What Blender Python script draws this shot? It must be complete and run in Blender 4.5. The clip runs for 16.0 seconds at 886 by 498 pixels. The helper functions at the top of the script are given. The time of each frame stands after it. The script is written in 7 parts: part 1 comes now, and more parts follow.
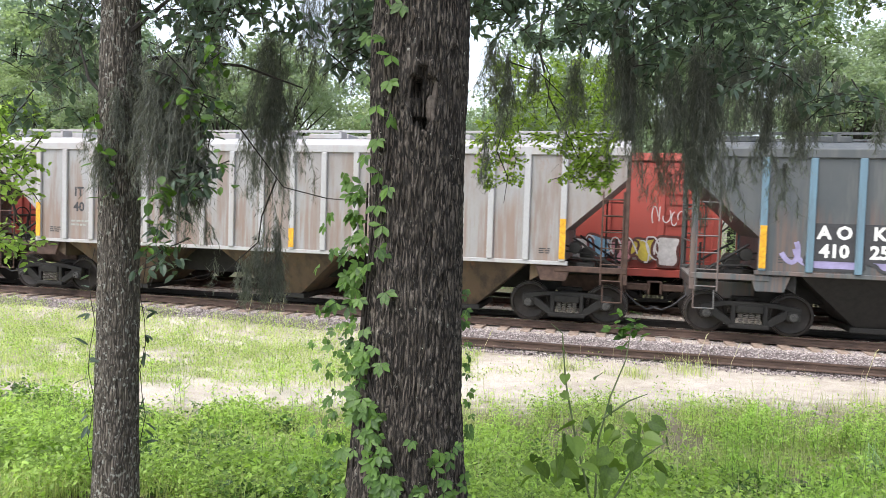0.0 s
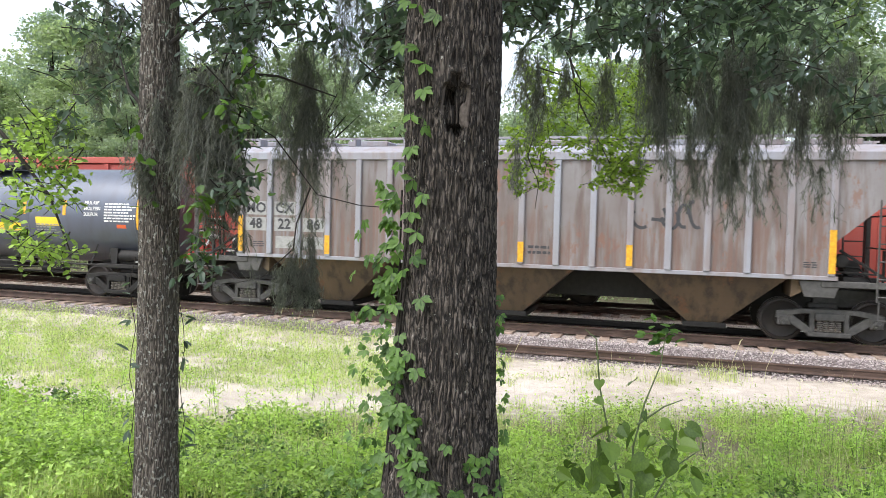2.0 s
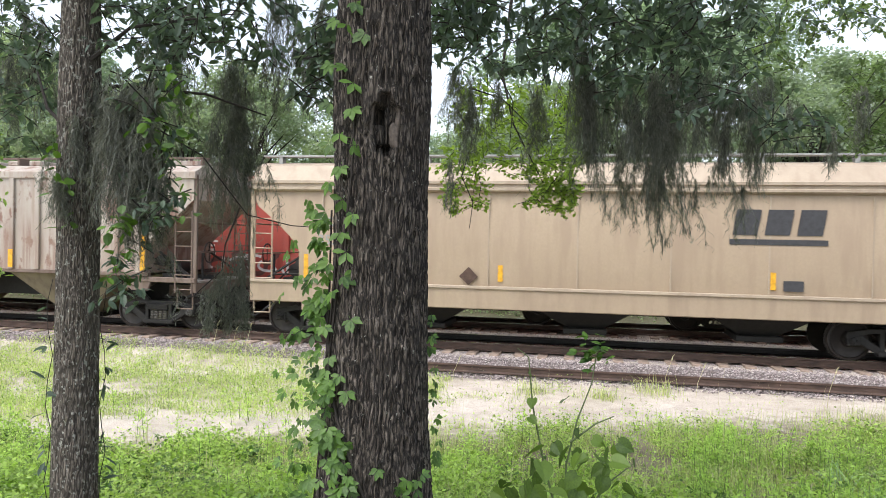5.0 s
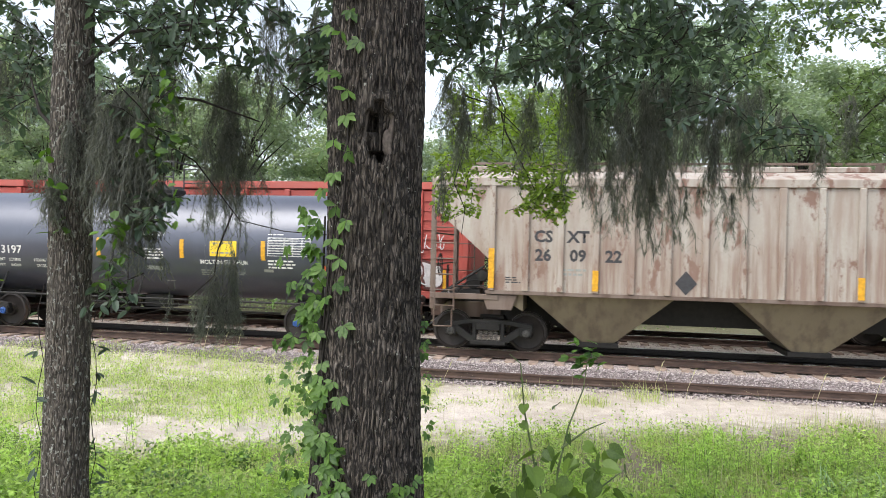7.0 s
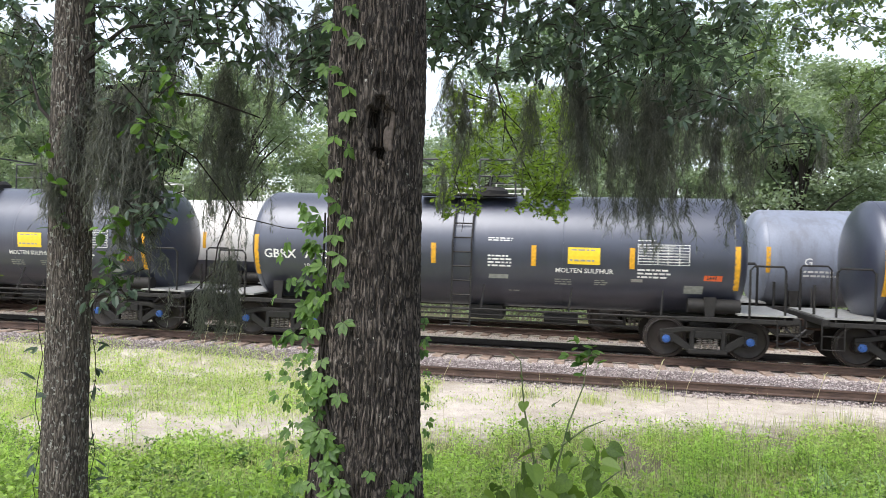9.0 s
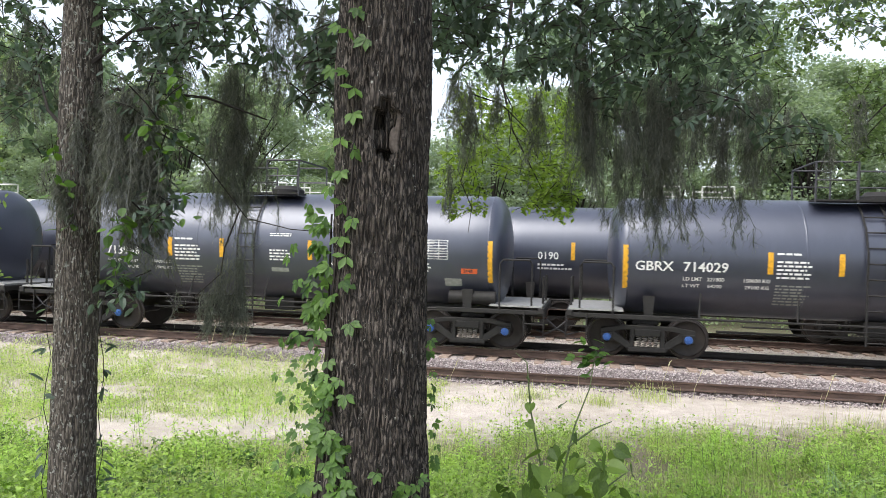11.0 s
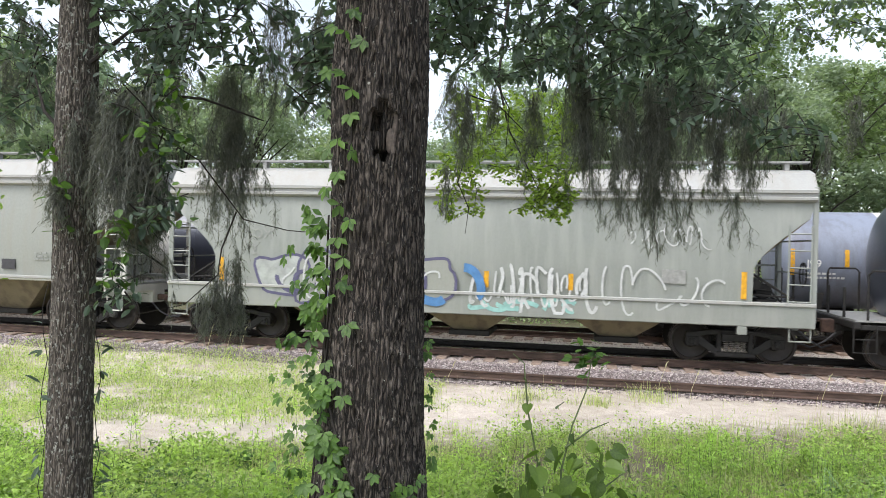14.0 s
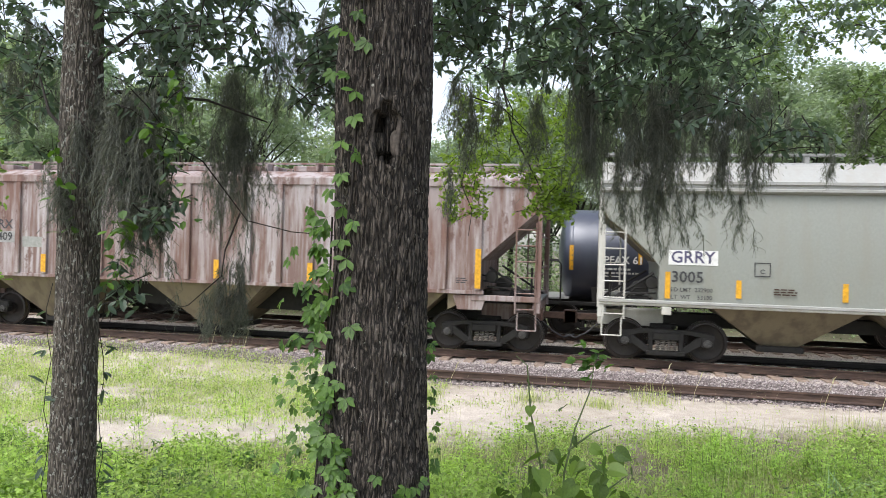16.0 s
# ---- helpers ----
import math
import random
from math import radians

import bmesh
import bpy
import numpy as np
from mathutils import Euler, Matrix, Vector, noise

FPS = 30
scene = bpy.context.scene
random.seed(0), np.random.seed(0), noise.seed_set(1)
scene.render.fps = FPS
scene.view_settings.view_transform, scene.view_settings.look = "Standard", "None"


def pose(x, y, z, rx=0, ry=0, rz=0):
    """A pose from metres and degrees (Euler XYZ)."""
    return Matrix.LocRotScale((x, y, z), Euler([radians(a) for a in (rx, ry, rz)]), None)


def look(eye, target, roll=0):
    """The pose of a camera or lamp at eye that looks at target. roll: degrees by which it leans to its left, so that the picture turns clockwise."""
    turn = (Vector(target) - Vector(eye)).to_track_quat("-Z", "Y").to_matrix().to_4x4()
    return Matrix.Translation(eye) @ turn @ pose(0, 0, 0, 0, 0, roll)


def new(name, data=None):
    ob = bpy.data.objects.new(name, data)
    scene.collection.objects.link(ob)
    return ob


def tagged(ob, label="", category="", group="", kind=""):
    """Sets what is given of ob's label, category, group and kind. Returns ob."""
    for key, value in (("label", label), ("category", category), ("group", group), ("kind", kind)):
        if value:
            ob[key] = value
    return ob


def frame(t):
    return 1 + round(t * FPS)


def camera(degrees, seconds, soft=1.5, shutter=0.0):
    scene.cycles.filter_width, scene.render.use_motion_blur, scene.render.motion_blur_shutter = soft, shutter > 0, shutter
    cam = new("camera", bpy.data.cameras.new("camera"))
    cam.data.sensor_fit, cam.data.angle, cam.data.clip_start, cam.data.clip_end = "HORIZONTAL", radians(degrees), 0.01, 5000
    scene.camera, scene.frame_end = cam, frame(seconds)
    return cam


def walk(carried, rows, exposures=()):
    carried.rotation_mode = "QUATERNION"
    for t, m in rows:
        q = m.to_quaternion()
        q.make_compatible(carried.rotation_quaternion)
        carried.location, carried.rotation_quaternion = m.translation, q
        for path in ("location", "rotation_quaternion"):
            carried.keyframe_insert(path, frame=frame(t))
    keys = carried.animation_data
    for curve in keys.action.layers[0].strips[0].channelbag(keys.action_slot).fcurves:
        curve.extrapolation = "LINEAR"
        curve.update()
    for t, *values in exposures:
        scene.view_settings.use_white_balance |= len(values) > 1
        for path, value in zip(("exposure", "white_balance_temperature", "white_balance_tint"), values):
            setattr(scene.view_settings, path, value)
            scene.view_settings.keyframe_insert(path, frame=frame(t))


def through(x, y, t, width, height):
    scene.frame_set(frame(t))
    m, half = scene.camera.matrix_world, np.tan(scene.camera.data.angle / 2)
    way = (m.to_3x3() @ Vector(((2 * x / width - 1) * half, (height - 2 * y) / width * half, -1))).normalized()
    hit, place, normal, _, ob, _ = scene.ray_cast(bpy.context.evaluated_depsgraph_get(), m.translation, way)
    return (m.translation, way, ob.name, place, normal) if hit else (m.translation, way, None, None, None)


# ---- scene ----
cam = camera(61.94, 16.0, soft=0.78, shutter=0.08)
EYE = 2.444
# seconds, yaw, pitch, roll, and the small sway of the held camera
CAM = [
    (0.0, 14.15, -2.69, -1.83, -0.014, 0.019, -0.007), (0.5, 13.96, -2.50, -1.71, -0.014, 0.016, -0.010),
    (1.0, 14.44, -2.38, -1.58, -0.004, 0.008, -0.007), (1.5, 15.43, -2.32, -1.56, -0.016, 0.003, -0.002),
    (2.0, 16.29, -2.28, -1.41, -0.040, -0.020, -0.007), (2.5, 16.14, -2.35, -1.48, -0.037, -0.026, -0.004),
    (3.0, 14.81, -2.34, -1.58, -0.009, 0.011, -0.012), (3.5, 13.45, -2.22, -1.63, 0.007, 0.029, -0.012),
    (4.0, 12.37, -1.82, -1.51, 0.002, 0.022, -0.010), (4.5, 11.96, -1.17, -1.26, 0.010, 0.020, -0.003),
    (7.0, 10.97, -0.24, -1.33, 0.000, -0.006, 0.003), (7.5, 10.86, -0.28, -1.41, 0.002, -0.002, 0.003),
    (8.0, 10.82, -0.30, -1.49, 0.004, 0.002, 0.004), (8.5, 10.85, -0.33, -1.45, 0.002, 0.007, -0.001),
    (9.0, 10.98, -0.42, -1.57, -0.003, 0.002, -0.001), (11.5, 11.52, -0.32, -1.47, 0, 0, -0.001),
    (12.0, 11.49, -0.34, -1.46, -0.002, 0.001, 0), (12.5, 11.43, -0.37, -1.46, 0.003, 0, 0),
    (13.0, 11.35, -0.33, -1.46, 0.002, 0.001, 0.001), (13.5, 11.28, -0.27, -1.49, -0.002, 0, 0.002),
    (14.0, 11.26, -0.25, -1.43, 0, -0.001, -0.001), (14.5, 11.27, -0.25, -1.47, 0, 0, 0),
    (15.0, 11.34, -0.25, -1.50, 0.003, 0.006, -0.001), (15.5, 11.37, -0.21, -1.57, 0, 0.006, 0),
    (16.0, 11.50, -0.17, -1.59, -0.002, -0.001, 0.004),
]
walk(cam, [(t, pose(x, y, EYE + z, 90 + pitch, roll, yaw)) for t, yaw, pitch, roll, x, y, z in CAM],
     exposures=[(0, 1.32), (3, 1.28), (5, 1.2), (7, 1.14), (13, 1.14), (14.5, 1.06), (16, 1.05)])

# ---- overcast daylight ----
world = bpy.data.worlds.new("overcast_sky")
scene.world = world
world.use_nodes = True
wn, wl = world.node_tree.nodes, world.node_tree.links
sky = wn.new("ShaderNodeTexSky")
sky.sky_type = "NISHITA"
sky.sun_disc = False
sky.sun_elevation, sky.sun_rotation = radians(58), radians(215)
sky.air_density, sky.dust_density, sky.ozone_density = 1.0, 2.0, 1.0
cloud = wn.new("ShaderNodeHueSaturation")
cloud.inputs["Saturation"].default_value = 0.50
wl.new(sky.outputs[0], cloud.inputs["Color"])
wl.new(cloud.outputs[0], wn["Background"].inputs["Color"])
wn["Background"].inputs["Strength"].default_value = 0.15
sun = new("sun", bpy.data.lights.new("sun", "SUN"))
sun.data.energy, sun.data.angle, sun.data.color = 1.5, radians(40), (1.0, 0.965, 0.92)
sun.matrix_world = look((0, 0, 30), (0 + 0.30, 0.43, 30 - 0.85))
# ---- small mesh tools ----
class Build:
    """Gathers vertices and faces of one mesh."""

    def __init__(self):
        self.v, self.f = [], []

    def add(self, verts, faces):
        n = len(self.v)
        self.v += [tuple(p) for p in verts]
        self.f += [tuple(i + n for i in q) for q in faces]
        return self

    def box(self, x0, x1, y0, y1, z0, z1):
        p = [(x, y, z) for x in (x0, x1) for y in (y0, y1) for z in (z0, z1)]
        return self.add(p, [(0, 1, 3, 2), (4, 6, 7, 5), (0, 4, 5, 1), (2, 3, 7, 6), (0, 2, 6, 4), (1, 5, 7, 3)])

    def frustum(self, top, bottom):
        """top and bottom: x0, x1, y0, y1, z."""
        p = []
        for x0, x1, y0, y1, z in (bottom, top):
            p += [(x0, y0, z), (x1, y0, z), (x1, y1, z), (x0, y1, z)]
        return self.add(p, [(3, 2, 1, 0), (4, 5, 6, 7), (0, 1, 5, 4), (1, 2, 6, 5), (2, 3, 7, 6), (3, 0, 4, 7)])

    def prism(self, outline, a, b, axis="y"):
        """An outline in the two other axes, pulled from a to b along axis."""
        n = len(outline)
        put = {"x": lambda s, p: (s, p[0], p[1]), "y": lambda s, p: (p[0], s, p[1]), "z": lambda s, p: (p[0], p[1], s)}[axis]
        p = [put(s, q) for s in (a, b) for q in outline]
        return self.add(p, [tuple(range(n)), tuple(range(2 * n - 1, n - 1, -1))] + [(i, i + n, (i + 1) % n + n, (i + 1) % n) for i in range(n)])

    def tube(self, path, r, sides=6, r1=None, cap=True):
        path = [Vector(p) for p in path]
        n = len(path)
        rings = []
        for i, p in enumerate(path):
            d = (path[min(i + 1, n - 1)] - path[max(i - 1, 0)]).normalized()
            a = d.orthogonal().normalized() if i == 0 else (a - a.dot(d) * d).normalized()
            b = d.cross(a)
            rr = r if r1 is None else r + (r1 - r) * i / (n - 1)
            rings += [p + rr * (math.cos(k * 2 * math.pi / sides) * a + math.sin(k * 2 * math.pi / sides) * b) for k in range(sides)]
        f = [(i * sides + k, i * sides + (k + 1) % sides, (i + 1) * sides + (k + 1) % sides, (i + 1) * sides + k) for i in range(n - 1) for k in range(sides)]
        if cap:
            f += [tuple(range(sides - 1, -1, -1)), tuple(range((n - 1) * sides, n * sides))]
        return self.add(rings, f)

    def lathe(self, profile, axis="y", sides=24, centre=(0, 0, 0)):
        """profile: along, radius."""
        p = []
        for s, r in profile:
            for k in range(sides):
                c, q = r * math.cos(k * 2 * math.pi / sides), r * math.sin(k * 2 * math.pi / sides)
                p.append({"y": (c, s, q), "x": (s, c, q), "z": (c, q, s)}[axis])
        p = [(a + centre[0], b + centre[1], c + centre[2]) for a, b, c in p]
        n = len(profile)
        f = [(i * sides + k, i * sides + (k + 1) % sides, (i + 1) * sides + (k + 1) % sides, (i + 1) * sides + k) for i in range(n - 1) for k in range(sides)]
        f += [tuple(range(sides)), tuple(range((n - 1) * sides, n * sides))]
        return self.add(p, f)

    def mesh(self, name, material=None, smooth=False, bevel=0.0):
        me = bpy.data.meshes.new(name)
        me.from_pydata(self.v, [], self.f)
        bm = bmesh.new()
        bm.from_mesh(me)
        if bevel:
            bmesh.ops.bevel(bm, geom=bm.edges[:], offset=bevel, segments=1, affect="EDGES", clamp_overlap=True)
        bmesh.ops.recalc_face_normals(bm, faces=bm.faces[:])
        bm.to_mesh(me)
        bm.free()
        if material:
            me.materials.append(material)
        if smooth:
            me.shade_smooth()
            me.set_sharp_from_angle(angle=radians(38))
        return me


def part(name, b, material, parent=None, label="", smooth=False, bevel=0.0, kind=""):
    me = b if isinstance(b, bpy.types.Mesh) else b.mesh(name, material, smooth, bevel)
    ob = new(name, me)
    ob.parent = parent
    return tagged(ob, label=label, kind=kind)


def raw(name, verts, faces, material, smooth=False):
    """A mesh straight from arrays, for what is too many to shape one by one."""
    me = bpy.data.meshes.new(name)
    me.from_pydata(verts, [], faces)
    me.materials.append(material)
    if smooth:
        me.shade_smooth()
    return me


# ---- materials ----
def nodes_of(name):
    m = bpy.data.materials.new(name)
    m.use_nodes = True
    return m, m.node_tree.nodes, m.node_tree.links, m.node_tree.nodes["Principled BSDF"]


def noise_of(n, l, scale, detail=5.0, stretch=(1, 1, 1), rough=0.6, coords="Object", shift=0.0):
    tc = n.new("ShaderNodeTexCoord")
    mp = n.new("ShaderNodeMapping")
    mp.inputs["Scale"].default_value = stretch
    mp.inputs["Location"].default_value = (shift, shift * 0.7, shift * 0.3)
    tx = n.new("ShaderNodeTexNoise")
    tx.inputs["Scale"].default_value, tx.inputs["Detail"].default_value, tx.inputs["Roughness"].default_value = scale, detail, rough
    l.new(tc.outputs[coords], mp.inputs[0])
    l.new(mp.outputs[0], tx.inputs["Vector"])
    return tx.outputs["Fac"]


def ramp_of(n, l, fac, stops):
    r = n.new("ShaderNodeValToRGB")
    e = r.color_ramp.elements
    while len(e) < len(stops):
        e.new(0.5)
    for k, (at, c) in zip(e, stops):
        k.position, k.color = at, (*c, 1) if len(c) == 3 else (c[0], c[0], c[0], 1)
    l.new(fac, r.inputs[0])
    return r.outputs[0]


def mix_of(n, l, fac, a, b, mode="MIX"):
    m = n.new("ShaderNodeMix")
    m.data_type, m.blend_type = "RGBA", mode
    for sock, val in ((m.inputs[0], fac), (m.inputs[6], a), (m.inputs[7], b)):
        if isinstance(val, (int, float)):
            sock.default_value = val
        elif isinstance(val, tuple):
            sock.default_value = (*val, 1)
        else:
            l.new(val, sock)
    return m.outputs[2]


def bump_of(n, l, bsdf, height, strength, distance):
    b = n.new("ShaderNodeBump")
    b.inputs["Strength"].default_value, b.inputs["Distance"].default_value = strength, distance
    l.new(height, b.inputs["Height"])
    l.new(b.outputs[0], bsdf.inputs["Normal"])


def plain(name, colour, rough=0.55, metal=0.0, vary=0.25, scale=6.0, bump=0.0):
    """Paint, steel or plastic with light mottling."""
    m, n, l, p = nodes_of(name)
    f = noise_of(n, l, scale, 6)
    dark = tuple(c * (1 - vary) for c in colour)
    lite = tuple(min(1, c * (1 + vary * 0.6)) for c in colour)
    l.new(ramp_of(n, l, f, [(0.3, dark), (0.7, lite)]), p.inputs["Base Color"])
    p.inputs["Roughness"].default_value, p.inputs["Metallic"].default_value = rough, metal
    if bump:
        bump_of(n, l, p, f, 0.6, bump)
    return m


def weathered(name, colour, stain, amount=0.5, streak=0.5, rust=(0.16, 0.06, 0.03), rusty=0.0, rough=0.5, seed=0.0, grime=0.0, level=1.6, coat=0.0, runs_to=0.0):
    """Car paint with broad stains, runs down the side, rust spots and road grime low down."""
    m, n, l, p = nodes_of(name)
    broad = noise_of(n, l, 0.55, 5, (1, 1, 0.6), shift=seed)
    runs = noise_of(n, l, 3.6, 8, (1, 1, 0.13), shift=seed + 3)
    fine = noise_of(n, l, 26, 6, (1, 1, 0.6), shift=seed)
    spots = noise_of(n, l, 2.3, 9, (1, 1, 0.45), 0.72, shift=seed + 9)
    c = mix_of(n, l, ramp_of(n, l, fine, [(0.3, (0.86, 0.86, 0.86)), (0.7, (1, 1, 1))]), (0, 0, 0), colour, "MIX")
    c = mix_of(n, l, ramp_of(n, l, broad, [(0.5 - amount * 0.2, (0,)), (0.72, (amount,))]), c, stain)
    c = mix_of(n, l, ramp_of(n, l, runs, [(0.47, (0,)), (0.62, (streak,))]), c, stain)
    if rusty:
        c = mix_of(n, l, ramp_of(n, l, spots, [(0.645 - 0.175 * rusty, (0,)), (0.69 - 0.155 * rusty, (min(1, rusty + 0.3),))]), c, rust)
    if grime:
        tc = n.new("ShaderNodeTexCoord")
        sp = n.new("ShaderNodeSeparateXYZ")
        mr = n.new("ShaderNodeMapRange")
        mr.inputs[1].default_value, mr.inputs[2].default_value = level, level - 0.9
        l.new(tc.outputs["Object"], sp.inputs[0])
        l.new(sp.outputs[2], mr.inputs[0])
        mu = n.new("ShaderNodeMath")
        mu.operation = "MULTIPLY"
        l.new(mr.outputs[0], mu.inputs[0])
        l.new(ramp_of(n, l, runs, [(0.3, (grime * 0.5,)), (0.7, (grime,))]), mu.inputs[1])
        c = mix_of(n, l, mu.outputs[0], c, (0.13, 0.10, 0.075))
    if runs_to:
        # narrow rust runs of uneven length over the lower sheets
        tc = n.new("ShaderNodeTexCoord")
        sp = n.new("ShaderNodeSeparateXYZ")
        l.new(tc.outputs["Object"], sp.inputs[0])
        thin = noise_of(n, l, 7.5, 7, (1, 1, 0.05), 0.65, shift=seed + 17)
        reach = noise_of(n, l, 2.2, 3, (1, 1, 0.02), 0.6, shift=seed + 23)
        hi = n.new("ShaderNodeMath")
        hi.operation, hi.inputs[1].default_value, hi.inputs[2].default_value = "MULTIPLY_ADD", 2 * (runs_to - 1.4), 1.4
        l.new(reach, hi.inputs[0])
        dz = n.new("ShaderNodeMath")
        dz.operation = "SUBTRACT"
        l.new(hi.outputs[0], dz.inputs[0])
        l.new(sp.outputs[2], dz.inputs[1])
        lim = n.new("ShaderNodeMapRange")
        lim.inputs[1].default_value, lim.inputs[2].default_value = -0.15, 0.35
        l.new(dz.outputs[0], lim.inputs[0])
        both = n.new("ShaderNodeMath")
        both.operation = "MULTIPLY"
        l.new(lim.outputs[0], both.inputs[0])
        l.new(ramp_of(n, l, thin, [(0.44, (0,)), (0.58, (0.8,))]), both.inputs[1])
        c = mix_of(n, l, both.outputs[0], c, tuple(0.55 * a + 0.45 * b for a, b in zip(stain, rust)))
    l.new(c, p.inputs["Base Color"])
    l.new(ramp_of(n, l, fine, [(0.3, (rough * 0.85,)), (0.7, (min(1, rough * 1.25),))]), p.inputs["Roughness"])
    bump_of(n, l, p, broad, 0.25, 0.02)
    if coat:
        p.inputs["Specular IOR Level"].default_value, p.inputs["Specular Tint"].default_value = 0.8, (0.72, 0.80, 1.0, 1)
        p.inputs["Coat Weight"].default_value, p.inputs["Coat Roughness"].default_value = coat, 0.34
    return m


def foliage(name, dark, lite, through=0.35, rough=0.5, scale=3.0, island=True):
    """Leaves that differ one from the next and let some light through."""
    m, n, l, p = nodes_of(name)
    g = n.new("ShaderNodeNewGeometry")
    who = n.new("ShaderNodeObjectInfo")
    both = n.new("ShaderNodeMath")
    both.operation = "ADD"
    l.new(g.outputs["Random Per Island"], both.inputs[0])
    l.new(who.outputs["Random"], both.inputs[1])
    turn = n.new("ShaderNodeMath")
    turn.operation = "FRACT"
    l.new(both.outputs[0], turn.inputs[0])
    f = turn.outputs[0]
    patch = noise_of(n, l, scale, 3, coords="Object")
    a = ramp_of(n, l, f, [(0.0, dark), (1.0, lite)])
    c = mix_of(n, l, ramp_of(n, l, patch, [(0.3, (0.0,)), (0.75, (0.5,))]), a, tuple(min(1, v * 1.25) for v in lite))
    l.new(c, p.inputs["Base Color"])
    p.inputs["Roughness"].default_value = rough
    tr = n.new("ShaderNodeBsdfTranslucent")
    bright = mix_of(n, l, 1.0, c, (1.22, 1.32, 0.78), "MULTIPLY")
    l.new(bright, tr.inputs["Color"])
    mx = n.new("ShaderNodeMixShader")
    mx.inputs[0].default_value = through
    l.new(p.outputs[0], mx.inputs[1])
    l.new(tr.outputs[0], mx.inputs[2])
    l.new(mx.outputs[0], n["Material Output"].inputs["Surface"])
    return m
# ---- ground and tracks ----
Y1, Y2 = 18.245, 22.65       # track centres; the near track's rail tops lie at z = 0
GAUGE = 0.75                 # from the centre to each rail


def smooth(a, b, x):
    t = min(1.0, max(0.0, (x - a) / (b - a)))
    return t * t * (3 - 2 * t)


def ground_z(x, y):
    z = 0.42 - 1.0 * smooth(2.5, 9.5, y)
    k = smooth(-3.0, -5.5, x)     # the soil lies higher against the ballast here
    z += 0.36 * smooth(15.7 - 1.0 * k, 16.9 + 0.4 * k, y) - 0.16 * smooth(25.0, 26.6, y)
    return z + 0.05 * noise.noise((x * 0.35, y * 0.35, 0)) * (1 - smooth(16, 17, y))


def sand_edge(x):
    return 12.5 + 0.43 * x + 0.5 * noise.noise((x * 0.5, 3.1, 0))


def soil_material():
    m, n, l, p = nodes_of("sandy_soil")
    big = noise_of(n, l, 0.5, 6)
    mid = noise_of(n, l, 4.0, 8)
    fine = noise_of(n, l, 60.0, 4)
    sand = ramp_of(n, l, mid, [(0.25, (0.40, 0.345, 0.295)), (0.55, (0.57, 0.515, 0.46)), (0.8, (0.68, 0.63, 0.58))])
    earth = ramp_of(n, l, mid, [(0.3, (0.14, 0.115, 0.075)), (0.7, (0.34, 0.30, 0.21))])
    c = mix_of(n, l, ramp_of(n, l, big, [(0.42, (0.0,)), (0.62, (0.4,))]), sand, earth)
    # dark earth on the bank, up to the edge of the sandy track
    tc = n.new("ShaderNodeTexCoord")
    sp = n.new("ShaderNodeSeparateXYZ")
    l.new(tc.outputs["Object"], sp.inputs[0])
    ma = n.new("ShaderNodeMath")
    ma.operation, ma.inputs[1].default_value = "MULTIPLY_ADD", -0.43
    l.new(sp.outputs[0], ma.inputs[0])
    l.new(sp.outputs[1], ma.inputs[2])
    mb = n.new("ShaderNodeMath")
    mb.operation, mb.inputs[1].default_value = "MULTIPLY_ADD", 3.0
    l.new(mid, mb.inputs[0])
    l.new(ma.outputs[0], mb.inputs[2])
    mr = n.new("ShaderNodeMapRange")
    for i, val in ((1, 13.0), (2, 14.2), (3, 0.9), (4, 0.0)):
        mr.inputs[i].default_value = val
    l.new(mb.outputs[0], mr.inputs[0])
    c = mix_of(n, l, mr.outputs[0], c, ramp_of(n, l, fine, [(0.3, (0.05, 0.042, 0.026)), (0.7, (0.17, 0.145, 0.085))]))
    # leaf litter and dark earth beyond the tracks
    far = n.new("ShaderNodeMapRange")
    for i, val in ((1, 24.4), (2, 26.0), (3, 0.0), (4, 0.95)):
        far.inputs[i].default_value = val
    l.new(sp.outputs[1], far.inputs[0])
    c = mix_of(n, l, far.outputs[0], c, ramp_of(n, l, mid, [(0.3, (0.045, 0.05, 0.022)), (0.7, (0.12, 0.12, 0.06))]))
    c = mix_of(n, l, ramp_of(n, l, fine, [(0.38, (0.55,)), (0.52, (0.0,))]), c, (0.22, 0.17, 0.12))
    l.new(c, p.inputs["Base Color"])
    p.inputs["Roughness"].default_value = 0.95
    bump_of(n, l, p, fine, 0.7, 0.02)
    return m


def ballast_material():
    m, n, l, p = nodes_of("crushed_granite")
    tc = n.new("ShaderNodeTexCoord")
    vo = n.new("ShaderNodeTexVoronoi")
    vo.inputs["Scale"].default_value = 25.0
    l.new(tc.outputs["Object"], vo.inputs["Vector"])
    sep = n.new("ShaderNodeSeparateColor")
    l.new(vo.outputs["Color"], sep.inputs[0])
    c = ramp_of(n, l, sep.outputs[0], [(0.0, (0.17, 0.14, 0.14)), (0.45, (0.28, 0.235, 0.232)), (0.8, (0.38, 0.33, 0.322)), (1.0, (0.52, 0.47, 0.455))])
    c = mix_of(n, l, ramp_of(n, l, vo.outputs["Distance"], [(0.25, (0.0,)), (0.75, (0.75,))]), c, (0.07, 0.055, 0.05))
    l.new(c, p.inputs["Base Color"])
    p.inputs["Roughness"].default_value = 0.9
    bump_of(n, l, p, vo.outputs["Distance"], 1.0, -0.05)
    return m


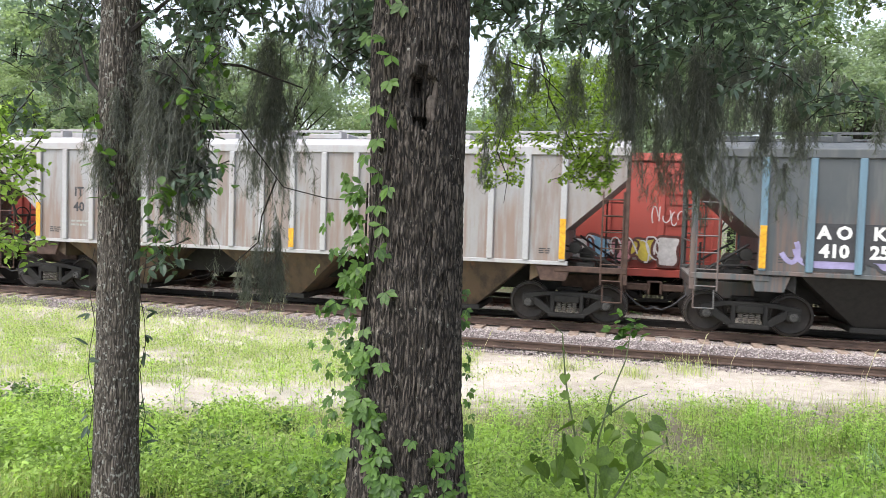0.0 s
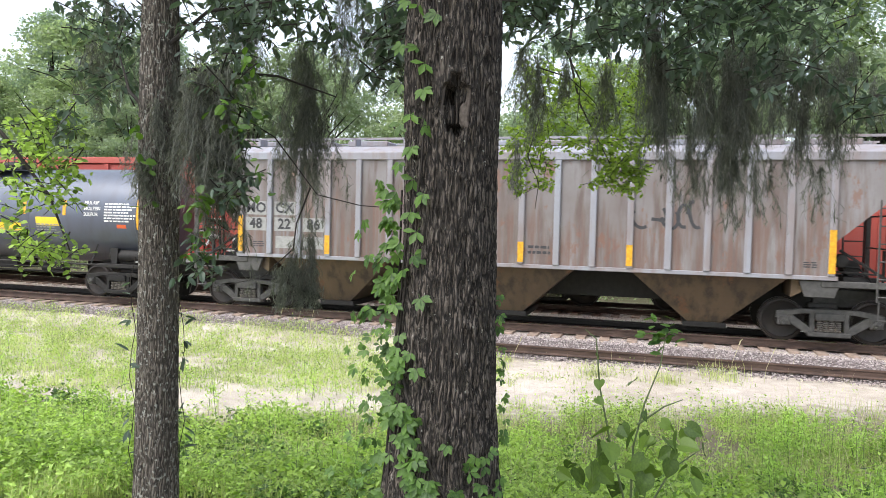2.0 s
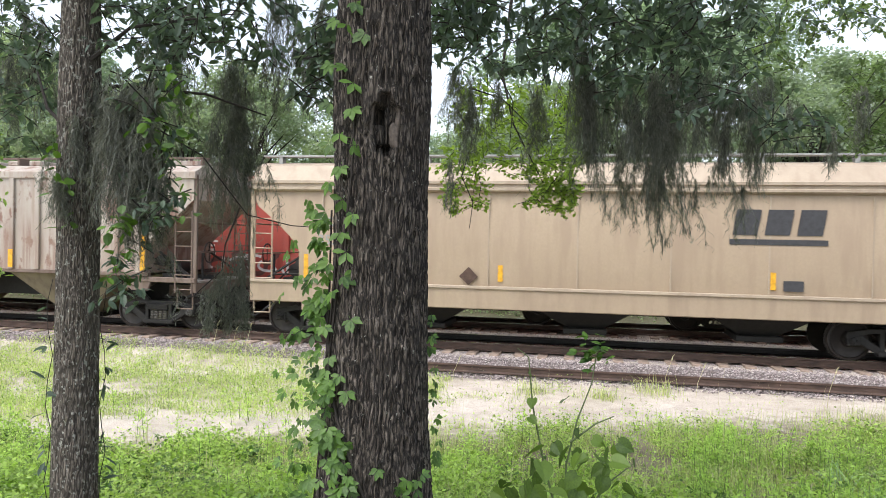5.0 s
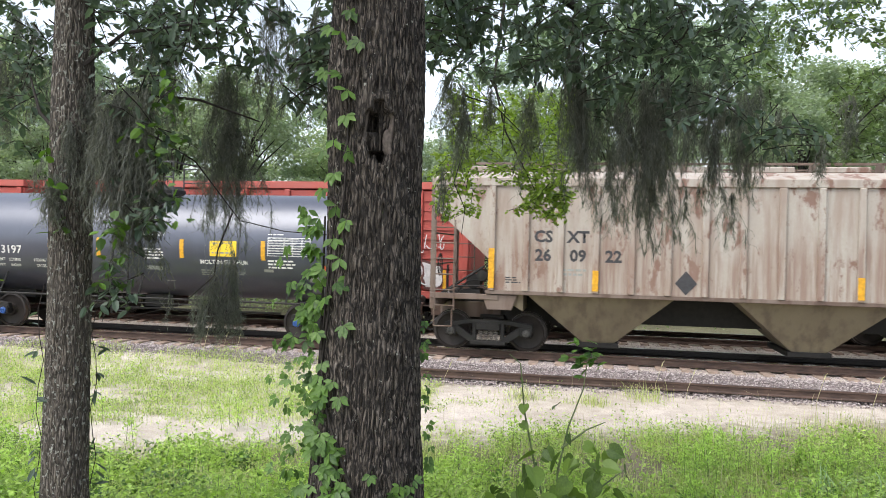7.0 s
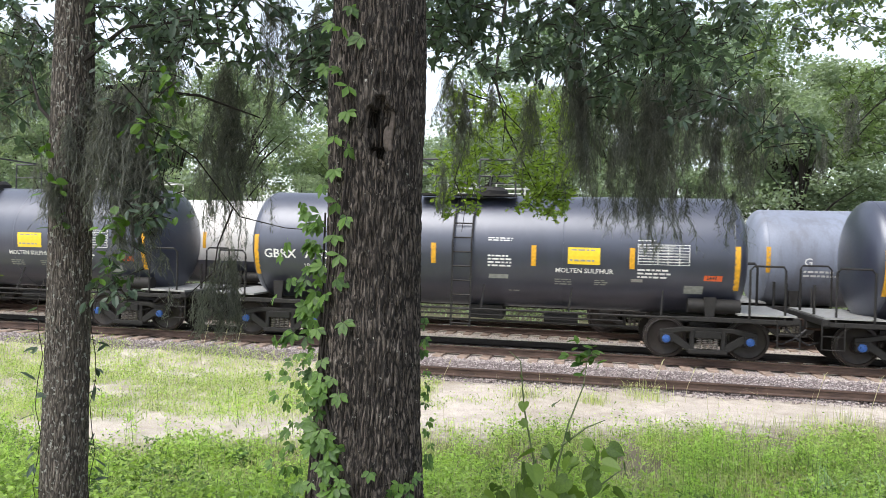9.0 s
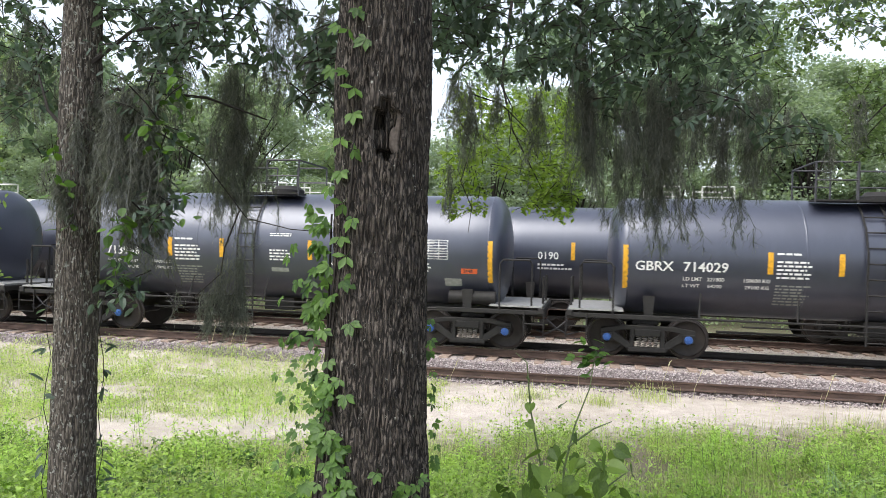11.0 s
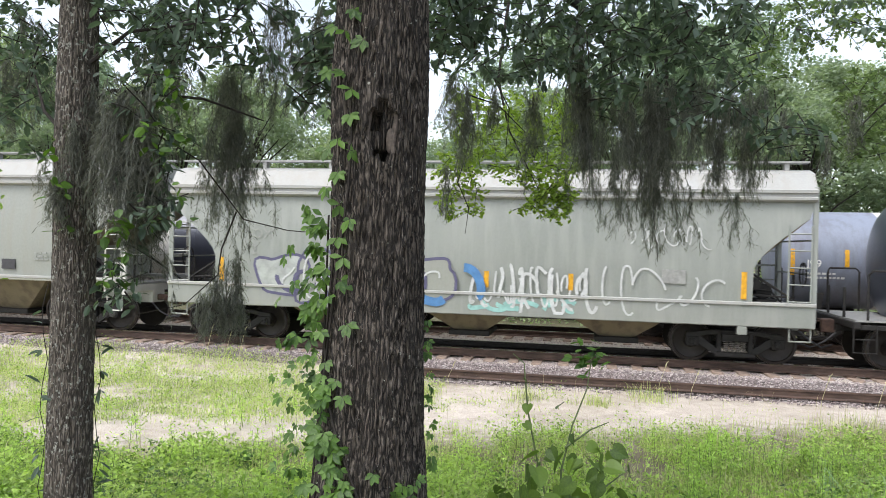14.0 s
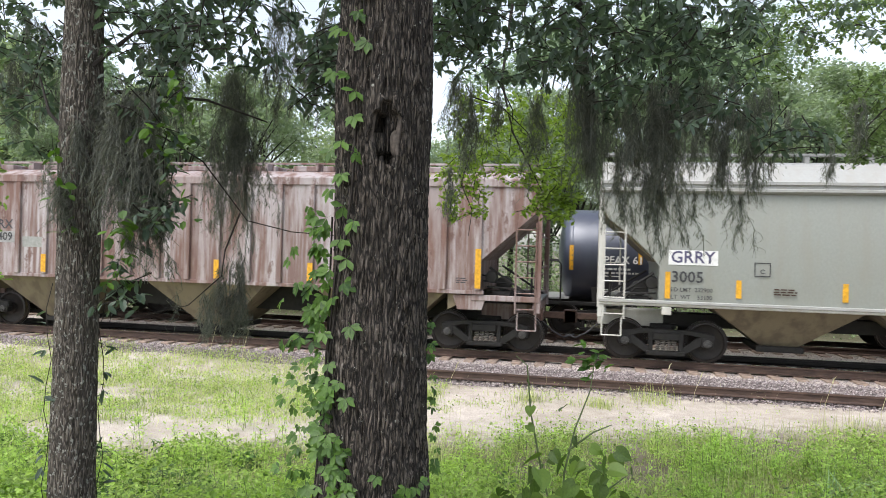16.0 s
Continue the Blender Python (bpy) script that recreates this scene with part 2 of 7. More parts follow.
def make_ground():
    xs = np.unique(np.concatenate([np.linspace(-900, -40, 14), np.linspace(-40, 40, 161), np.linspace(40, 900, 14)]))
    ys = np.unique(np.concatenate([np.linspace(-60, -4, 9), np.linspace(-4, 30, 103), np.linspace(30, 1500, 22)]))
    v = [(x, y, ground_z(x, y)) for y in ys for x in xs]
    w = len(xs)
    f = [(j * w + i, j * w + i + 1, (j + 1) * w + i + 1, (j + 1) * w + i) for j in range(len(ys) - 1) for i in range(w - 1)]
    g = new("ground", raw("ground", v, f, soil_material(), True))
    tagged(g, "pale sandy ground with patches of dark earth beside the tracks", "ground", kind="structure")


RAIL = [(-0.07, -0.171), (0.07, -0.171), (0.07, -0.155), (0.012, -0.13), (0.012, -0.045), (0.036, -0.035), (0.036, -0.004), (0.03, 0), (-0.03, 0), (-0.036, -0.004), (-0.036, -0.035), (-0.012, -0.045), (-0.012, -0.13), (-0.07, -0.155)]


def rail_material():
    m, n, l, p = nodes_of("rusted_rail_steel")
    f = noise_of(n, l, 9.0, 7, (0.3, 1, 1))
    l.new(ramp_of(n, l, f, [(0.3, (0.034, 0.021, 0.017)), (0.6, (0.085, 0.052, 0.040)), (0.8, (0.14, 0.095, 0.075))]), p.inputs["Base Color"])
    p.inputs["Roughness"].default_value = 0.8
    bump_of(n, l, p, f, 0.5, 0.004)
    return m


def make_tracks():
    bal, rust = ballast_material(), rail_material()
    black = plain("near_black_rail_steel", (0.018, 0.014, 0.012), 0.6, 0.2, 0.5, 9, 0.003)
    shiny = plain("polished_rail_head", (0.55, 0.54, 0.52), 0.22, 1.0, 0.12, 3)
    wood = plain("creosoted_tie_wood", (0.33, 0.25, 0.20), 0.9, 0, 0.45, 7, 0.006)
    clip = plain("tie_plate_steel", (0.10, 0.06, 0.045), 0.75, 0.3, 0.4, 12)
    tie = Build().box(-0.115, 0.115, -1.28, 1.28, -0.36, -0.178).mesh("tie", wood, bevel=0.012)
    for yc in (Y1, Y2):
        track = new("railway_track")
        track.location = (0, yc, 0)
        tagged(track, "rusty steel rails on wooden ties in pinkish crushed stone", "railway track", group="parallel tracks", kind="structure")
        bed = Build()
        bed.prism([(-2.5, -0.62), (-2.2, -0.45), (-1.7, -0.235), (1.75, -0.235), (2.2, -0.45), (2.2, -0.7), (-2.5, -0.7)], -140, 120, "x")
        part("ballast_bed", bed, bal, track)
        for s in (-1, 1):
            # The near track's farther rail is nearly black, the others rust brown.
            near_black = yc == Y1 and s == 1
            r = part("rail", Build().prism([(a + s * GAUGE, b) for a, b in RAIL], -140, 120, "x"), black if near_black else rust, track, "nearly black steel rail" if near_black else "")
            part("running_surface", Build().box(-140, 120, s * GAUGE - 0.027, s * GAUGE + 0.027, -0.001, 0.003), shiny, r, "worn bright steel strip along the rail head")
        for i in range(-92, 40):
            x = i * 0.56 + random.uniform(-0.03, 0.03)
            t = part("tie", tie, wood, track)
            t.matrix_basis = pose(x, random.uniform(-0.05, 0.05), random.uniform(-0.008, 0.012), 0, 0, random.uniform(-1, 1))
        plates = Build()
        for i in range(-92, 40):
            for s in (-1, 1):
                plates.box(i * 0.56 - 0.09, i * 0.56 + 0.09, s * GAUGE - 0.17, s * GAUGE + 0.17, -0.178, -0.162)
        part("tie_plates", plates, clip, track, kind="stuff")
    spare = new("spare_rail")
    spare.location = (0, Y1 - 2.28, -0.27)
    tagged(spare, "brown rusted length of rail lying loose beside the ballast", "rail")
    part("rail_length", Build().prism(RAIL, -5.6, 26, "x"), rust, spare)
    # loose stones
    rng = np.random.default_rng(5)
    shape = np.array([(1, 0, 0), (0, 1, 0), (-1, 0, 0), (0, -1, 0), (0, 0, 1), (0, 0, -1)], float)
    tri = np.array([(0, 1, 4), (1, 2, 4), (2, 3, 4), (3, 0, 4), (1, 0, 5), (2, 1, 5), (3, 2, 5), (0, 3, 5)])
    vs, fs = [], []
    for k in range(36000):
        x = rng.uniform(-22, 11)
        y = Y1 + (rng.uniform(-2.55, -0.8) if rng.random() < 0.7 else rng.uniform(0.8, 3.6))
        dy = abs(y - Y1)
        z = -0.235 - 0.43 * max(0, min(dy, 2.2) - 1.7) - 0.26 * max(0, dy - 2.2) if y < Y1 else -0.235
        r = rng.uniform(0.014, 0.030)
        a = rng.uniform(0, 6.28)
        p = shape * r * rng.uniform(0.6, 1.25, (6, 1))
        p = p @ np.array([[math.cos(a), -math.sin(a), 0.2], [math.sin(a), math.cos(a), 0.1], [0.1, 0.2, 0.8]])
        fs.append(tri + 6 * len(vs))
        vs.append(p + (x, y, max(z, -0.62) + 0.012))
    m, n, l, p = nodes_of("loose_granite")
    g = n.new("ShaderNodeNewGeometry")
    l.new(ramp_of(n, l, g.outputs["Random Per Island"], [(0.0, (0.14, 0.115, 0.115)), (0.4, (0.27, 0.228, 0.225)), (0.8, (0.38, 0.33, 0.322)), (1.0, (0.50, 0.45, 0.435))]), p.inputs["Base Color"])
    p.inputs["Roughness"].default_value = 0.9
    st = new("ballast_stones", raw("ballast_stones", np.concatenate(vs).tolist(), np.concatenate(fs).tolist(), m))
    tagged(st, "grey and pinkish crushed stones heaped along the track", "gravel", kind="stuff")


make_ground()
make_tracks()
# ---- trains ----
BLACK = weathered("black_tank_paint", (0.017, 0.019, 0.032), (0.036, 0.040, 0.062), 0.4, 0.3, rough=0.45, seed=1, coat=1.0)
SLATE = weathered("slate_tank_paint", (0.060, 0.072, 0.102), (0.036, 0.035, 0.038), 0.5, 0.45, rough=0.42, seed=2, grime=0.5, level=1.6, coat=0.6)
STEEL = plain("dark_truck_steel", (0.017, 0.0155, 0.0145), 0.7, 0.2, 0.45, 9, 0.004)
GREYCAST = plain("grey_cast_steel", (0.078, 0.075, 0.072), 0.65, 0.2, 0.4, 9, 0.004)
RUSTY = plain("brown_rusted_steel", (0.072, 0.042, 0.032), 0.85, 0, 0.5, 8, 0.004)
WHEEL = plain("oiled_wheel_steel", (0.026, 0.020, 0.018), 0.55, 0.3, 0.5, 5)
TREAD = plain("bright_wheel_rim", (0.26, 0.23, 0.21), 0.35, 0.9, 0.3, 12)
YELLOW = plain("yellow_reflective_tape", (0.66, 0.34, 0.018), 0.5, 0, 0.35, 14)
PLACARD = plain("yellow_placard", (0.80, 0.55, 0.03), 0.5, 0, 0.1, 14)
ORANGE = plain("orange_number_patch", (0.62, 0.11, 0.03), 0.5, 0, 0.15, 14)
WHITE = plain("white_lettering", (0.72, 0.72, 0.70), 0.55, 0, 0.15, 11)
DARKINK = plain("black_lettering", (0.04, 0.04, 0.045), 0.6, 0, 0.3, 11)
GREYINK = plain("faded_grey_lettering", (0.28, 0.29, 0.27), 0.6, 0, 0.25, 11)
BLUECAP = plain("blue_bearing_cap", (0.03, 0.10, 0.33), 0.5, 0, 0.3, 12)
DECK = plain("pale_galvanised_deck", (0.33, 0.33, 0.32), 0.5, 0.4, 0.25, 9)
SPRING = plain("spring_steel", (0.22, 0.20, 0.18), 0.5, 0.6, 0.3, 14)

SIDE = 1.55      # half a car's width


def wheel_mesh(rim):
    b = Build()
    b.tube([(0, -1.0, 0), (0, 1.0, 0)], 0.085, 12)
    for s in (-1, 1):
        prof = [(0.665, 0.10), (0.665, 0.485), (0.695, 0.485), (0.70, 0.457), (0.80, 0.45), (0.81, 0.40), (0.775, 0.385), (0.745, 0.30), (0.75, 0.16), (0.82, 0.14), (0.82, 0.09)]
        b.lathe([(s * a, r) for a, r in prof], "y", 36)
    me = b.mesh("wheelset", WHEEL, True)
    me.materials.append(TREAD)
    for p in me.polygons:
        c = p.center
        if math.hypot(c.x, c.z) > 0.40 and abs(abs(p.normal.y)) < 0.95 or (math.hypot(c.x, c.z) > 0.425 and abs(c.y) > 0.8):
            p.material_index = 1
    return me


WHEELSET = wheel_mesh(0.457)
CAP = Build().lathe([(-1.13, 0.05), (-1.12, 0.085), (-1.06, 0.10), (-1.0, 0.10)], "y", 12)
for k in range(3):
    for s in (-1,):
        CAP.box(0.045 * math.cos(k * 2.094) - 0.014, 0.045 * math.cos(k * 2.094) + 0.014, s * 1.15 - 0.02, s * 1.15 + 0.02, 0.045 * math.sin(k * 2.094) - 0.014, 0.045 * math.sin(k * 2.094) + 0.014)
CAPS = {m.name: CAP.mesh("bearing_cap", m, True) for m in (BLUECAP, GREYCAST, STEEL)}


def frame_mesh(material):
    """One cast side frame: a bowed truss with jaws over the axles and a window for the springs."""
    b = Build()
    half = 0.889
    top = [(-half - 0.16, 0.50), (-half - 0.14, 0.66), (-half + 0.15, 0.70), (-0.55, 0.735), (0.55, 0.735), (half - 0.15, 0.70), (half + 0.14, 0.66), (half + 0.16, 0.50), (half - 0.02, 0.56), (0.5, 0.63), (-0.5, 0.63), (-half + 0.02, 0.56)]
    b.prism(top, -0.07, 0.07)
    for s in (-1, 1):
        b.prism([(s * (half - 0.13), 0.62), (s * (half + 0.02), 0.50), (s * 0.42, 0.19), (s * 0.30, 0.19), (s * 0.30, 0.29)], -0.065, 0.065)
        b.prism([(s * 0.28, 0.70), (s * 0.38, 0.70), (s * 0.38, 0.20), (s * 0.28, 0.20)], -0.075, 0.075)
        b.box(s * half - 0.13, s * half + 0.13, -0.09, 0.09, 0.37, 0.58)
    b.box(-0.42, 0.42, -0.10, 0.10, 0.15, 0.25)
    b.box(-0.28, 0.28, -0.12, 0.10, 0.50, 0.66)
    return b.mesh("side_frame", material, bevel=0.014)


FRAMES = {m.name: frame_mesh(m) for m in (STEEL, GREYCAST, RUSTY)}
COIL = Build()
for i in range(4):
    COIL.tube([(-0.18 + i * 0.12 + 0.046 * math.cos(k * 0.9), -0.04 + 0.046 * math.sin(k * 0.9), 0.25 + 0.245 * k / 40) for k in range(41)], 0.014, 5)
COIL = COIL.mesh("spring_nest", SPRING, True)
WHEELS = []      # wheelset, x in the car, z, seconds of phase, speed


def truck(car, x, material, cap, speed):
    bol = part("truck_bolster", Build().box(x - 0.2, x + 0.2, -1.0, 1.0, 0.50, 0.72).box(x - 0.3, x + 0.3, -0.35, 0.35, 0.68, 0.80), material, car, bevel=0.02)
    for s in (-1, 1):
        fr = part("side_frame", FRAMES[material.name], material, car, "cast steel truck side frame")
        fr.matrix_basis = pose(x, s * 1.0, 0)
        sp = part("spring_nest", COIL, SPRING, fr, "row of coil springs")
    for s in (-1, 1):
        w = part("wheelset", WHEELSET, WHEEL, car, "steel wheels with bright worn rims")
        w.matrix_basis = pose(x + s * 0.889, 0, 0.457)
        for turn in (0, 180):
            part("bearing_cap", CAPS[cap.name], cap, w).matrix_basis = pose(0, 0, 0, 0, 0, turn)
        WHEELS.append((w, x + s * 0.889, speed))


def coupler(car, x, s):
    b = Build()
    b.box(min(x, x + s * 0.75), max(x, x + s * 0.75), -0.08, 0.08, 0.78, 0.94)
    b.box(min(x + s * 0.5, x + s * 0.8), max(x + s * 0.5, x + s * 0.8), -0.17, 0.17, 0.70, 1.0)
    part("coupler", b, RUSTY, car, "rusty knuckle coupler", bevel=0.02)
    hose = [(x, -0.3, 0.72), (x + s * 0.25, -0.32, 0.5), (x + s * 0.5, -0.25, 0.36), (x + s * 0.75, -0.1, 0.42)]
    part("brake_hose", Build().tube(hose, 0.022, 6), DARKINK, car)


def ladder(car, x0, x1, y, z0, z1, step, material, name="ladder"):
    b = Build()
    for x in (x0, x1):
        b.tube([(x, y, z0), (x, y, z1)], 0.022, 5)
    z = z0 + 0.1
    while z < z1:
        b.tube([(x0, y, z), (x1, y, z)], 0.016, 5)
        z += step
    return part(name, b, material, car)


def lettering(car, text, x, z, size, material, y=-SIDE - 0.006, tilt=0.0, bold=0.004, width=1.0, name="lettering", align="LEFT"):
    cu = bpy.data.curves.new("lettering", "FONT")
    cu.body, cu.size, cu.offset, cu.align_x, cu.align_y = text, size, bold * size / 0.3, align, "CENTER"
    cu.resolution_u = 2
    tmp = bpy.data.objects.new("tmp", cu)
    me = bpy.data.meshes.new_from_object(tmp)
    bpy.data.objects.remove(tmp)
    me.materials.clear()
    me.materials.append(material)
    ob = part(name, me, material, car, "painted lettering reading " + text)
    ob.matrix_basis = pose(x, y, z, 90 + tilt, 0, 0) @ Matrix.Diagonal((width, 1, 1, 1))
    return ob


def bars(car, x, z, w, h, lines, material, y=-SIDE - 0.005, name="small_print", wrap=None):
    """Small print that cannot be read: a block of thin bars."""
    b = Build()
    rnd = random.Random(int((x * 37 + z * 91 + lines) * 100))
    for i in range(lines):
        zz = z - h * i / max(1, lines)
        hh = h / lines * 0.5
        xx = x
        end = x + w * rnd.uniform(0.7, 1.0)
        while xx < end:
            ww = min(rnd.uniform(0.05, 0.16), end - xx + 0.02)
            if wrap:
                wrap(b, xx, xx + ww, zz - hh, zz)
            else:
                b.box(xx, xx + ww, y, y + 0.01, zz - hh, zz)
            xx += ww + 0.03
    return part(name, b, material, car, kind="stuff")


def plate(car, x0, x1, z0, z1, material, y=-SIDE - 0.004, name="reflective_strip", label=""):
    return part(name, Build().box(x0, x1, y, y + 0.02, z0, z1), material, car, label)


def scrawl(car, x0, x1, z0, z1, material, seed, strokes=12, r=0.018, y=-SIDE - 0.006, name="graffiti_stroke", loops=1.6):
    """Loose sprayed lines, as flat ribbons."""
    rnd = random.Random(seed)
    for k in range(strokes):
        cx = x0 + (x1 - x0) * (k + 0.5) / strokes
        w = (x1 - x0) / strokes * rnd.uniform(0.6, 1.3)
        h = (z1 - z0) * rnd.uniform(0.6, 1.0)
        zc = (z0 + z1) / 2 + rnd.uniform(-0.1, 0.1) * (z1 - z0)
        a0, turn, ph = rnd.uniform(0, 6.28), rnd.choice((-1, 1)) * rnd.uniform(0.6, loops) * math.pi, rnd.uniform(0, 6.28)
        line = []
        for i in range(19):
            t = i / 18
            px = cx + w * 0.55 * math.cos(a0 + turn * t) + w * 0.25 * math.sin(3.1 * t + ph)
            pz = zc + h * 0.45 * math.sin(a0 + turn * t) + h * 0.12 * math.cos(5 * t + ph)
            line.append((px, min(z1, max(z0, pz))))
        v = []
        for i, (px, pz) in enumerate(line):
            (ax, az), (bx, bz) = line[max(0, i - 1)], line[min(18, i + 1)]
            d = math.hypot(bx - ax, bz - az) or 1
            nx, nz = -(bz - az) / d * r, (bx - ax) / d * r
            v += [(px - nx, y - 0.0004 * k, pz - nz), (px + nx, y - 0.0004 * k, pz + nz)]
        part(name, Build().add(v, [(2 * i, 2 * i + 1, 2 * i + 3, 2 * i + 2) for i in range(18)]), material, car, "sprayed paint stroke")


def mural(car, x0, x1, z0, z1, fills, outline, seed, letters=6, y=-SIDE - 0.024):
    """Sprayed bubble letters: swollen filled shapes, a heavy outline and loose inner strokes."""
    rnd = random.Random(seed)
    for k in range(letters):
        cx = x0 + (x1 - x0) * (k + 0.5) / letters
        w, h = (x1 - x0) / letters * rnd.uniform(0.55, 0.66), (z1 - z0) * rnd.uniform(0.42, 0.52)
        cz = (z0 + z1) / 2 + rnd.uniform(-0.06, 0.06)
        ring = []
        p1, p2, lean = rnd.uniform(0, 6), rnd.uniform(0, 6), rnd.uniform(-0.15, 0.3)
        for i in range(28):
            a = 2 * math.pi * i / 28
            r = 1 + 0.14 * math.sin(2 * a + p1) + 0.12 * math.sin(3 * a + p2) + 0.06 * math.sin(5 * a + p1)
            c, q = math.cos(a), math.sin(a)
            px, pz = abs(c) ** 0.7 * math.copysign(1, c) * w * r, abs(q) ** 0.7 * math.copysign(1, q) * h * r
            ring.append((cx + px + lean * pz, min(z1 + 0.1, max(z0 - 0.05, cz + pz))))
        yy = y - 0.0015 * k
        b = Build()
        b.add([(cx, yy, cz)] + [(px, yy, pz) for px, pz in ring], [(0, i + 1, (i + 1) % 28 + 1) for i in range(28)])
        part("sprayed_letter", b, fills[k % len(fills)], car, "swollen sprayed letter shape")
        edge = []
        for i in range(28):
            (ax, az), (bx, bz) = ring[i - 1], ring[(i + 1) % 28]
            d = math.hypot(bx - ax, bz - az) or 1
            nx, nz = -(bz - az) / d * 0.034, (bx - ax) / d * 0.034
            px, pz = ring[i]
            edge += [(px - nx, yy - 0.004, pz - nz), (px + nx, yy - 0.004, pz + nz)]
        b = Build().add(edge, [(2 * i, 2 * i + 1, (2 * i + 3) % 56, (2 * i + 2) % 56) for i in range(28)])
        part("sprayed_outline", b, outline, car, "dark sprayed outline")


def end_gear(car, L, s, material, post_z=3.95):
    """Corner posts, ladders, hand rails, brake gear and draft gear of a hopper car's end."""
    x = s * L / 2
    for side in (-1, 1):
        y = side * (SIDE - 0.06)
        part("corner_post", Build().box(x - 0.05 - 0.03 * s, x + 0.05 - 0.03 * s, y - 0.04, y + 0.04, 1.0, post_z), material, car, bevel=0.01)
        a, c = sorted((x - s * 0.10, x - s * 0.55))
        ladder(car, a, c, side * (SIDE - 0.01), 0.98, 3.05, 0.36, material)
        part("grab_rail", Build().tube([(x - s * 0.08, side * 1.5, 0.60), (x - s * 0.5, side * 1.5, 0.60)], 0.018, 5).tube([(x - s * 0.08, side * 1.5, 0.60), (x - s * 0.08, side * 1.5, 1.0)], 0.018, 5).tube([(x - s * 0.5, side * 1.5, 0.60), (x - s * 0.5, side * 1.5, 1.0)], 0.018, 5), material, car)
    b = Build().box(min(x, x - s * 1.5), max(x, x - s * 1.5), -0.28, 0.28, 0.72, 1.10)
    b.box(min(x, x - s * 0.16), max(x, x - s * 0.16), -SIDE + 0.1, SIDE - 0.1, 1.04, 1.24)
    part("end_sill", b, material, car, bevel=0.015)
    part("end_platform", Build().box(min(x, x - s * 0.6), max(x, x - s * 0.6), -SIDE + 0.1, SIDE - 0.1, 1.245, 1.285), DECK, car)
    part("brake_staff", Build().tube([(x - s * 0.25, -0.75, 1.25), (x - s * 0.25, -0.75, 2.0)], 0.03, 6), STEEL, car)
    gear = Build()
    gear.tube([(x - s * 0.9, -0.95, 1.62), (x - s * 0.9, -0.45, 1.62)], 0.17, 14)
    gear.box(min(x - s * 0.7, x - s * 1.1), max(x - s * 0.7, x - s * 1.1), -1.2, -0.6, 1.24, 1.45)
    part("brake_gear", gear, STEEL, car, "brake cylinder and rods", True)
    for k in range(3):
        part("brake_pipe", Build().tube([(x - s * (0.2 + 0.3 * k), -1.35 + 0.2 * k, 1.30), (x - s * (0.5 + 0.3 * k), -1.30 + 0.2 * k, 1.52 + 0.12 * k), (x - s * (1.25 + 0.1 * k), -1.2, 1.55 + 0.14 * k)], 0.022, 5), STEEL, car)
    for side in (-1, 1):
        part("end_brace", Build().tube([(x - s * 0.1, side * (SIDE - 0.25), 1.28), (x - s * 1.2, side * (SIDE - 0.35), 2.0)], 0.03, 5), STEEL, car)
    for z in (2.02, 2.75):
        part("cross_rail", Build().tube([(x - s * 0.04, -SIDE + 0.08, z), (x - s * 0.04, SIDE - 0.08, z)], 0.02, 5), material, car)
    part("brake_valve", Build().lathe([(-0.16, 0.05), (-0.15, 0.13), (0.0, 0.15), (0.12, 0.11), (0.16, 0.04)], "y", 14, (x - s * 1.15, -1.1, 1.78)), STEEL, car, "round brake valve", True)
    wheel = Build()
    wheel.tube([(x - s * 0.06, -0.75 + 0.26 * math.cos(k * 0.314), 2.0 + 0.26 * math.sin(k * 0.314)) for k in range(21)], 0.018, 5)
    for k in range(4):
        wheel.tube([(x - s * 0.06, -0.75, 2.0), (x - s * 0.06, -0.75 + 0.26 * math.cos(k * 1.57), 2.0 + 0.26 * math.sin(k * 1.57))], 0.012, 4)
    part("hand_brake_wheel", wheel, STEEL, car)
    coupler(car, x, s)


def car_at(name, label, category, group, start, speed, y):
    car = new(name)
    tagged(car, label, category, group)
    CARS.append((car, start, speed, y))
    return car


CARS = []
V_NEAR, V_FAR = 11.45, -9.55


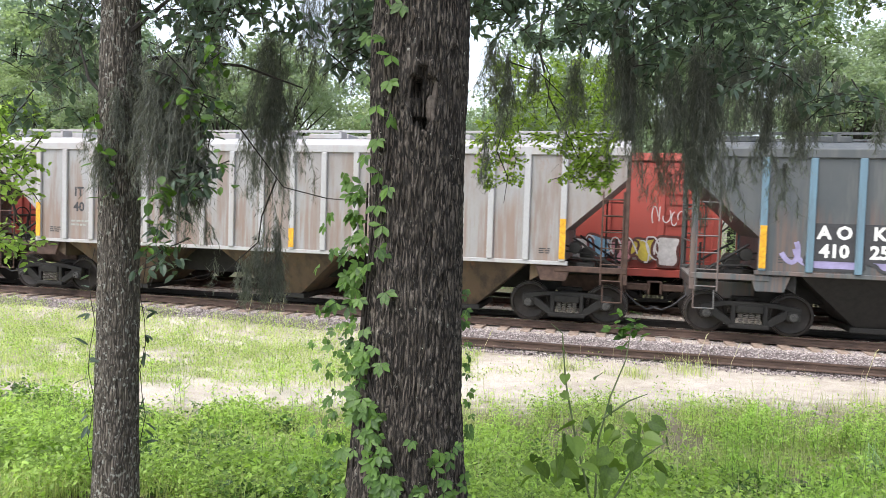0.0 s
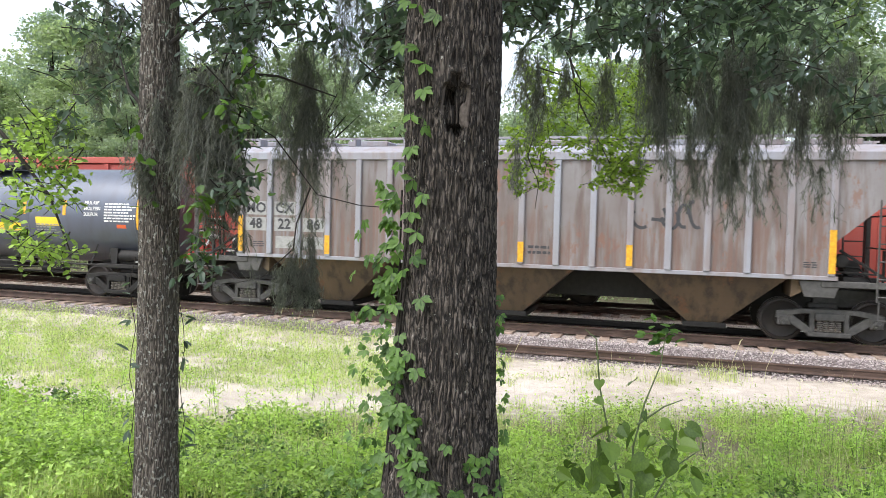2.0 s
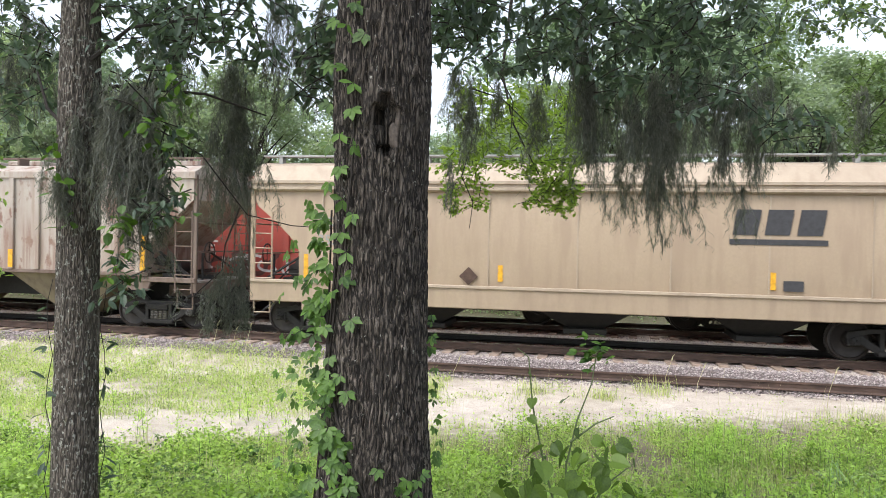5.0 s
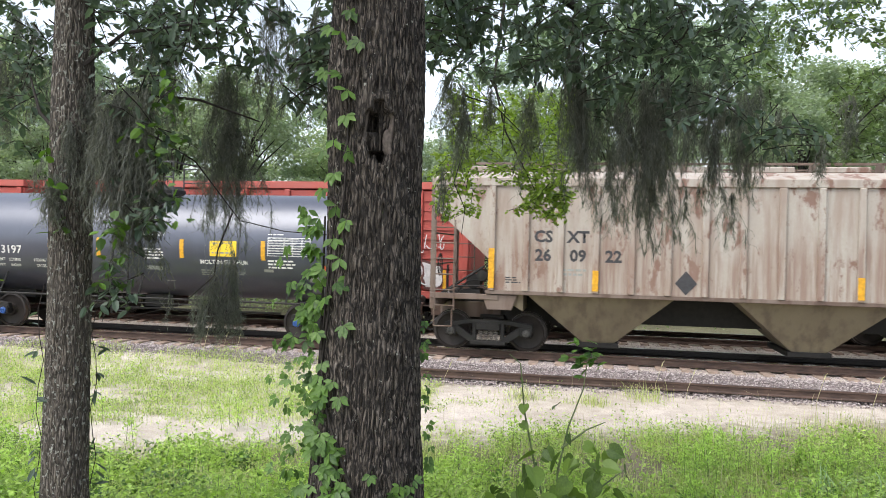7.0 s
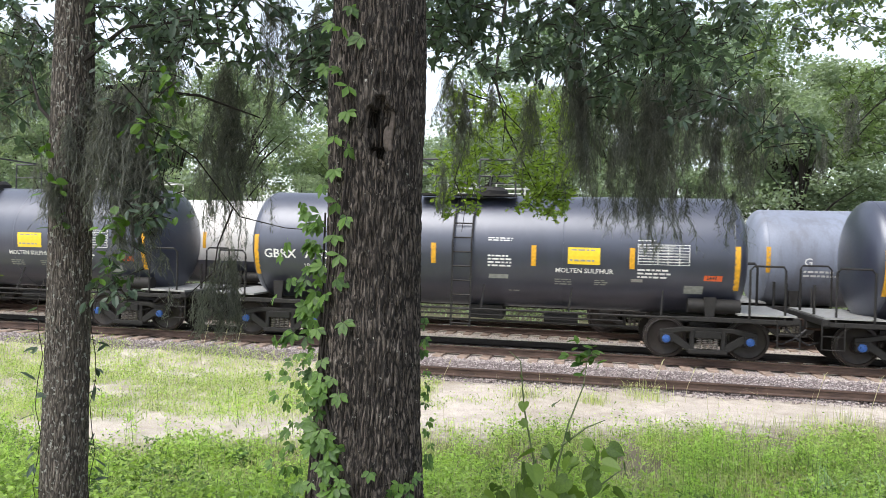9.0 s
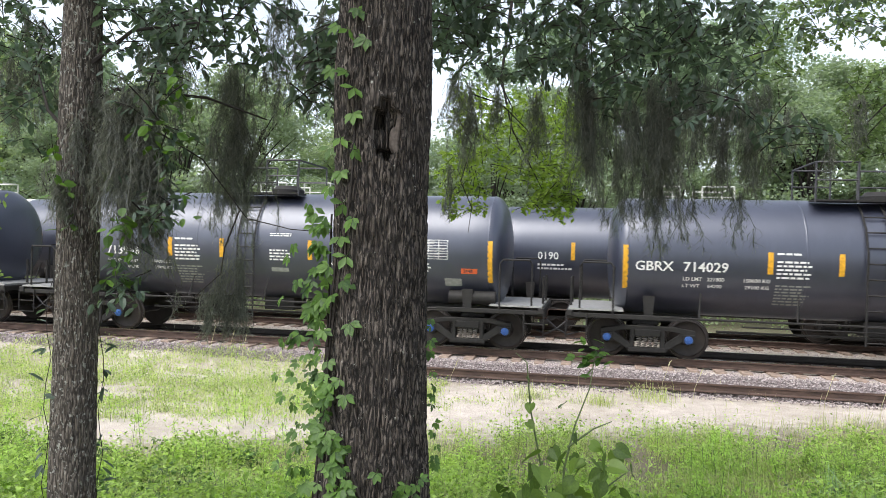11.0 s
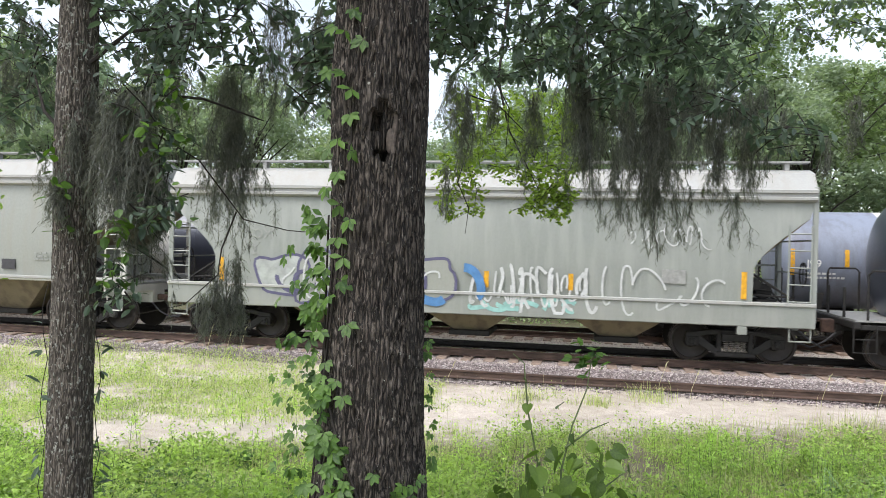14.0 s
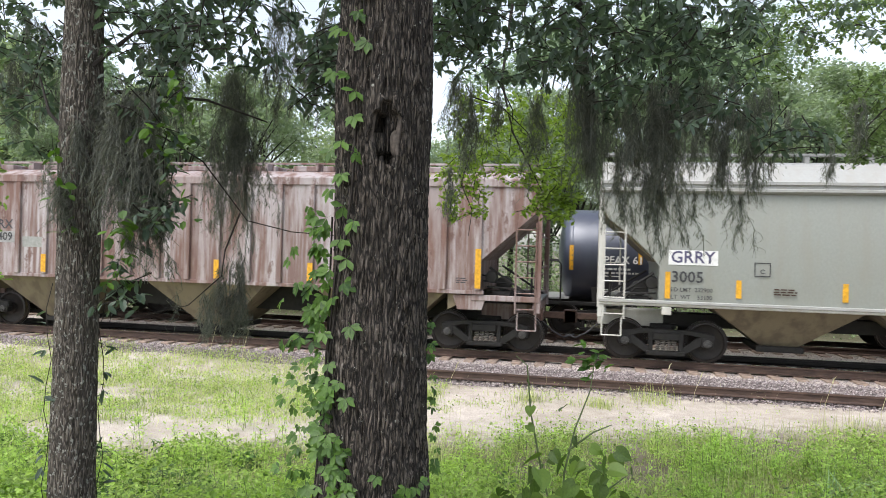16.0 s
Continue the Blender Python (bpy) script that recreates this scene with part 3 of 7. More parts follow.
def ribbed_hopper(label, start, L, body, rib, lower, trim, ribs, ends=STEEL, cap=GREYCAST, frames=STEEL, speed=V_NEAR, y=Y1, marks=True, open_ends=True, roof=None):
    """A covered hopper car with upright outside ribs, sloping end sheets and outlet bays."""
    car = car_at("hopper_car", label, "hopper car", "near freight train", start, speed, y)
    h = L / 2
    cut = 1.38
    outline = [(-h + cut, 1.46), (h - cut, 1.46), (h - cut, 2.14), (h - 0.06, 3.32), (h - 0.06, 3.93), (-h + 0.06, 3.93), (-h + 0.06, 3.32), (-h + cut, 2.14)]
    part("body", Build().prism(outline, -SIDE, SIDE), body, car, "weathered side sheets")
    rf = Build().prism([(-SIDE - 0.05, 3.84), (-SIDE - 0.05, 4.02), (-1.15, 4.20), (0, 4.30), (1.15, 4.20), (SIDE + 0.05, 4.02), (SIDE + 0.05, 3.84)], -h, h, "x")
    part("roof", rf, roof or rib, car, "ridged roof with a folded edge", bevel=0.012)
    for s in (-1, 1):
        wb = Build().box(-h + 0.1, h - 0.1, s * 0.62 - 0.02, s * 0.62 + 0.02, 4.42, 4.46).box(-h + 0.1, h - 0.1, s * 0.95 - 0.02, s * 0.95 + 0.02, 4.40, 4.44)
        for k in range(13):
            xx = -h + 0.2 + k * (L - 0.4) / 12
            wb.box(xx - 0.03, xx + 0.03, s * 0.6, s * 0.97, 4.24, 4.42)
        part("running_board", wb, trim, car, "thin roof walkway")
    for k in range(10):
        xx = -h + 1.2 + k * (L - 2.4) / 9
        part("roof_hatch", Build().box(xx - 0.55, xx + 0.55, -0.36, 0.36, 4.28, 4.42), roof or rib, car, bevel=0.02)
    for s in (-1, 1):
        for k in range(ribs + 1):
            xx = -h + cut + 0.03 + (L - 2 * cut - 0.06) * k / ribs
            y0, y1 = sorted((s * SIDE, s * (SIDE + 0.07)))
            part("side_rib", Build().box(xx - 0.07, xx + 0.07, y0, y1, 1.47, 3.84), rib, car, bevel=0.012)
        part("side_sill", Build().box(-h + cut - 0.1, h - cut + 0.1, min(s * (SIDE - 0.1), s * (SIDE + 0.04)), max(s * (SIDE - 0.1), s * (SIDE + 0.04)), 1.38, 1.47), trim, car, bevel=0.01)
        for e in (-1, 1):
            a, c = sorted((e * h, e * (h - cut - 0.2)))
            part("end_side_sill", Build().box(a, c, min(s * (SIDE - 0.12), s * SIDE), max(s * (SIDE - 0.12), s * SIDE), 1.24, 1.37), ends, car, bevel=0.012)
            a, c = sorted((e * (h - 1.2), e * (h - 2.0)))
            part("jacking_pad", Build().prism([(a, 1.36), (c, 1.36), (c - 0.12, 1.02), (a + 0.12, 1.02)], s * (SIDE - 0.1), s * (SIDE - 0.02)), ends, car, bevel=0.01)
    bays = 3
    span = (L - 2 * cut) / bays - 0.12
    for k in range(bays):
        xc = (k - 1) * span
        b = Build().frustum((xc - span * 0.36, xc + span * 0.36, -SIDE + 0.1, SIDE - 0.1, 1.40), (xc - 0.36, xc + 0.36, -0.85, 0.85, 0.30))
        bay = part("hopper_bay", b, lower, car, "sloping outlet bay stained brown")
        part("outlet_gate", Build().box(xc - 0.46, xc + 0.46, -0.9, 0.9, 0.18, 0.30), STEEL, bay, bevel=0.015)
    for e in (-1, 1):
        a, c = sorted((e * (h - cut - 0.06), e * (h - cut - 1.0)))
        part("end_bay_sheet", Build().prism([(e * (h - cut - 0.05), 1.40), (e * (h - cut - 0.75), 1.0), (e * (h - cut - 0.75), 1.40)], -SIDE + 0.12, SIDE - 0.12), lower, car)
    # Sill box made taller, adding a dark backing for the shade between bays.
    part("centre_sill", Build().box(-h + 0.2, h - 0.2, -0.22, 0.22, 0.70, 1.38), STEEL, car)
    for e in (-1, 1):
        end_gear(car, L, e, ends)
        truck(car, e * (h - 1.30), frames, cap, speed)
    step = (L - 2 * cut - 0.06) / ribs
    for k in range(ribs + 1):
        xx = -h + cut + 0.03 + step * k
        if k in (0, ribs):
            plate(car, xx - 0.066, xx + 0.066, 1.52, 2.42, YELLOW, -SIDE - 0.078, label="tall yellow reflective strip")
        elif k in (ribs // 5, ribs // 2 + 1, 3 * ribs // 4) and marks:
            plate(car, xx - 0.066, xx + 0.066, 1.52, 1.98, YELLOW, -SIDE - 0.078, label="short yellow reflective strip")
    bars(car, -h + cut + 0.35, 1.78, 0.35, 0.16, 3, DARKINK)
    bars(car, h - cut - 0.55, 1.75, 0.3, 0.14, 3, DARKINK)
    return car, step, -h + cut + 0.03


def smooth_hopper(label, start, L, body, roof, lower, sill, bays, cut=1.25, low=0.88, cap=STEEL, frames=STEEL, speed=V_NEAR, y=Y1, eave=3.57, mark_z=(1.52, 2.22), strips=()):
    """A covered hopper car with plain bowed sides, rounded end cut-outs and a deep side sill."""
    car = car_at("smooth_hopper_car", label, "hopper car", "near freight train", start, speed, y)
    h = L / 2
    top = 1.36
    # bowed side section, with the ends cut back in a curve
    zs = [top + (eave - top) * k / 12 for k in range(13)]

    def end_x(z):
        t = (z - 2.15) / (3.25 - 2.15)
        if t <= 0:
            return h - cut + 0.10 * (1 - (z - top) / (2.15 - top)) ** 2 * 0 - 0.0
        t = min(1, t)
        return h - cut + (cut - 0.08) * (t ** 1.25)

    def width(z):
        t = (z - top) / (eave - top)
        return SIDE - 0.10 + 0.10 * math.sin(math.pi * (0.15 + 0.75 * t))

    v, f = [], []
    n = len(zs)
    cols = 9
    for s in (-1, 1):
        for z in zs:
            e = end_x(z)
            for k in range(cols):
                v.append((-e + 2 * e * k / (cols - 1), s * width(z), z))
    for s in range(2):
        o = s * n * cols
        f += [(o + j * cols + k, o + j * cols + k + 1, o + (j + 1) * cols + k + 1, o + (j + 1) * cols + k) for j in range(n - 1) for k in range(cols - 1)]
    o = n * cols
    for j in range(n - 1):
        for k in (0, cols - 1):
            f.append((j * cols + k, (j + 1) * cols + k, o + (j + 1) * cols + k, o + j * cols + k))
    f += [(k, k + 1, o + k + 1, o + k) for k in range(cols - 1)]
    part("body", Build().add(v, f), body, car, "smooth bowed side sheets", smooth=True)
    prof = [(-SIDE + 0.0, eave - 0.02), (-SIDE - 0.06, eave + 0.02), (-SIDE - 0.06, eave + 0.07), (-SIDE, eave + 0.09), (-SIDE, eave + 0.15), (-SIDE - 0.05, eave + 0.17), (-SIDE - 0.05, eave + 0.23), (-SIDE + 0.02, eave + 0.27), (-1.32, eave + 0.6), (-0.9, eave + 0.72), (0, eave + 0.78)]
    prof = prof + [(-a, z) for a, z in prof[-2::-1]]
    part("roof", Build().prism(prof, -h + 0.02, h - 0.02, "x"), roof, car, "pale rounded roof above a folded eave", smooth=True)
    wb = Build()
    for s in (-1, 1):
        wb.box(-h + 0.05, h - 0.05, s * 0.9 - 0.14, s * 0.9 + 0.14, eave + 0.86, eave + 0.90)
        for k in range(9):
            xx = -h + 0.5 + k * (L - 1.0) / 8
            wb.box(xx - 0.05, xx + 0.05, s * 0.9 - 0.10, s * 0.9 + 0.10, eave + 0.66, eave + 0.87)
    part("running_board", wb, DECK, car, "long grating walkway on the roof")
    for s in (-1, 1):
        y0, y1 = sorted((s * (SIDE - 0.12), s * (SIDE + 0.02)))
        part("side_sill", Build().box(-h, h, y0, y1, low, top), sill, car, "deep steel side sill", bevel=0.02)
        part("sill_ledge", Build().box(-h, h, min(s * (SIDE - 0.2), s * (SIDE + 0.06)), max(s * (SIDE - 0.2), s * (SIDE + 0.06)), top - 0.02, top + 0.05), roof, car, bevel=0.01)
        for e in (-1, 1):
            part("lifting_lug", Build().box(e * (h - 1.45) - 0.1, e * (h - 1.45) + 0.1, y0 - 0.01, y1 + 0.01, low - 0.18, low), sill, car, bevel=0.015)
    span = (L - 4.6) / bays
    for k in range(bays):
        xc = (k - (bays - 1) / 2) * span
        bay = part("hopper_bay", Build().frustum((xc - span * 0.49, xc + span * 0.49, -SIDE + 0.16, SIDE - 0.16, top - 0.02), (xc - 0.4, xc + 0.4, -0.6, 0.6, 0.44)), lower, car, "sloping outlet bay")
        part("outlet_gate", Build().box(xc - 0.5, xc + 0.5, -0.75, 0.75, 0.31, 0.44), STEEL, bay, bevel=0.015)
    part("centre_sill", Build().box(-h + 0.2, h - 0.2, -0.22, 0.22, 0.74, 1.04), STEEL, car)
    for e in (-1, 1):
        end_gear(car, L, e, sill, eave + 0.3)
        truck(car, e * (h - 1.50), frames, cap, speed)
        part("end_slope_sheet", Build().prism([(e * (h - 0.1), eave), (e * (h - 0.1), 3.2), (e * (h - cut - 0.1), 2.1), (e * (h - cut - 0.1), eave)], -SIDE + 0.2, SIDE - 0.2), lower, car)
        plate(car, e * (h - cut - 0.18) - 0.055, e * (h - cut - 0.18) + 0.055, mark_z[0] - 0.06, mark_z[1] + 0.1, YELLOW, -width(1.8) - 0.012, label="tall yellow reflective strip")
    for xx in strips:
        plate(car, xx - 0.055, xx + 0.055, mark_z[0], mark_z[0] + 0.42, YELLOW, -width(1.7) - 0.012, label="short yellow reflective strip")
    return car, width


TANK_Z, TANK_R = 2.31, 1.36


def tank_skin(b, x0, x1, z0, z1, lift=0.006, r=TANK_R, zc=TANK_Z):
    """A thin patch that follows the tank's side, on both faces of its rim."""
    k = max(1, int(abs(z1 - z0) / 0.12) + 1)
    pts = []
    for i in range(k + 1):
        z = z0 + (z1 - z0) * i / k
        a = math.asin(max(-1, min(1, (z - zc) / r)))
        y = -(r + lift) * math.cos(a)
        pts += [(x0, y, zc + (r + lift) * math.sin(a)), (x1, y, zc + (r + lift) * math.sin(a))]
    b.add(pts, [(2 * i, 2 * i + 1, 2 * i + 3, 2 * i + 2) for i in range(k)])
    return b


def tank_text(car, text, x, z, size, material, r=TANK_R, width=1.0):
    a = math.asin((z - TANK_Z) / r)
    return lettering(car, text, x, z, size, material, -(r + 0.012) * math.cos(a), -math.degrees(a), width=width)


def tank_car(label, start, paint, heads=5.95, radius=TANK_R, name="tank_car", frames=STEEL, cap=BLUECAP, speed=V_NEAR, y=Y1, group="near freight train", trucks=5.05, ends=6.85, railing=DARKINK, rail_h=4.45, ladder_x=0.0, bottom=None, split=None):
    """A tank car: domed tank on stub sills, ladders, walkway pipes, hand rails and end decks."""
    car = car_at(name, label, "tank car", group, start, speed, y)
    body = heads - 0.42
    prof = []
    for k in range(9):
        a = math.pi / 2 * k / 8
        prof.append((-body - 0.42 * math.cos(a), max(0.02, radius * math.sin(a) ** 0.75)))
    prof += [(-body + 2 * body * k / 24, radius) for k in range(1, 24)]
    prof += [(-a, r) for a, r in prof[8::-1]]
    tk = part("tank", Build().lathe(prof, "x", 56, (0, 0, TANK_Z)), paint, car, "long round tank with domed ends", smooth=True)
    if bottom:
        tk.data.materials.append(bottom)
        for p in tk.data.polygons:
            c = p.center
            if split(c):
                p.material_index = 1
    for xx in (-body, -body * 0.33, body * 0.33, body):
        b = Build().lathe([(xx - 0.02, radius + 0.001), (xx - 0.012, radius + 0.006), (xx + 0.012, radius + 0.006), (xx + 0.02, radius + 0.001)], "x", 56, (0, 0, TANK_Z))
        part("weld_seam", b, paint, tk, smooth=True)
    for e in (-1, 1):
        sill = Build()
        a, c = sorted((e * ends, e * (trucks - 1.2)))
        sill.box(a, c, -0.28, 0.28, 0.76, 1.06)
        a, c = sorted((e * ends, e * (ends - 0.14)))
        sill.box(a, c, -1.45, 1.45, 0.92, 1.06)
        part("stub_sill", sill, STEEL, car, bevel=0.015)
    for e in (-1, 1):
        sad = Build().prism([(-1.15, 1.75), (-0.5, 1.02), (0.5, 1.02), (1.15, 1.75), (0.6, 1.30), (-0.6, 1.30)], e * trucks - 0.12, e * trucks + 0.12, "x")
        part("saddle", sad, paint, car)
        for s in (-1, 1):
            part("tank_bracket", Build().prism([(e * trucks - 0.09, 0.95), (e * trucks + 0.09, 0.95), (e * trucks + 0.13, 1.42), (e * trucks - 0.13, 1.42)], s * 1.12, s * 1.22), STEEL, car)
            a, c = sorted((e * ends, e * (heads - 1.6)))
            part("side_beam", Build().box(a, c, min(s * 1.34, s * 1.42), max(s * 1.34, s * 1.42), 0.90, 1.0), STEEL, car, bevel=0.01)
        a, c = sorted((e * (ends - 0.05), e * (heads - 0.35)))
        part("end_deck", Build().box(a, c, -1.4, 1.4, 1.062, 1.10), DECK, car, "pale steel end platform")
        for s in (-1, 1):
            xa, xb = e * (heads - 0.12), e * (ends - 0.35)
            part("end_hand_rail", Build().tube([(xa, s * 1.42, 1.0), (xa, s * 1.42, 2.05), (xa + e * 0.08, s * 1.42, 2.14), (xb, s * 1.42, 2.14), (xb + e * 0.06, s * 1.36, 2.05), (xb + e * 0.06, s * 1.36, 1.0)], 0.024, 6), STEEL, car)
            part("step_iron", Build().tube([(xb - e * 0.1, s * 1.44, 1.0), (xb - e * 0.1, s * 1.44, 0.42), (xb + e * 0.35, s * 1.44, 0.42), (xb + e * 0.35, s * 1.44, 1.0)], 0.018, 5).tube([(xb - e * 0.1, s * 1.44, 0.70), (xb + e * 0.35, s * 1.44, 0.70)], 0.014, 5), STEEL, car)
            part("grab_post", Build().tube([(e * (ends - 0.08), s * 0.55, 1.06), (e * (ends - 0.08), s * 0.55, 1.75)], 0.03, 6), STEEL, car)
        coupler(car, e * ends, e)
        truck(car, e * trucks, frames, cap, speed)
    for s in (-1, 1):
        pipe = Build().tube([(-heads + 1.2, s * 1.40, 0.96), (heads - 1.2, s * 1.40, 0.96)], 0.026, 6)
        for k in range(5):
            xx = (k - 2) * 2.0
            pipe.tube([(xx, s * 1.40, 0.96), (xx + 0.05, s * 1.18, 1.52)], 0.022, 5)
        part("side_hand_rail", pipe, STEEL, car, "long pipe rail along the tank")
        b = Build()
        for xx in (ladder_x - 0.22, ladder_x + 0.22):
            b.tube([(xx, s * 1.44, 0.55), (xx, s * 1.44, 2.5)] + [(xx, s * (radius + 0.07) * math.cos(a), TANK_Z + (radius + 0.07) * math.sin(a)) for a in (0.2, 0.5, 0.8, 1.05)], 0.024, 5)
        for k in range(9):
            z = 0.62 + 0.33 * k
            yy = 1.44 if z < 2.5 else (radius + 0.07) * math.cos(math.asin(min(0.95, (z - TANK_Z) / (radius + 0.07))))
            b.tube([(ladder_x - 0.22, s * yy, z), (ladder_x + 0.22, s * yy, z)], 0.018, 5)
        part("side_ladder", b, STEEL, car, "narrow ladder up to the top platform")
    part("air_reservoir", Build().tube([(heads - 1.35, -1.05, 1.22), (heads - 0.25, -1.05, 1.22)], 0.16, 16), STEEL, car, "round air reservoir", smooth=True)
    under = Build().tube([(-3.5, -0.5, 0.62), (3.5, -0.5, 0.62)], 0.03, 6).tube([(-3.0, -0.8, 0.78), (3.2, -0.8, 0.78)], 0.02, 5)
    under.box(-0.4, 0.4, -0.4, 0.4, 0.66, 0.98).tube([(1.4, -0.35, 0.72), (2.2, -0.35, 0.72)], 0.14, 10)
    part("underframe_piping", under, STEEL, car)
    top = TANK_Z + radius
    man = Build().lathe([(top - 0.06, 0.42), (top + 0.10, 0.42), (top + 0.14, 0.36), (top + 0.2, 0.30)], "z", 20)
    part("manway", man, STEEL, car, smooth=True)
    b = Build()
    w, zt = 1.15, rail_h
    deck = Build().box(ladder_x - w, ladder_x + w, -1.0, -0.45, top - 0.07, top - 0.03).box(ladder_x - w, ladder_x + w, 0.45, 1.0, top - 0.07, top - 0.03)
    part("top_platform", deck, STEEL, car)
    for s in (-1, 1):
        for xx in (ladder_x - w, ladder_x - 0.3, ladder_x + 0.3, ladder_x + w):
            b.tube([(xx, s * 0.98, top - 0.1), (xx, s * 0.98, zt)], 0.024, 5)
        b.tube([(ladder_x - w, s * 0.98, zt), (ladder_x - 0.3, s * 0.98, zt)], 0.024, 5).tube([(ladder_x + 0.3, s * 0.98, zt), (ladder_x + w, s * 0.98, zt)], 0.024, 5)
        b.tube([(ladder_x - w, s * 0.98, (zt + top) / 2), (ladder_x - 0.3, s * 0.98, (zt + top) / 2)], 0.018, 5).tube([(ladder_x + 0.3, s * 0.98, (zt + top) / 2), (ladder_x + w, s * 0.98, (zt + top) / 2)], 0.018, 5)
    for xx in (ladder_x - w, ladder_x + w):
        b.tube([(xx, -0.98, zt), (xx, 0.98, zt)], 0.024, 5)
    part("platform_railing", b, railing, car, "pipe railing round the top platform")
    return car


def strips(car, rows, material=YELLOW):
    for x, z0, z1 in rows:
        part("reflective_strip", tank_skin(Build(), x - 0.055, x + 0.055, z0, z1), material, car, "yellow reflective strip")


def sulphur_marks(car, number, patch):
    """Lettering, tables and placards of the black tank cars."""
    strips(car, [(-5.58, 1.58, 2.55), (5.58, 1.58, 2.55), (-2.56, 1.99, 2.46), (-1.15, 1.99, 2.46), (1.18, 1.99, 2.46), (3.36, 1.99, 2.46)])
    tank_text(car, "GBRX", -5.38, 2.09, 0.30, WHITE, width=1.05)
    tank_text(car, number, -4.35, 2.09, 0.30, WHITE, width=1.05)
    tank_text(car, "LD LMT   221800", -4.35, 1.83, 0.12, WHITE)
    tank_text(car, "LT WT     64200", -4.35, 1.68, 0.12, WHITE)
    tank_text(car, "100600 KG", -3.10, 1.83, 0.12, WHITE)
    tank_text(car, "29100 KG", -3.05, 1.68, 0.12, WHITE)
    skin = lambda b, a, c, d, e: tank_skin(b, a, c, d, e)
    bars(car, -2.43, 2.45, 0.62, 0.08, 1, WHITE, wrap=skin)
    bars(car, -2.43, 2.28, 0.75, 0.42, 5, WHITE, wrap=skin)
    bars(car, -2.43, 1.76, 0.72, 0.48, 7, GREYINK, wrap=skin)
    bars(car, 0.13, 2.62, 0.55, 0.10, 2, WHITE, wrap=skin)
    bars(car, 0.13, 2.22, 0.6, 0.30, 4, WHITE, wrap=skin)
    part("grey_patch", tank_skin(Build(), 0.15, 0.6, 1.68, 1.78), GREYINK, car)
    part("placard", tank_skin(Build(), 1.95, 2.66, 2.06, 2.44), PLACARD, car, "yellow warning placard")
    bars(car, 2.02, 2.40, 0.55, 0.06, 1, GREYINK, wrap=lambda b, a, c, d, e: tank_skin(b, a, c, d, e, 0.009))
    bars(car, 2.0, 2.17, 0.62, 0.08, 1, GREYINK, wrap=lambda b, a, c, d, e: tank_skin(b, a, c, d, e, 0.009))
    tank_text(car, "MOLTEN SULPHUR", 1.67, 1.91, 0.155, WHITE, width=0.98)
    bars(car, 1.66, 1.72, 0.42, 0.16, 3, GREYINK, wrap=skin)
    bars(car, 2.55, 1.72, 0.3, 0.14, 3, GREYINK, wrap=skin)
    grid = Build()
    for k in range(8):
        tank_skin(grid, 3.48, 4.58, 2.10 + k * 0.063, 2.112 + k * 0.063)
    for xx in (3.48, 3.90, 4.12, 4.36, 4.57):
        tank_skin(grid, xx, xx + 0.014, 2.10, 2.55)
    part("data_table", grid, WHITE, car, "white ruled data table")
    bars(car, 3.5, 2.54, 1.05, 0.42, 7, DECK, wrap=skin)
    bars(car, 3.48, 2.64, 0.5, 0.05, 1, WHITE, wrap=skin)
    bars(car, 3.48, 2.0, 0.8, 0.24, 3, WHITE, wrap=skin)
    part("number_patch", tank_skin(Build(), 4.90, 5.28, 1.78, 1.90), ORANGE, car, "orange number patch")
    tank_text(car, patch, 4.95, 1.84, 0.11, DARKINK)
    part("data_plate", tank_skin(Build(), 3.35, 3.6, 1.70, 1.77), DECK, car)
    part("data_plate", tank_skin(Build(), 4.5, 4.9, 1.48, 1.66), GREYINK, car)
    bars(car, 0.6, 1.42, 0.3, 0.05, 1, GREYINK, wrap=skin)


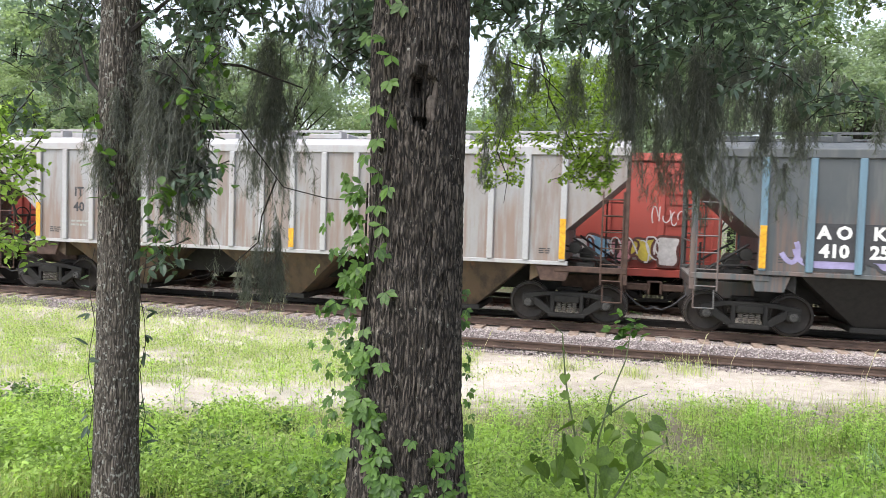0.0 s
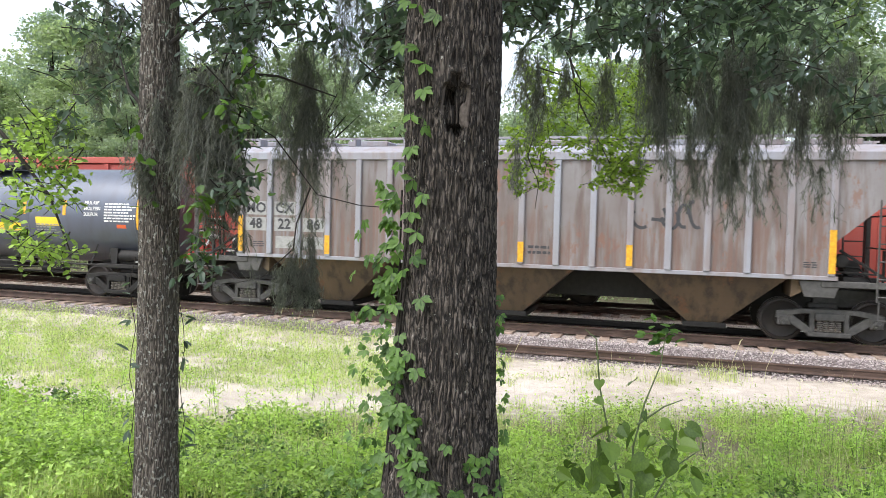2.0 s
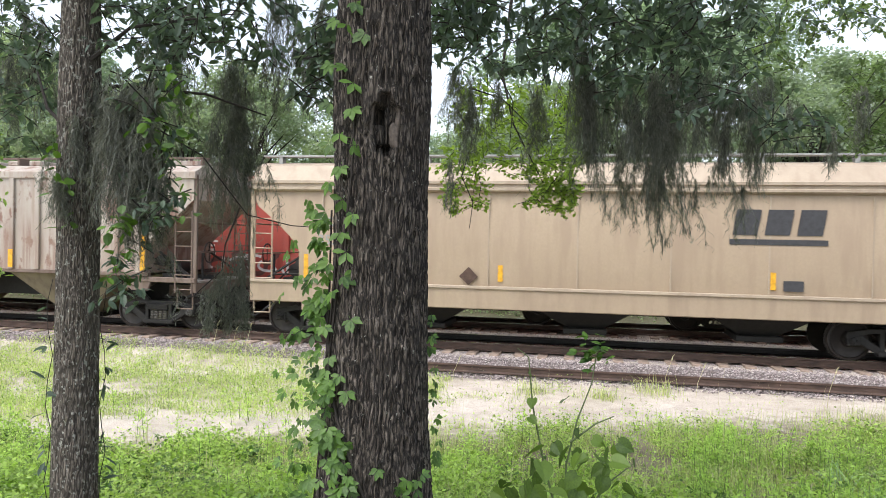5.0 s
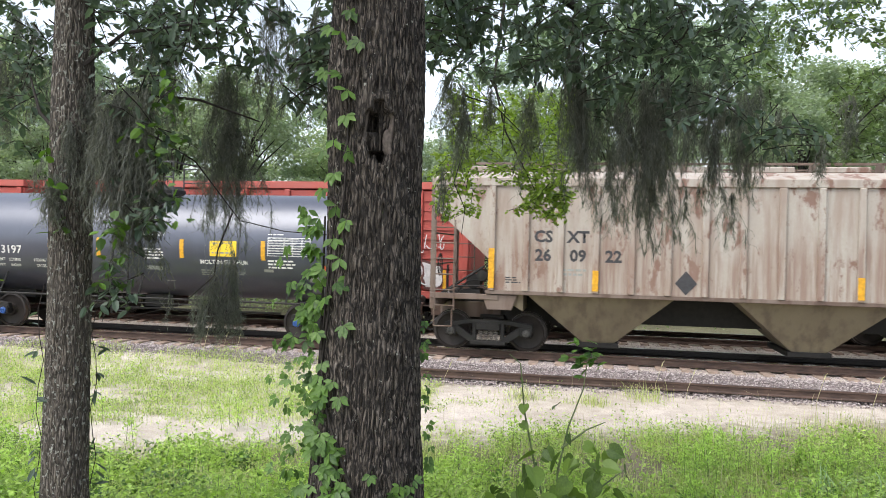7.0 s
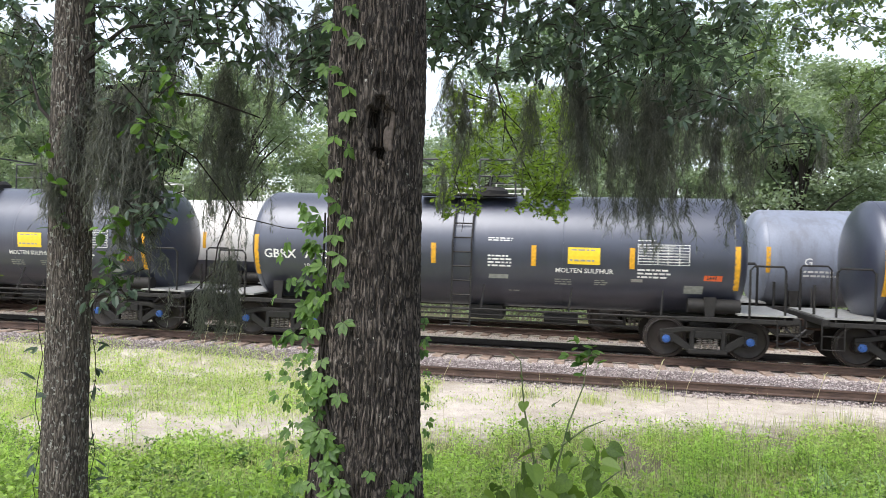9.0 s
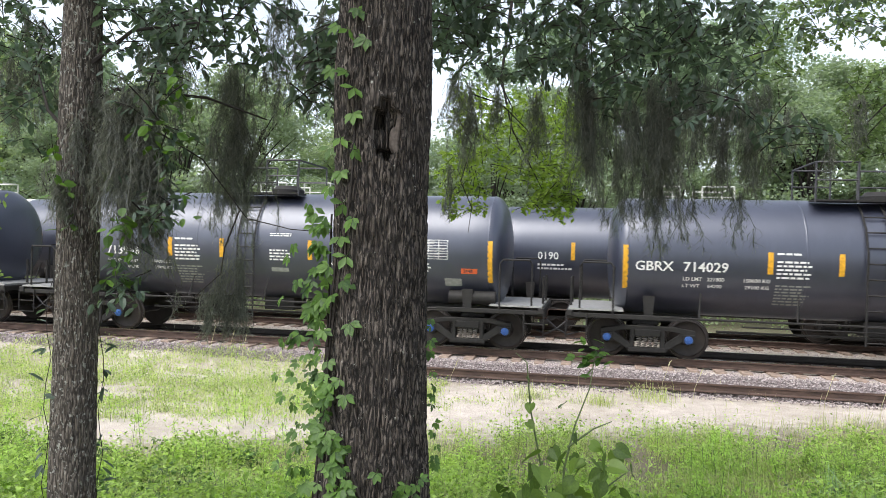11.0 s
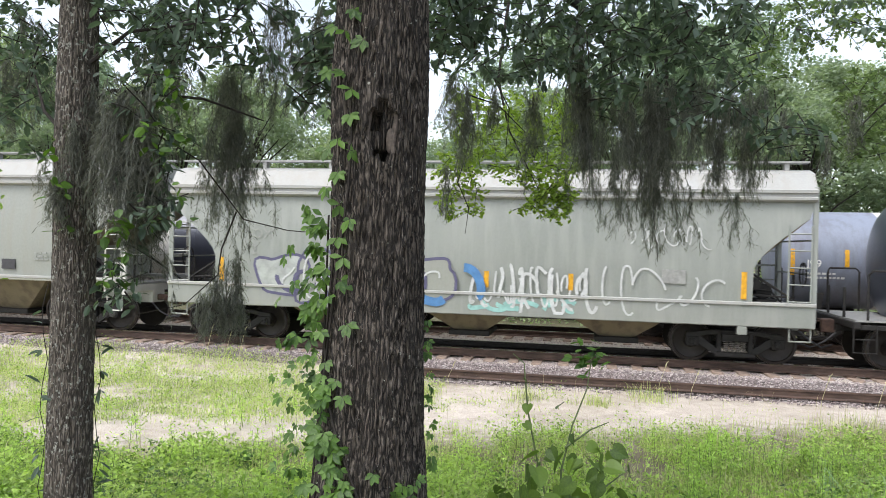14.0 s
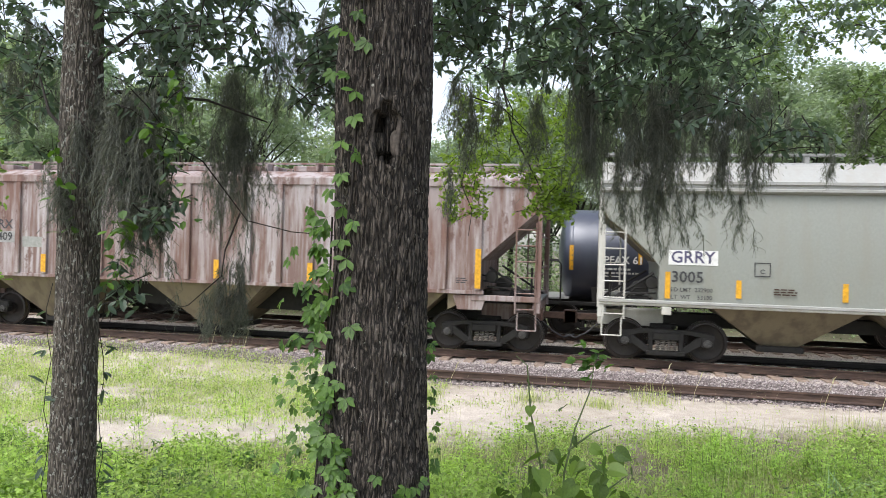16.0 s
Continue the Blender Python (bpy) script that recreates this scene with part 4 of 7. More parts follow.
def near_train():
    light = weathered("pale_grey_hopper_paint", (0.30, 0.30, 0.305), (0.20, 0.15, 0.125), 0.6, 0.8, rough=0.6, seed=11, rusty=0.2, rust=(0.24, 0.15, 0.115), runs_to=2.7)
    lightrib = weathered("pale_rib_paint", (0.39, 0.39, 0.40), (0.33, 0.27, 0.24), 0.3, 0.4, rough=0.6, seed=14)
    brown = weathered("brown_stained_bay", (0.125, 0.085, 0.05), (0.035, 0.025, 0.019), 0.8, 0.8, rough=0.85, seed=4, rusty=0.35, rust=(0.14, 0.065, 0.032))
    tanbay = weathered("dusty_tan_bay", (0.23, 0.19, 0.125), (0.11, 0.085, 0.06), 0.6, 0.7, rough=0.9, seed=5)
    dirty = weathered("dirty_grey_hopper_paint", (0.25, 0.24, 0.245), (0.12, 0.088, 0.078), 0.85, 0.9, rough=0.65, seed=21, rusty=0.42, rust=(0.19, 0.095, 0.065), runs_to=2.9)
    dirtyrib = weathered("bluish_rib_paint", (0.29, 0.305, 0.35), (0.20, 0.145, 0.125), 0.7, 0.5, rough=0.6, seed=23)
    slate = weathered("slate_grey_hopper_paint", (0.062, 0.072, 0.08), (0.115, 0.118, 0.118), 0.6, 0.75, rough=0.5, seed=31, runs_to=2.6)
    bluerib = weathered("light_blue_rib_paint", (0.14, 0.25, 0.33), (0.09, 0.11, 0.13), 0.5, 0.6, rough=0.5, seed=33)
    cream = weathered("cream_hopper_paint", (0.42, 0.385, 0.34), (0.27, 0.20, 0.16), 0.6, 0.7, rough=0.6, seed=41, runs_to=2.6, rusty=0.56, rust=(0.17, 0.085, 0.06))
    rustyb = weathered("rust_streaked_hopper_paint", (0.42, 0.385, 0.39), (0.17, 0.10, 0.082), 0.8, 1.0, rough=0.75, seed=51, rusty=0.5, rust=(0.115, 0.06, 0.047), runs_to=3.4)
    dull = weathered("dull_brown_frame_paint", (0.20, 0.155, 0.13), (0.10, 0.065, 0.05), 0.8, 0.8, rough=0.8, seed=55)
    tan = weathered("tan_hopper_paint", (0.395, 0.305, 0.215), (0.29, 0.215, 0.155), 0.45, 0.6, rough=0.55, seed=61, grime=0.25, level=1.9)
    tanroof = weathered("tan_roof_paint", (0.41, 0.335, 0.255), (0.29, 0.225, 0.17), 0.5, 0.6, rough=0.6, seed=63)
    grey = weathered("green_grey_hopper_paint", (0.235, 0.255, 0.235), (0.32, 0.33, 0.31), 0.5, 0.5, rough=0.5, seed=71, grime=0.2, level=1.7)
    greyroof = weathered("pale_roof_paint", (0.36, 0.365, 0.355), (0.30, 0.285, 0.25), 0.45, 0.4, rough=0.6, seed=73)
    grey2 = weathered("clean_grey_hopper_paint", (0.285, 0.30, 0.275), (0.25, 0.24, 0.20), 0.4, 0.35, rough=0.45, seed=81)
    whitesill = weathered("off_white_sill_paint", (0.56, 0.555, 0.52), (0.40, 0.37, 0.32), 0.4, 0.5, rough=0.55, seed=83)
    bluesp = plain("blue_spray_paint", (0.07, 0.19, 0.40), 0.5)
    purple = plain("purple_spray_paint", (0.085, 0.08, 0.15), 0.5)
    palesp = plain("pale_spray_paint", (0.50, 0.51, 0.51), 0.5)
    paleink = plain("grey_fill_spray_paint", (0.34, 0.36, 0.345), 0.55, 0, 0.3, 4)
    teal = plain("teal_spray_paint", (0.25, 0.45, 0.42), 0.5)
    lilac = plain("lilac_spray_paint", (0.28, 0.25, 0.42), 0.5)
    ochre = plain("yellow_spray_paint", (0.55, 0.42, 0.04), 0.5)

    # slate-grey ribbed car
    car, st, x0 = ribbed_hopper("slate grey ribbed hopper car with pale blue ribs and purple graffiti", 1.31 + 8.3, 16.6, slate, bluerib, STEEL, slate, 15, slate, roof=slate)
    part("letter_panel", Build().box(-5.9, -3.9, -SIDE - 0.012, -SIDE, 1.72, 2.5), DARKINK, car, "black panel behind the lettering")
    for x, z, t in ((1.5, 2.30, "A O"), (2.4, 2.30, "K"), (1.5, 1.92, "410"), (2.42, 1.92, "25")):
        lettering(car, t, x0 + st * x, z, 0.37, WHITE, -SIDE - 0.02, bold=0.012, align="CENTER")
    mural(car, -5.9, 1.0, 1.5, 1.98, (lilac, lilac, ochre, lilac, bluesp), DARKINK, 5, 7, y=-SIDE - 0.008)
    scrawl(car, x0 + st * 0.4, x0 + st * 2, 1.55, 2.3, lilac, 7, 5, 0.05)

    # pale grey ribbed car
    car, st, x0 = ribbed_hopper("pale grey ribbed hopper car with brown stained outlet bays", -16.84 + 8.41, 16.8, light, lightrib, brown, lightrib, 17, RUSTY, frames=STEEL)
    for x, z, t in ((1.5, 2.72, "IT"), (2.5, 2.72, "LX"), (1.5, 2.32, "40"), (2.5, 2.32, "408")):
        lettering(car, t, x0 + st * x, z, 0.34, DARKINK, align="CENTER", bold=0.008)
    bars(car, x0 + st * 1.2, 1.98, 0.6, 0.2, 2, GREYINK)
    bars(car, x0 + st * 2.2, 1.98, 0.6, 0.2, 2, GREYINK)
    scrawl(car, x0 + st * 3.1, x0 + st * 4.5, 1.6, 2.15, DARKINK, 3, 7, 0.024)

    # dirty grey ribbed car
    car, st, x0 = ribbed_hopper("dirty grey ribbed hopper car with bluish ribs and rust brown stains", -34.59 + 8.24, 16.48, dirty, dirtyrib, brown, dirtyrib, 17, GREYCAST, frames=GREYCAST)
    for x, t, z in ((0.5, "MO", 2.62), (1.5, "CX", 2.62), (0.5, "48", 2.22), (1.5, "22", 2.22), (2.5, "86", 2.22)):
        c = x0 + st * x
        plate(car, c - 0.29, c + 0.29, z - 0.17, z + 0.17, DECK, name="number_panel")
        lettering(car, t, c, z, 0.36, DARKINK, -SIDE - 0.012, align="CENTER", bold=0.008)
    for a in (1.2, 2.15):
        plate(car, x0 + st * a, x0 + st * a + 0.55, 1.62, 1.92, DECK, name="data_panel")
    scrawl(car, x0 + st * 12.1, x0 + st * 13.9, 2.35, 2.95, DARKINK, 9, 5, 0.035)
    bars(car, x0 + st * 9.2, 1.9, 0.6, 0.25, 2, DARKINK)

    # slate tank car
    car = tank_car("slate grey tank car with yellow strips and a centre ladder", -42.0, SLATE, heads=5.82, trucks=4.62, ends=6.7, cap=GREYCAST, frames=STEEL, rail_h=4.42)
    strips(car, [(-5.5, 1.95, 2.85), (5.5, 1.95, 2.85), (-2.2, 2.3, 2.72), (-0.85, 2.3, 2.72), (1.65, 2.3, 2.72), (3.05, 2.3, 2.72)])
    tank_text(car, "GATX  34551", -4.85, 2.12, 0.31, WHITE, width=0.95)
    tank_text(car, "LD LMT  224600 LB", -4.4, 1.86, 0.12, WHITE)
    tank_text(car, "LT WT    61400 LB", -4.4, 1.71, 0.12, WHITE)
    part("placard", tank_skin(Build(), 2.05, 2.85, 2.0, 2.24), PLACARD, car, "yellow warning placard")
    part("placard", tank_skin(Build(), 0.72, 1.5, 1.82, 2.06), PLACARD, car, "yellow warning placard")
    part("placard", tank_skin(Build(), 0.3 - 0.45, 0.25 + 0.02, 1.45, 1.75), PLACARD, car, "yellow warning placard")
    tank_text(car, "FRA AIP", 3.72, 2.66, 0.14, WHITE)
    tank_text(car, "MOLTEN", 3.72, 2.50, 0.14, WHITE)
    tank_text(car, "SULFUR", 3.72, 2.34, 0.14, WHITE)
    skin = lambda b, a, c, d, e: tank_skin(b, a, c, d, e)
    bars(car, 4.4, 2.66, 1.0, 0.55, 7, WHITE, wrap=skin)
    bars(car, 2.05, 2.05, 0.8, 0.3, 4, GREYINK, wrap=skin)
    bars(car, -3.0, 2.05, 0.9, 0.25, 3, GREYINK, wrap=skin)
    bars(car, 0.75, 1.9, 0.7, 0.2, 3, GREYINK, wrap=skin)
    part("number_patch", tank_skin(Build(), 4.8, 5.1, 1.98, 2.08), ORANGE, car, "orange number patch")

    # tan smooth-sided car
    car, w = smooth_hopper("tan smooth-sided hopper car with a bold dark emblem", -57.45, 16.05, tan, tanroof, STEEL, tan, 3, strips=(-4.8, -1.9, 3.9))
    em = Build()
    ex, ez = 3.0, 2.95
    em.box(ex, ex + 1.95, -SIDE - 0.012, -SIDE - 0.0, ez - 0.48, ez - 0.36)
    part("emblem_bar", em, DARKINK, car, "dark bar under the emblem")
    for k in range(3):
        xx = ex + 0.06 + k * 0.64
        b = Build().prism([(xx, ez - 0.27), (xx + 0.50, ez - 0.27), (xx + 0.58, ez + 0.27), (xx + 0.08, ez + 0.27)], -SIDE - 0.012, -SIDE)
        part("emblem_block", b, DARKINK, car, "dark block of the emblem")
    lettering(car, "CSXT", -6.3, 2.80, 0.34, GREYINK)
    lettering(car, "355180", -6.3, 2.38, 0.34, GREYINK)
    for k in range(7):
        xx = -6.2 + k * 2.0
        part("side_seam", Build().box(xx, xx + 0.03, -SIDE - 0.003, -SIDE + 0.02, 1.42, 3.5), tanroof, car)
    part("hazard_diamond", Build().prism([(-2.85, 1.62), (-2.63, 1.84), (-2.41, 1.62), (-2.63, 1.40 + 0.02)], -SIDE - 0.008, -SIDE), RUSTY, car, "small brown diamond placard")
    plate(car, 4.1, 4.5, 1.5, 1.72, DARKINK, name="data_panel")

    # cream ribbed car with worn paint
    car, st, x0 = ribbed_hopper("cream ribbed hopper car with flaking paint and rust spots", -83.66 + 8.35, 16.7, cream, cream, tanbay, dull, 18, dull)
    for x, t, z in ((1.5, "CS", 2.70), (2.5, "XT", 2.70), (1.5, "26", 2.28), (2.5, "09", 2.28), (3.5, "22", 2.28)):
        lettering(car, t, x0 + st * x, z, 0.36, DARKINK, align="CENTER", bold=0.01)
    bars(car, x0 + st * 2.1, 2.0, 0.6, 0.2, 2, GREYINK)
    part("hazard_diamond", Build().prism([(x0 + st * 5.2, 1.75), (x0 + st * 5.5, 2.02), (x0 + st * 5.8, 1.75), (x0 + st * 5.5, 1.50)], -SIDE - 0.01, -SIDE), DARKINK, car, "dark diamond placard")

    # five black tank cars
    for c, number, patch in ((-91.27, "713197", "2448"), (-105.4, "714010", "2449"), (-119.65, "714029", "2448"), (-133.85, "713946", "2448"), (-148.0, "714047", "2489")):
        car = tank_car("glossy black tank car with white lettering and yellow placards", c, BLACK, ladder_x=-0.46)
        sulphur_marks(car, number, patch)

    # green-grey car with graffiti
    car, w = smooth_hopper("green-grey smooth hopper car covered low down in blue and white graffiti", -163.1, 14.95, grey, greyroof, tanbay, grey, 3, strips=(-3.9, -2.1, 0.5, 2.4))
    lettering(car, "TOX", -5.45, 2.62, 0.34, GREYINK, -SIDE - 0.02)
    lettering(car, "72", -5.45, 2.24, 0.34, GREYINK, -SIDE - 0.02)
    mural(car, -4.9, -0.35, 1.04, 2.24, (paleink, grey2, paleink, paleink, grey2), purple, 15, 5)
    scrawl(car, -4.5, -0.8, 1.15, 2.0, purple, 16, 9, 0.05, y=-SIDE - 0.042, loops=1.1)
    scrawl(car, -4.4, -0.6, 1.1, 2.1, palesp, 26, 9, 0.022, y=-SIDE - 0.045)
    scrawl(car, -2.2, 0.3, 1.1, 2.3, bluesp, 17, 3, 0.10, y=-SIDE - 0.048, loops=0.9)
    scrawl(car, 0.1, 3.0, 1.0, 2.05, palesp, 18, 11, 0.035, y=-SIDE - 0.030)
    scrawl(car, 0.2, 2.8, 1.1, 2.0, palesp, 28, 12, 0.022, y=-SIDE - 0.034)
    scrawl(car, 3.0, 5.6, 1.0, 2.1, palesp, 29, 6, 0.022, y=-SIDE - 0.030)
    scrawl(car, 0.2, 2.6, 0.98, 1.35, teal, 19, 7, 0.05, y=-SIDE - 0.028)
    scrawl(car, 3.6, 5.4, 2.5, 3.0, palesp, 39, 9, 0.012, y=-SIDE - 0.030)
    plate(car, 4.35, 4.85, 1.75, 2.05, DECK, -SIDE - 0.015, name="data_panel")

    # short grey car
    car, w = smooth_hopper("short light grey smooth hopper car with a white sill", -177.43, 11.25, grey2, greyroof, tanbay, whitesill, 2, cut=1.28, low=1.28, eave=3.78, strips=(-2.7, -0.6, 1.5), cap=GREYCAST)
    plate(car, -4.16, -3.14, 2.20, 2.52, WHITE, -SIDE - 0.008, name="number_panel")
    lettering(car, "GRRY", -4.12, 2.36, 0.36, purple, -SIDE - 0.016)
    lettering(car, "3005", -4.1, 1.93, 0.34, DARKINK, -SIDE - 0.012)
    lettering(car, "LD LMT  232900", -4.1, 1.66, 0.125, DARKINK, -SIDE - 0.012)
    lettering(car, "LT  WT    53100", -4.1, 1.50, 0.125, DARKINK, -SIDE - 0.012)
    sq = Build()
    for a, c, d, e in ((-2.40, -2.08, 2.28, 2.295), (-2.40, -2.08, 2.00, 2.015), (-2.40, -2.385, 2.0, 2.29), (-2.095, -2.08, 2.0, 2.29)):
        sq.box(a, c, -SIDE - 0.012, -SIDE, d, e)
    part("stencil_frame", sq, DARKINK, car, "thin square stencilled outline")
    lettering(car, "C", -2.29, 2.10, 0.14, DARKINK, -SIDE - 0.012)
    bars(car, 3.0, 2.02, 0.8, 0.25, 3, GREYINK)
    bars(car, -2.0, 1.75, 0.5, 0.16, 3, RUSTY)
    plate(car, 2.05, 2.45, 1.56, 1.82, DARKINK, -SIDE - 0.01, name="data_panel")

    # rust-streaked car at the end
    car, st, x0 = ribbed_hopper("rust-streaked pinkish hopper car with worn ribs", -184.35 - 8.3, 16.6, rustyb, rustyb, tanbay, rustyb, 17, rustyb)
    lettering(car, "RX", x0 + st * 1.5, 2.72, 0.34, DARKINK, align="CENTER")
    plate(car, x0 + st * 1.5 - 0.3, x0 + st * 1.5 + 0.3, 2.25, 2.55, DECK, name="number_panel")
    lettering(car, "409", x0 + st * 1.5, 2.40, 0.3, DARKINK, -SIDE - 0.012, align="CENTER")
    plate(car, x0 + st * 2.15, x0 + st * 2.9, 2.15, 2.42, GREYINK, name="number_panel")


def far_train():
    red = weathered("faded_red_car_paint", (0.42, 0.075, 0.055), (0.33, 0.085, 0.075), 0.5, 0.4, rough=0.6, seed=91, rusty=0.1)
    redtop = weathered("red_roof_edge_paint", (0.46, 0.095, 0.07), (0.36, 0.12, 0.10), 0.5, 0.3, rough=0.6, seed=93)
    white = weathered("white_tank_paint", (0.66, 0.66, 0.65), (0.52, 0.46, 0.40), 0.4, 0.4, rough=0.45, seed=95)
    bluegrey = weathered("blue_grey_tank_paint", (0.23, 0.26, 0.33), (0.10, 0.09, 0.09), 0.4, 0.3, rough=0.4, seed=97)
    pale = plain("cream_pipe_paint", (0.6, 0.6, 0.54), 0.5)
    palesp = plain("white_spray_paint", (0.62, 0.60, 0.60), 0.5)
    inky = plain("dark_spray_paint", (0.12, 0.045, 0.04), 0.5)
    pinkish = plain("pink_spray_paint", (0.55, 0.25, 0.28), 0.5)
    skysp = plain("sky_blue_spray_paint", (0.20, 0.38, 0.55), 0.5)
    lemon = plain("lemon_spray_paint", (0.62, 0.50, 0.08), 0.5)
    seams = [-43.4, -28.0, -12.6, 2.8, 18.2, 33.7, 49.1, 63.95]
    for k, (a, b) in enumerate(zip(seams, seams[1:])):
        L = b - a - 0.75
        h = L / 2
        car = car_at("box_car", "tall faded red box car with pressed side ribs", "box car", "far freight train", (a + b) / 2, V_FAR, Y2)
        part("body", Build().box(-h, h, -1.5, 1.5, 1.12, 4.05), red, car, "flat red side sheets", bevel=0.02)
        part("top_edge", Build().box(-h - 0.02, h + 0.02, -1.56, 1.56, 4.08, 4.30), redtop, car, "projecting red top edge", bevel=0.02)
        part("roof", Build().prism([(-1.55, 4.30), (0, 4.42), (1.55, 4.30)], -h, h, "x"), redtop, car)
        for s in (-1, 1):
            for i in range(11):
                xx = -h + 0.15 + i * (L - 0.3) / 10
                part("side_post", Build().box(xx - 0.09, xx + 0.09, min(s * 1.5, s * 1.58), max(s * 1.5, s * 1.58), 1.16, 4.06), red, car, bevel=0.015)
            part("side_sill", Build().box(-h, h, min(s * 1.4, s * 1.57), max(s * 1.4, s * 1.57), 0.90, 1.12), red, car, bevel=0.02)
        for i in range(9):
            part("pressed_rib", Build().box(h - 1.45, h - 0.4, -1.53, -1.5, 1.5 + i * 0.28, 1.56 + i * 0.28), red, car)
        part("centre_sill", Build().box(-h, h, -0.22, 0.22, 0.7, 0.95), STEEL, car)
        for e in (-1, 1):
            coupler(car, e * h, e)
            truck(car, e * (h - 1.7), STEEL, STEEL, V_FAR)
            ladder(car, min(e * (h - 0.1), e * (h - 0.5)), max(e * (h - 0.1), e * (h - 0.5)), -1.6, 0.6, 2.0, 0.34, red)
            plate(car, e * (h - 0.75) - 0.05, e * (h - 0.75) + 0.05, 1.2, 1.75, YELLOW, -1.585)
        if k % 2 == 0:
            mural(car, -h + 0.9, -h + 4.4, 1.2, 2.1, (palesp, pinkish, palesp), inky, 30 + k, 5, y=-1.588)
            scrawl(car, -h + 0.9, -h + 4.4, 1.25, 2.1, palesp, 33 + k, 6, 0.03, y=-1.605)
            if k == 4:
                mural(car, 1.4, 4.4, 1.3, 2.25, (inky, inky, pinkish), palesp, 71, 4, y=-1.588)
                scrawl(car, 1.5, 4.3, 1.4, 2.2, palesp, 72, 6, 0.028, y=-1.612)
            else:
                mural(car, 3.3, 6.2, 1.25, 2.0, (palesp, skysp, pinkish, lemon), inky, 50 + k, 5, y=-1.588)
                scrawl(car, 3.4, 6.1, 1.3, 2.0, palesp, 80 + k, 8, 0.02, y=-1.612)
                scrawl(car, 5.5, 6.3, 2.25, 2.85, palesp, 90 + k, 5, 0.014, y=-1.59)
        else:
            scrawl(car, -h + 0.8, -h + 4.6, 1.2, 2.0, palesp, 40 + k, 8, 0.04, y=-1.59)
            scrawl(car, -h + 0.8, -h + 4.4, 1.25, 1.95, inky, 60 + k, 6, 0.07, y=-1.586)
        lettering(car, "CA", -h + 1.5, 2.75, 0.34, WHITE, -1.52)
        bars(car, -h + 1.5, 2.3, 0.7, 0.4, 3, WHITE, -1.52)
        plate(car, h - 2.4, h - 1.9, 1.35, 1.6, WHITE, -1.52, name="data_panel")
    # tank cars behind the red ones
    row = [("white tank car with a black underside and cream top railing", 70.9, white, BLACK, lambda p: p.z < 1.75),
           ("black tank car with a broad white middle band", 83.0, BLACK, white, lambda p: abs(p.x) < 2.8),
           ("blue-grey tank car with white brackets", 95.9, bluegrey, None, None),
           ("black tank car with white lettering and cream top railing", 107.7, BLACK, None, None),
           ("black tank car with a narrow white middle band", 119.8, BLACK, white, lambda p: abs(p.x + 0.5) < 1.3),
           ("black tank car with a narrow white middle band", 131.95, BLACK, white, lambda p: abs(p.x + 0.2) < 1.2),
           ("blue-grey tank car with a white middle and rust stained belly", 143.6, bluegrey, white, lambda p: abs(p.x + 0.7) < 1.4),
           ("black tank car with white lettering", 157.3, BLACK, None, None),
           ("black tank car with white lettering", 169.8, BLACK, None, None)]
    for k, (label, c, paint, second, split) in enumerate(row):
        short = 0.55 if k == 6 else 0.0
        car = tank_car(label, c, paint, heads=5.5 - short, trucks=4.4 - short, ends=6.25 - short, cap=STEEL, speed=V_FAR, y=Y2, group="far freight train", railing=pale, rail_h=4.25, bottom=second, split=split)
        strips(car, [(-5.1 + short, 1.9, 2.6), (5.1 - short, 1.9, 2.6), (-3.2, 2.1, 2.6), (3.3, 2.1, 2.6)])
        ink = DARKINK if paint is white else WHITE
        tank_text(car, {1: "6216", 2: "G", 4: "TGAX", 5: "SHPX 2147", 6: "J99", 7: "PFAX 61"}.get(k, "0190") if paint is not white else "180810", -4.2, 2.2, 0.3 if paint is not white else 0.14, ink)
        bars(car, -4.2, 1.98, 1.0, 0.22, 2, ink, wrap=lambda b, a, c, d, e: tank_skin(b, a, c, d, e))


near_train()
far_train()
# ---- plants ----
REST = pose(0, 0, EYE, 89.75, -1.47, 11.27)     # the view the trees were set out from


def spot(right, up, ahead):
    """A place so many metres right, above and ahead of the standing viewer."""
    return REST @ Vector((right, up, -ahead))


def aim(a, b, ahead):
    """The same by bearing: tenths of the distance to the right and up."""
    return spot(a * ahead / 10, b * ahead / 10, ahead)


LEAF_A = foliage("dark_oak_leaf", (0.040, 0.066, 0.052), (0.105, 0.150, 0.108), 0.42, 0.42)
LEAF_G = foliage("olive_small_leaf", (0.06, 0.095, 0.045), (0.17, 0.235, 0.10), 0.5, 0.5)
LEAF_B = foliage("bright_small_leaf", (0.11, 0.18, 0.03), (0.26, 0.36, 0.06), 0.5, 0.5)
LEAF_C = foliage("creeper_leaf", (0.016, 0.050, 0.012), (0.11, 0.215, 0.032), 0.36, 0.5, 5.0)
LEAF_D = foliage("weed_leaf", (0.040, 0.085, 0.018), (0.44, 0.60, 0.15), 0.45, 0.55, 1.0)
GRASS = foliage("grass_blade", (0.10, 0.15, 0.05), (0.60, 0.65, 0.29), 0.46, 0.6, 0.7)
LEAF_H = foliage("herb_leaf", (0.045, 0.10, 0.016), (0.42, 0.58, 0.12), 0.5, 0.5, 1.1)
LEAF_E = foliage("sapling_leaf", (0.016, 0.045, 0.010), (0.10, 0.20, 0.022), 0.25, 0.5, 2.0)
FEATHER = foliage("feathery_weed_leaf", (0.12, 0.21, 0.04), (0.48, 0.66, 0.17), 0.5, 0.5, 1.3)
LEAF_S = foliage("shoot_leaf", (0.022, 0.05, 0.012), (0.125, 0.205, 0.03), 0.3, 0.5, 9.0)
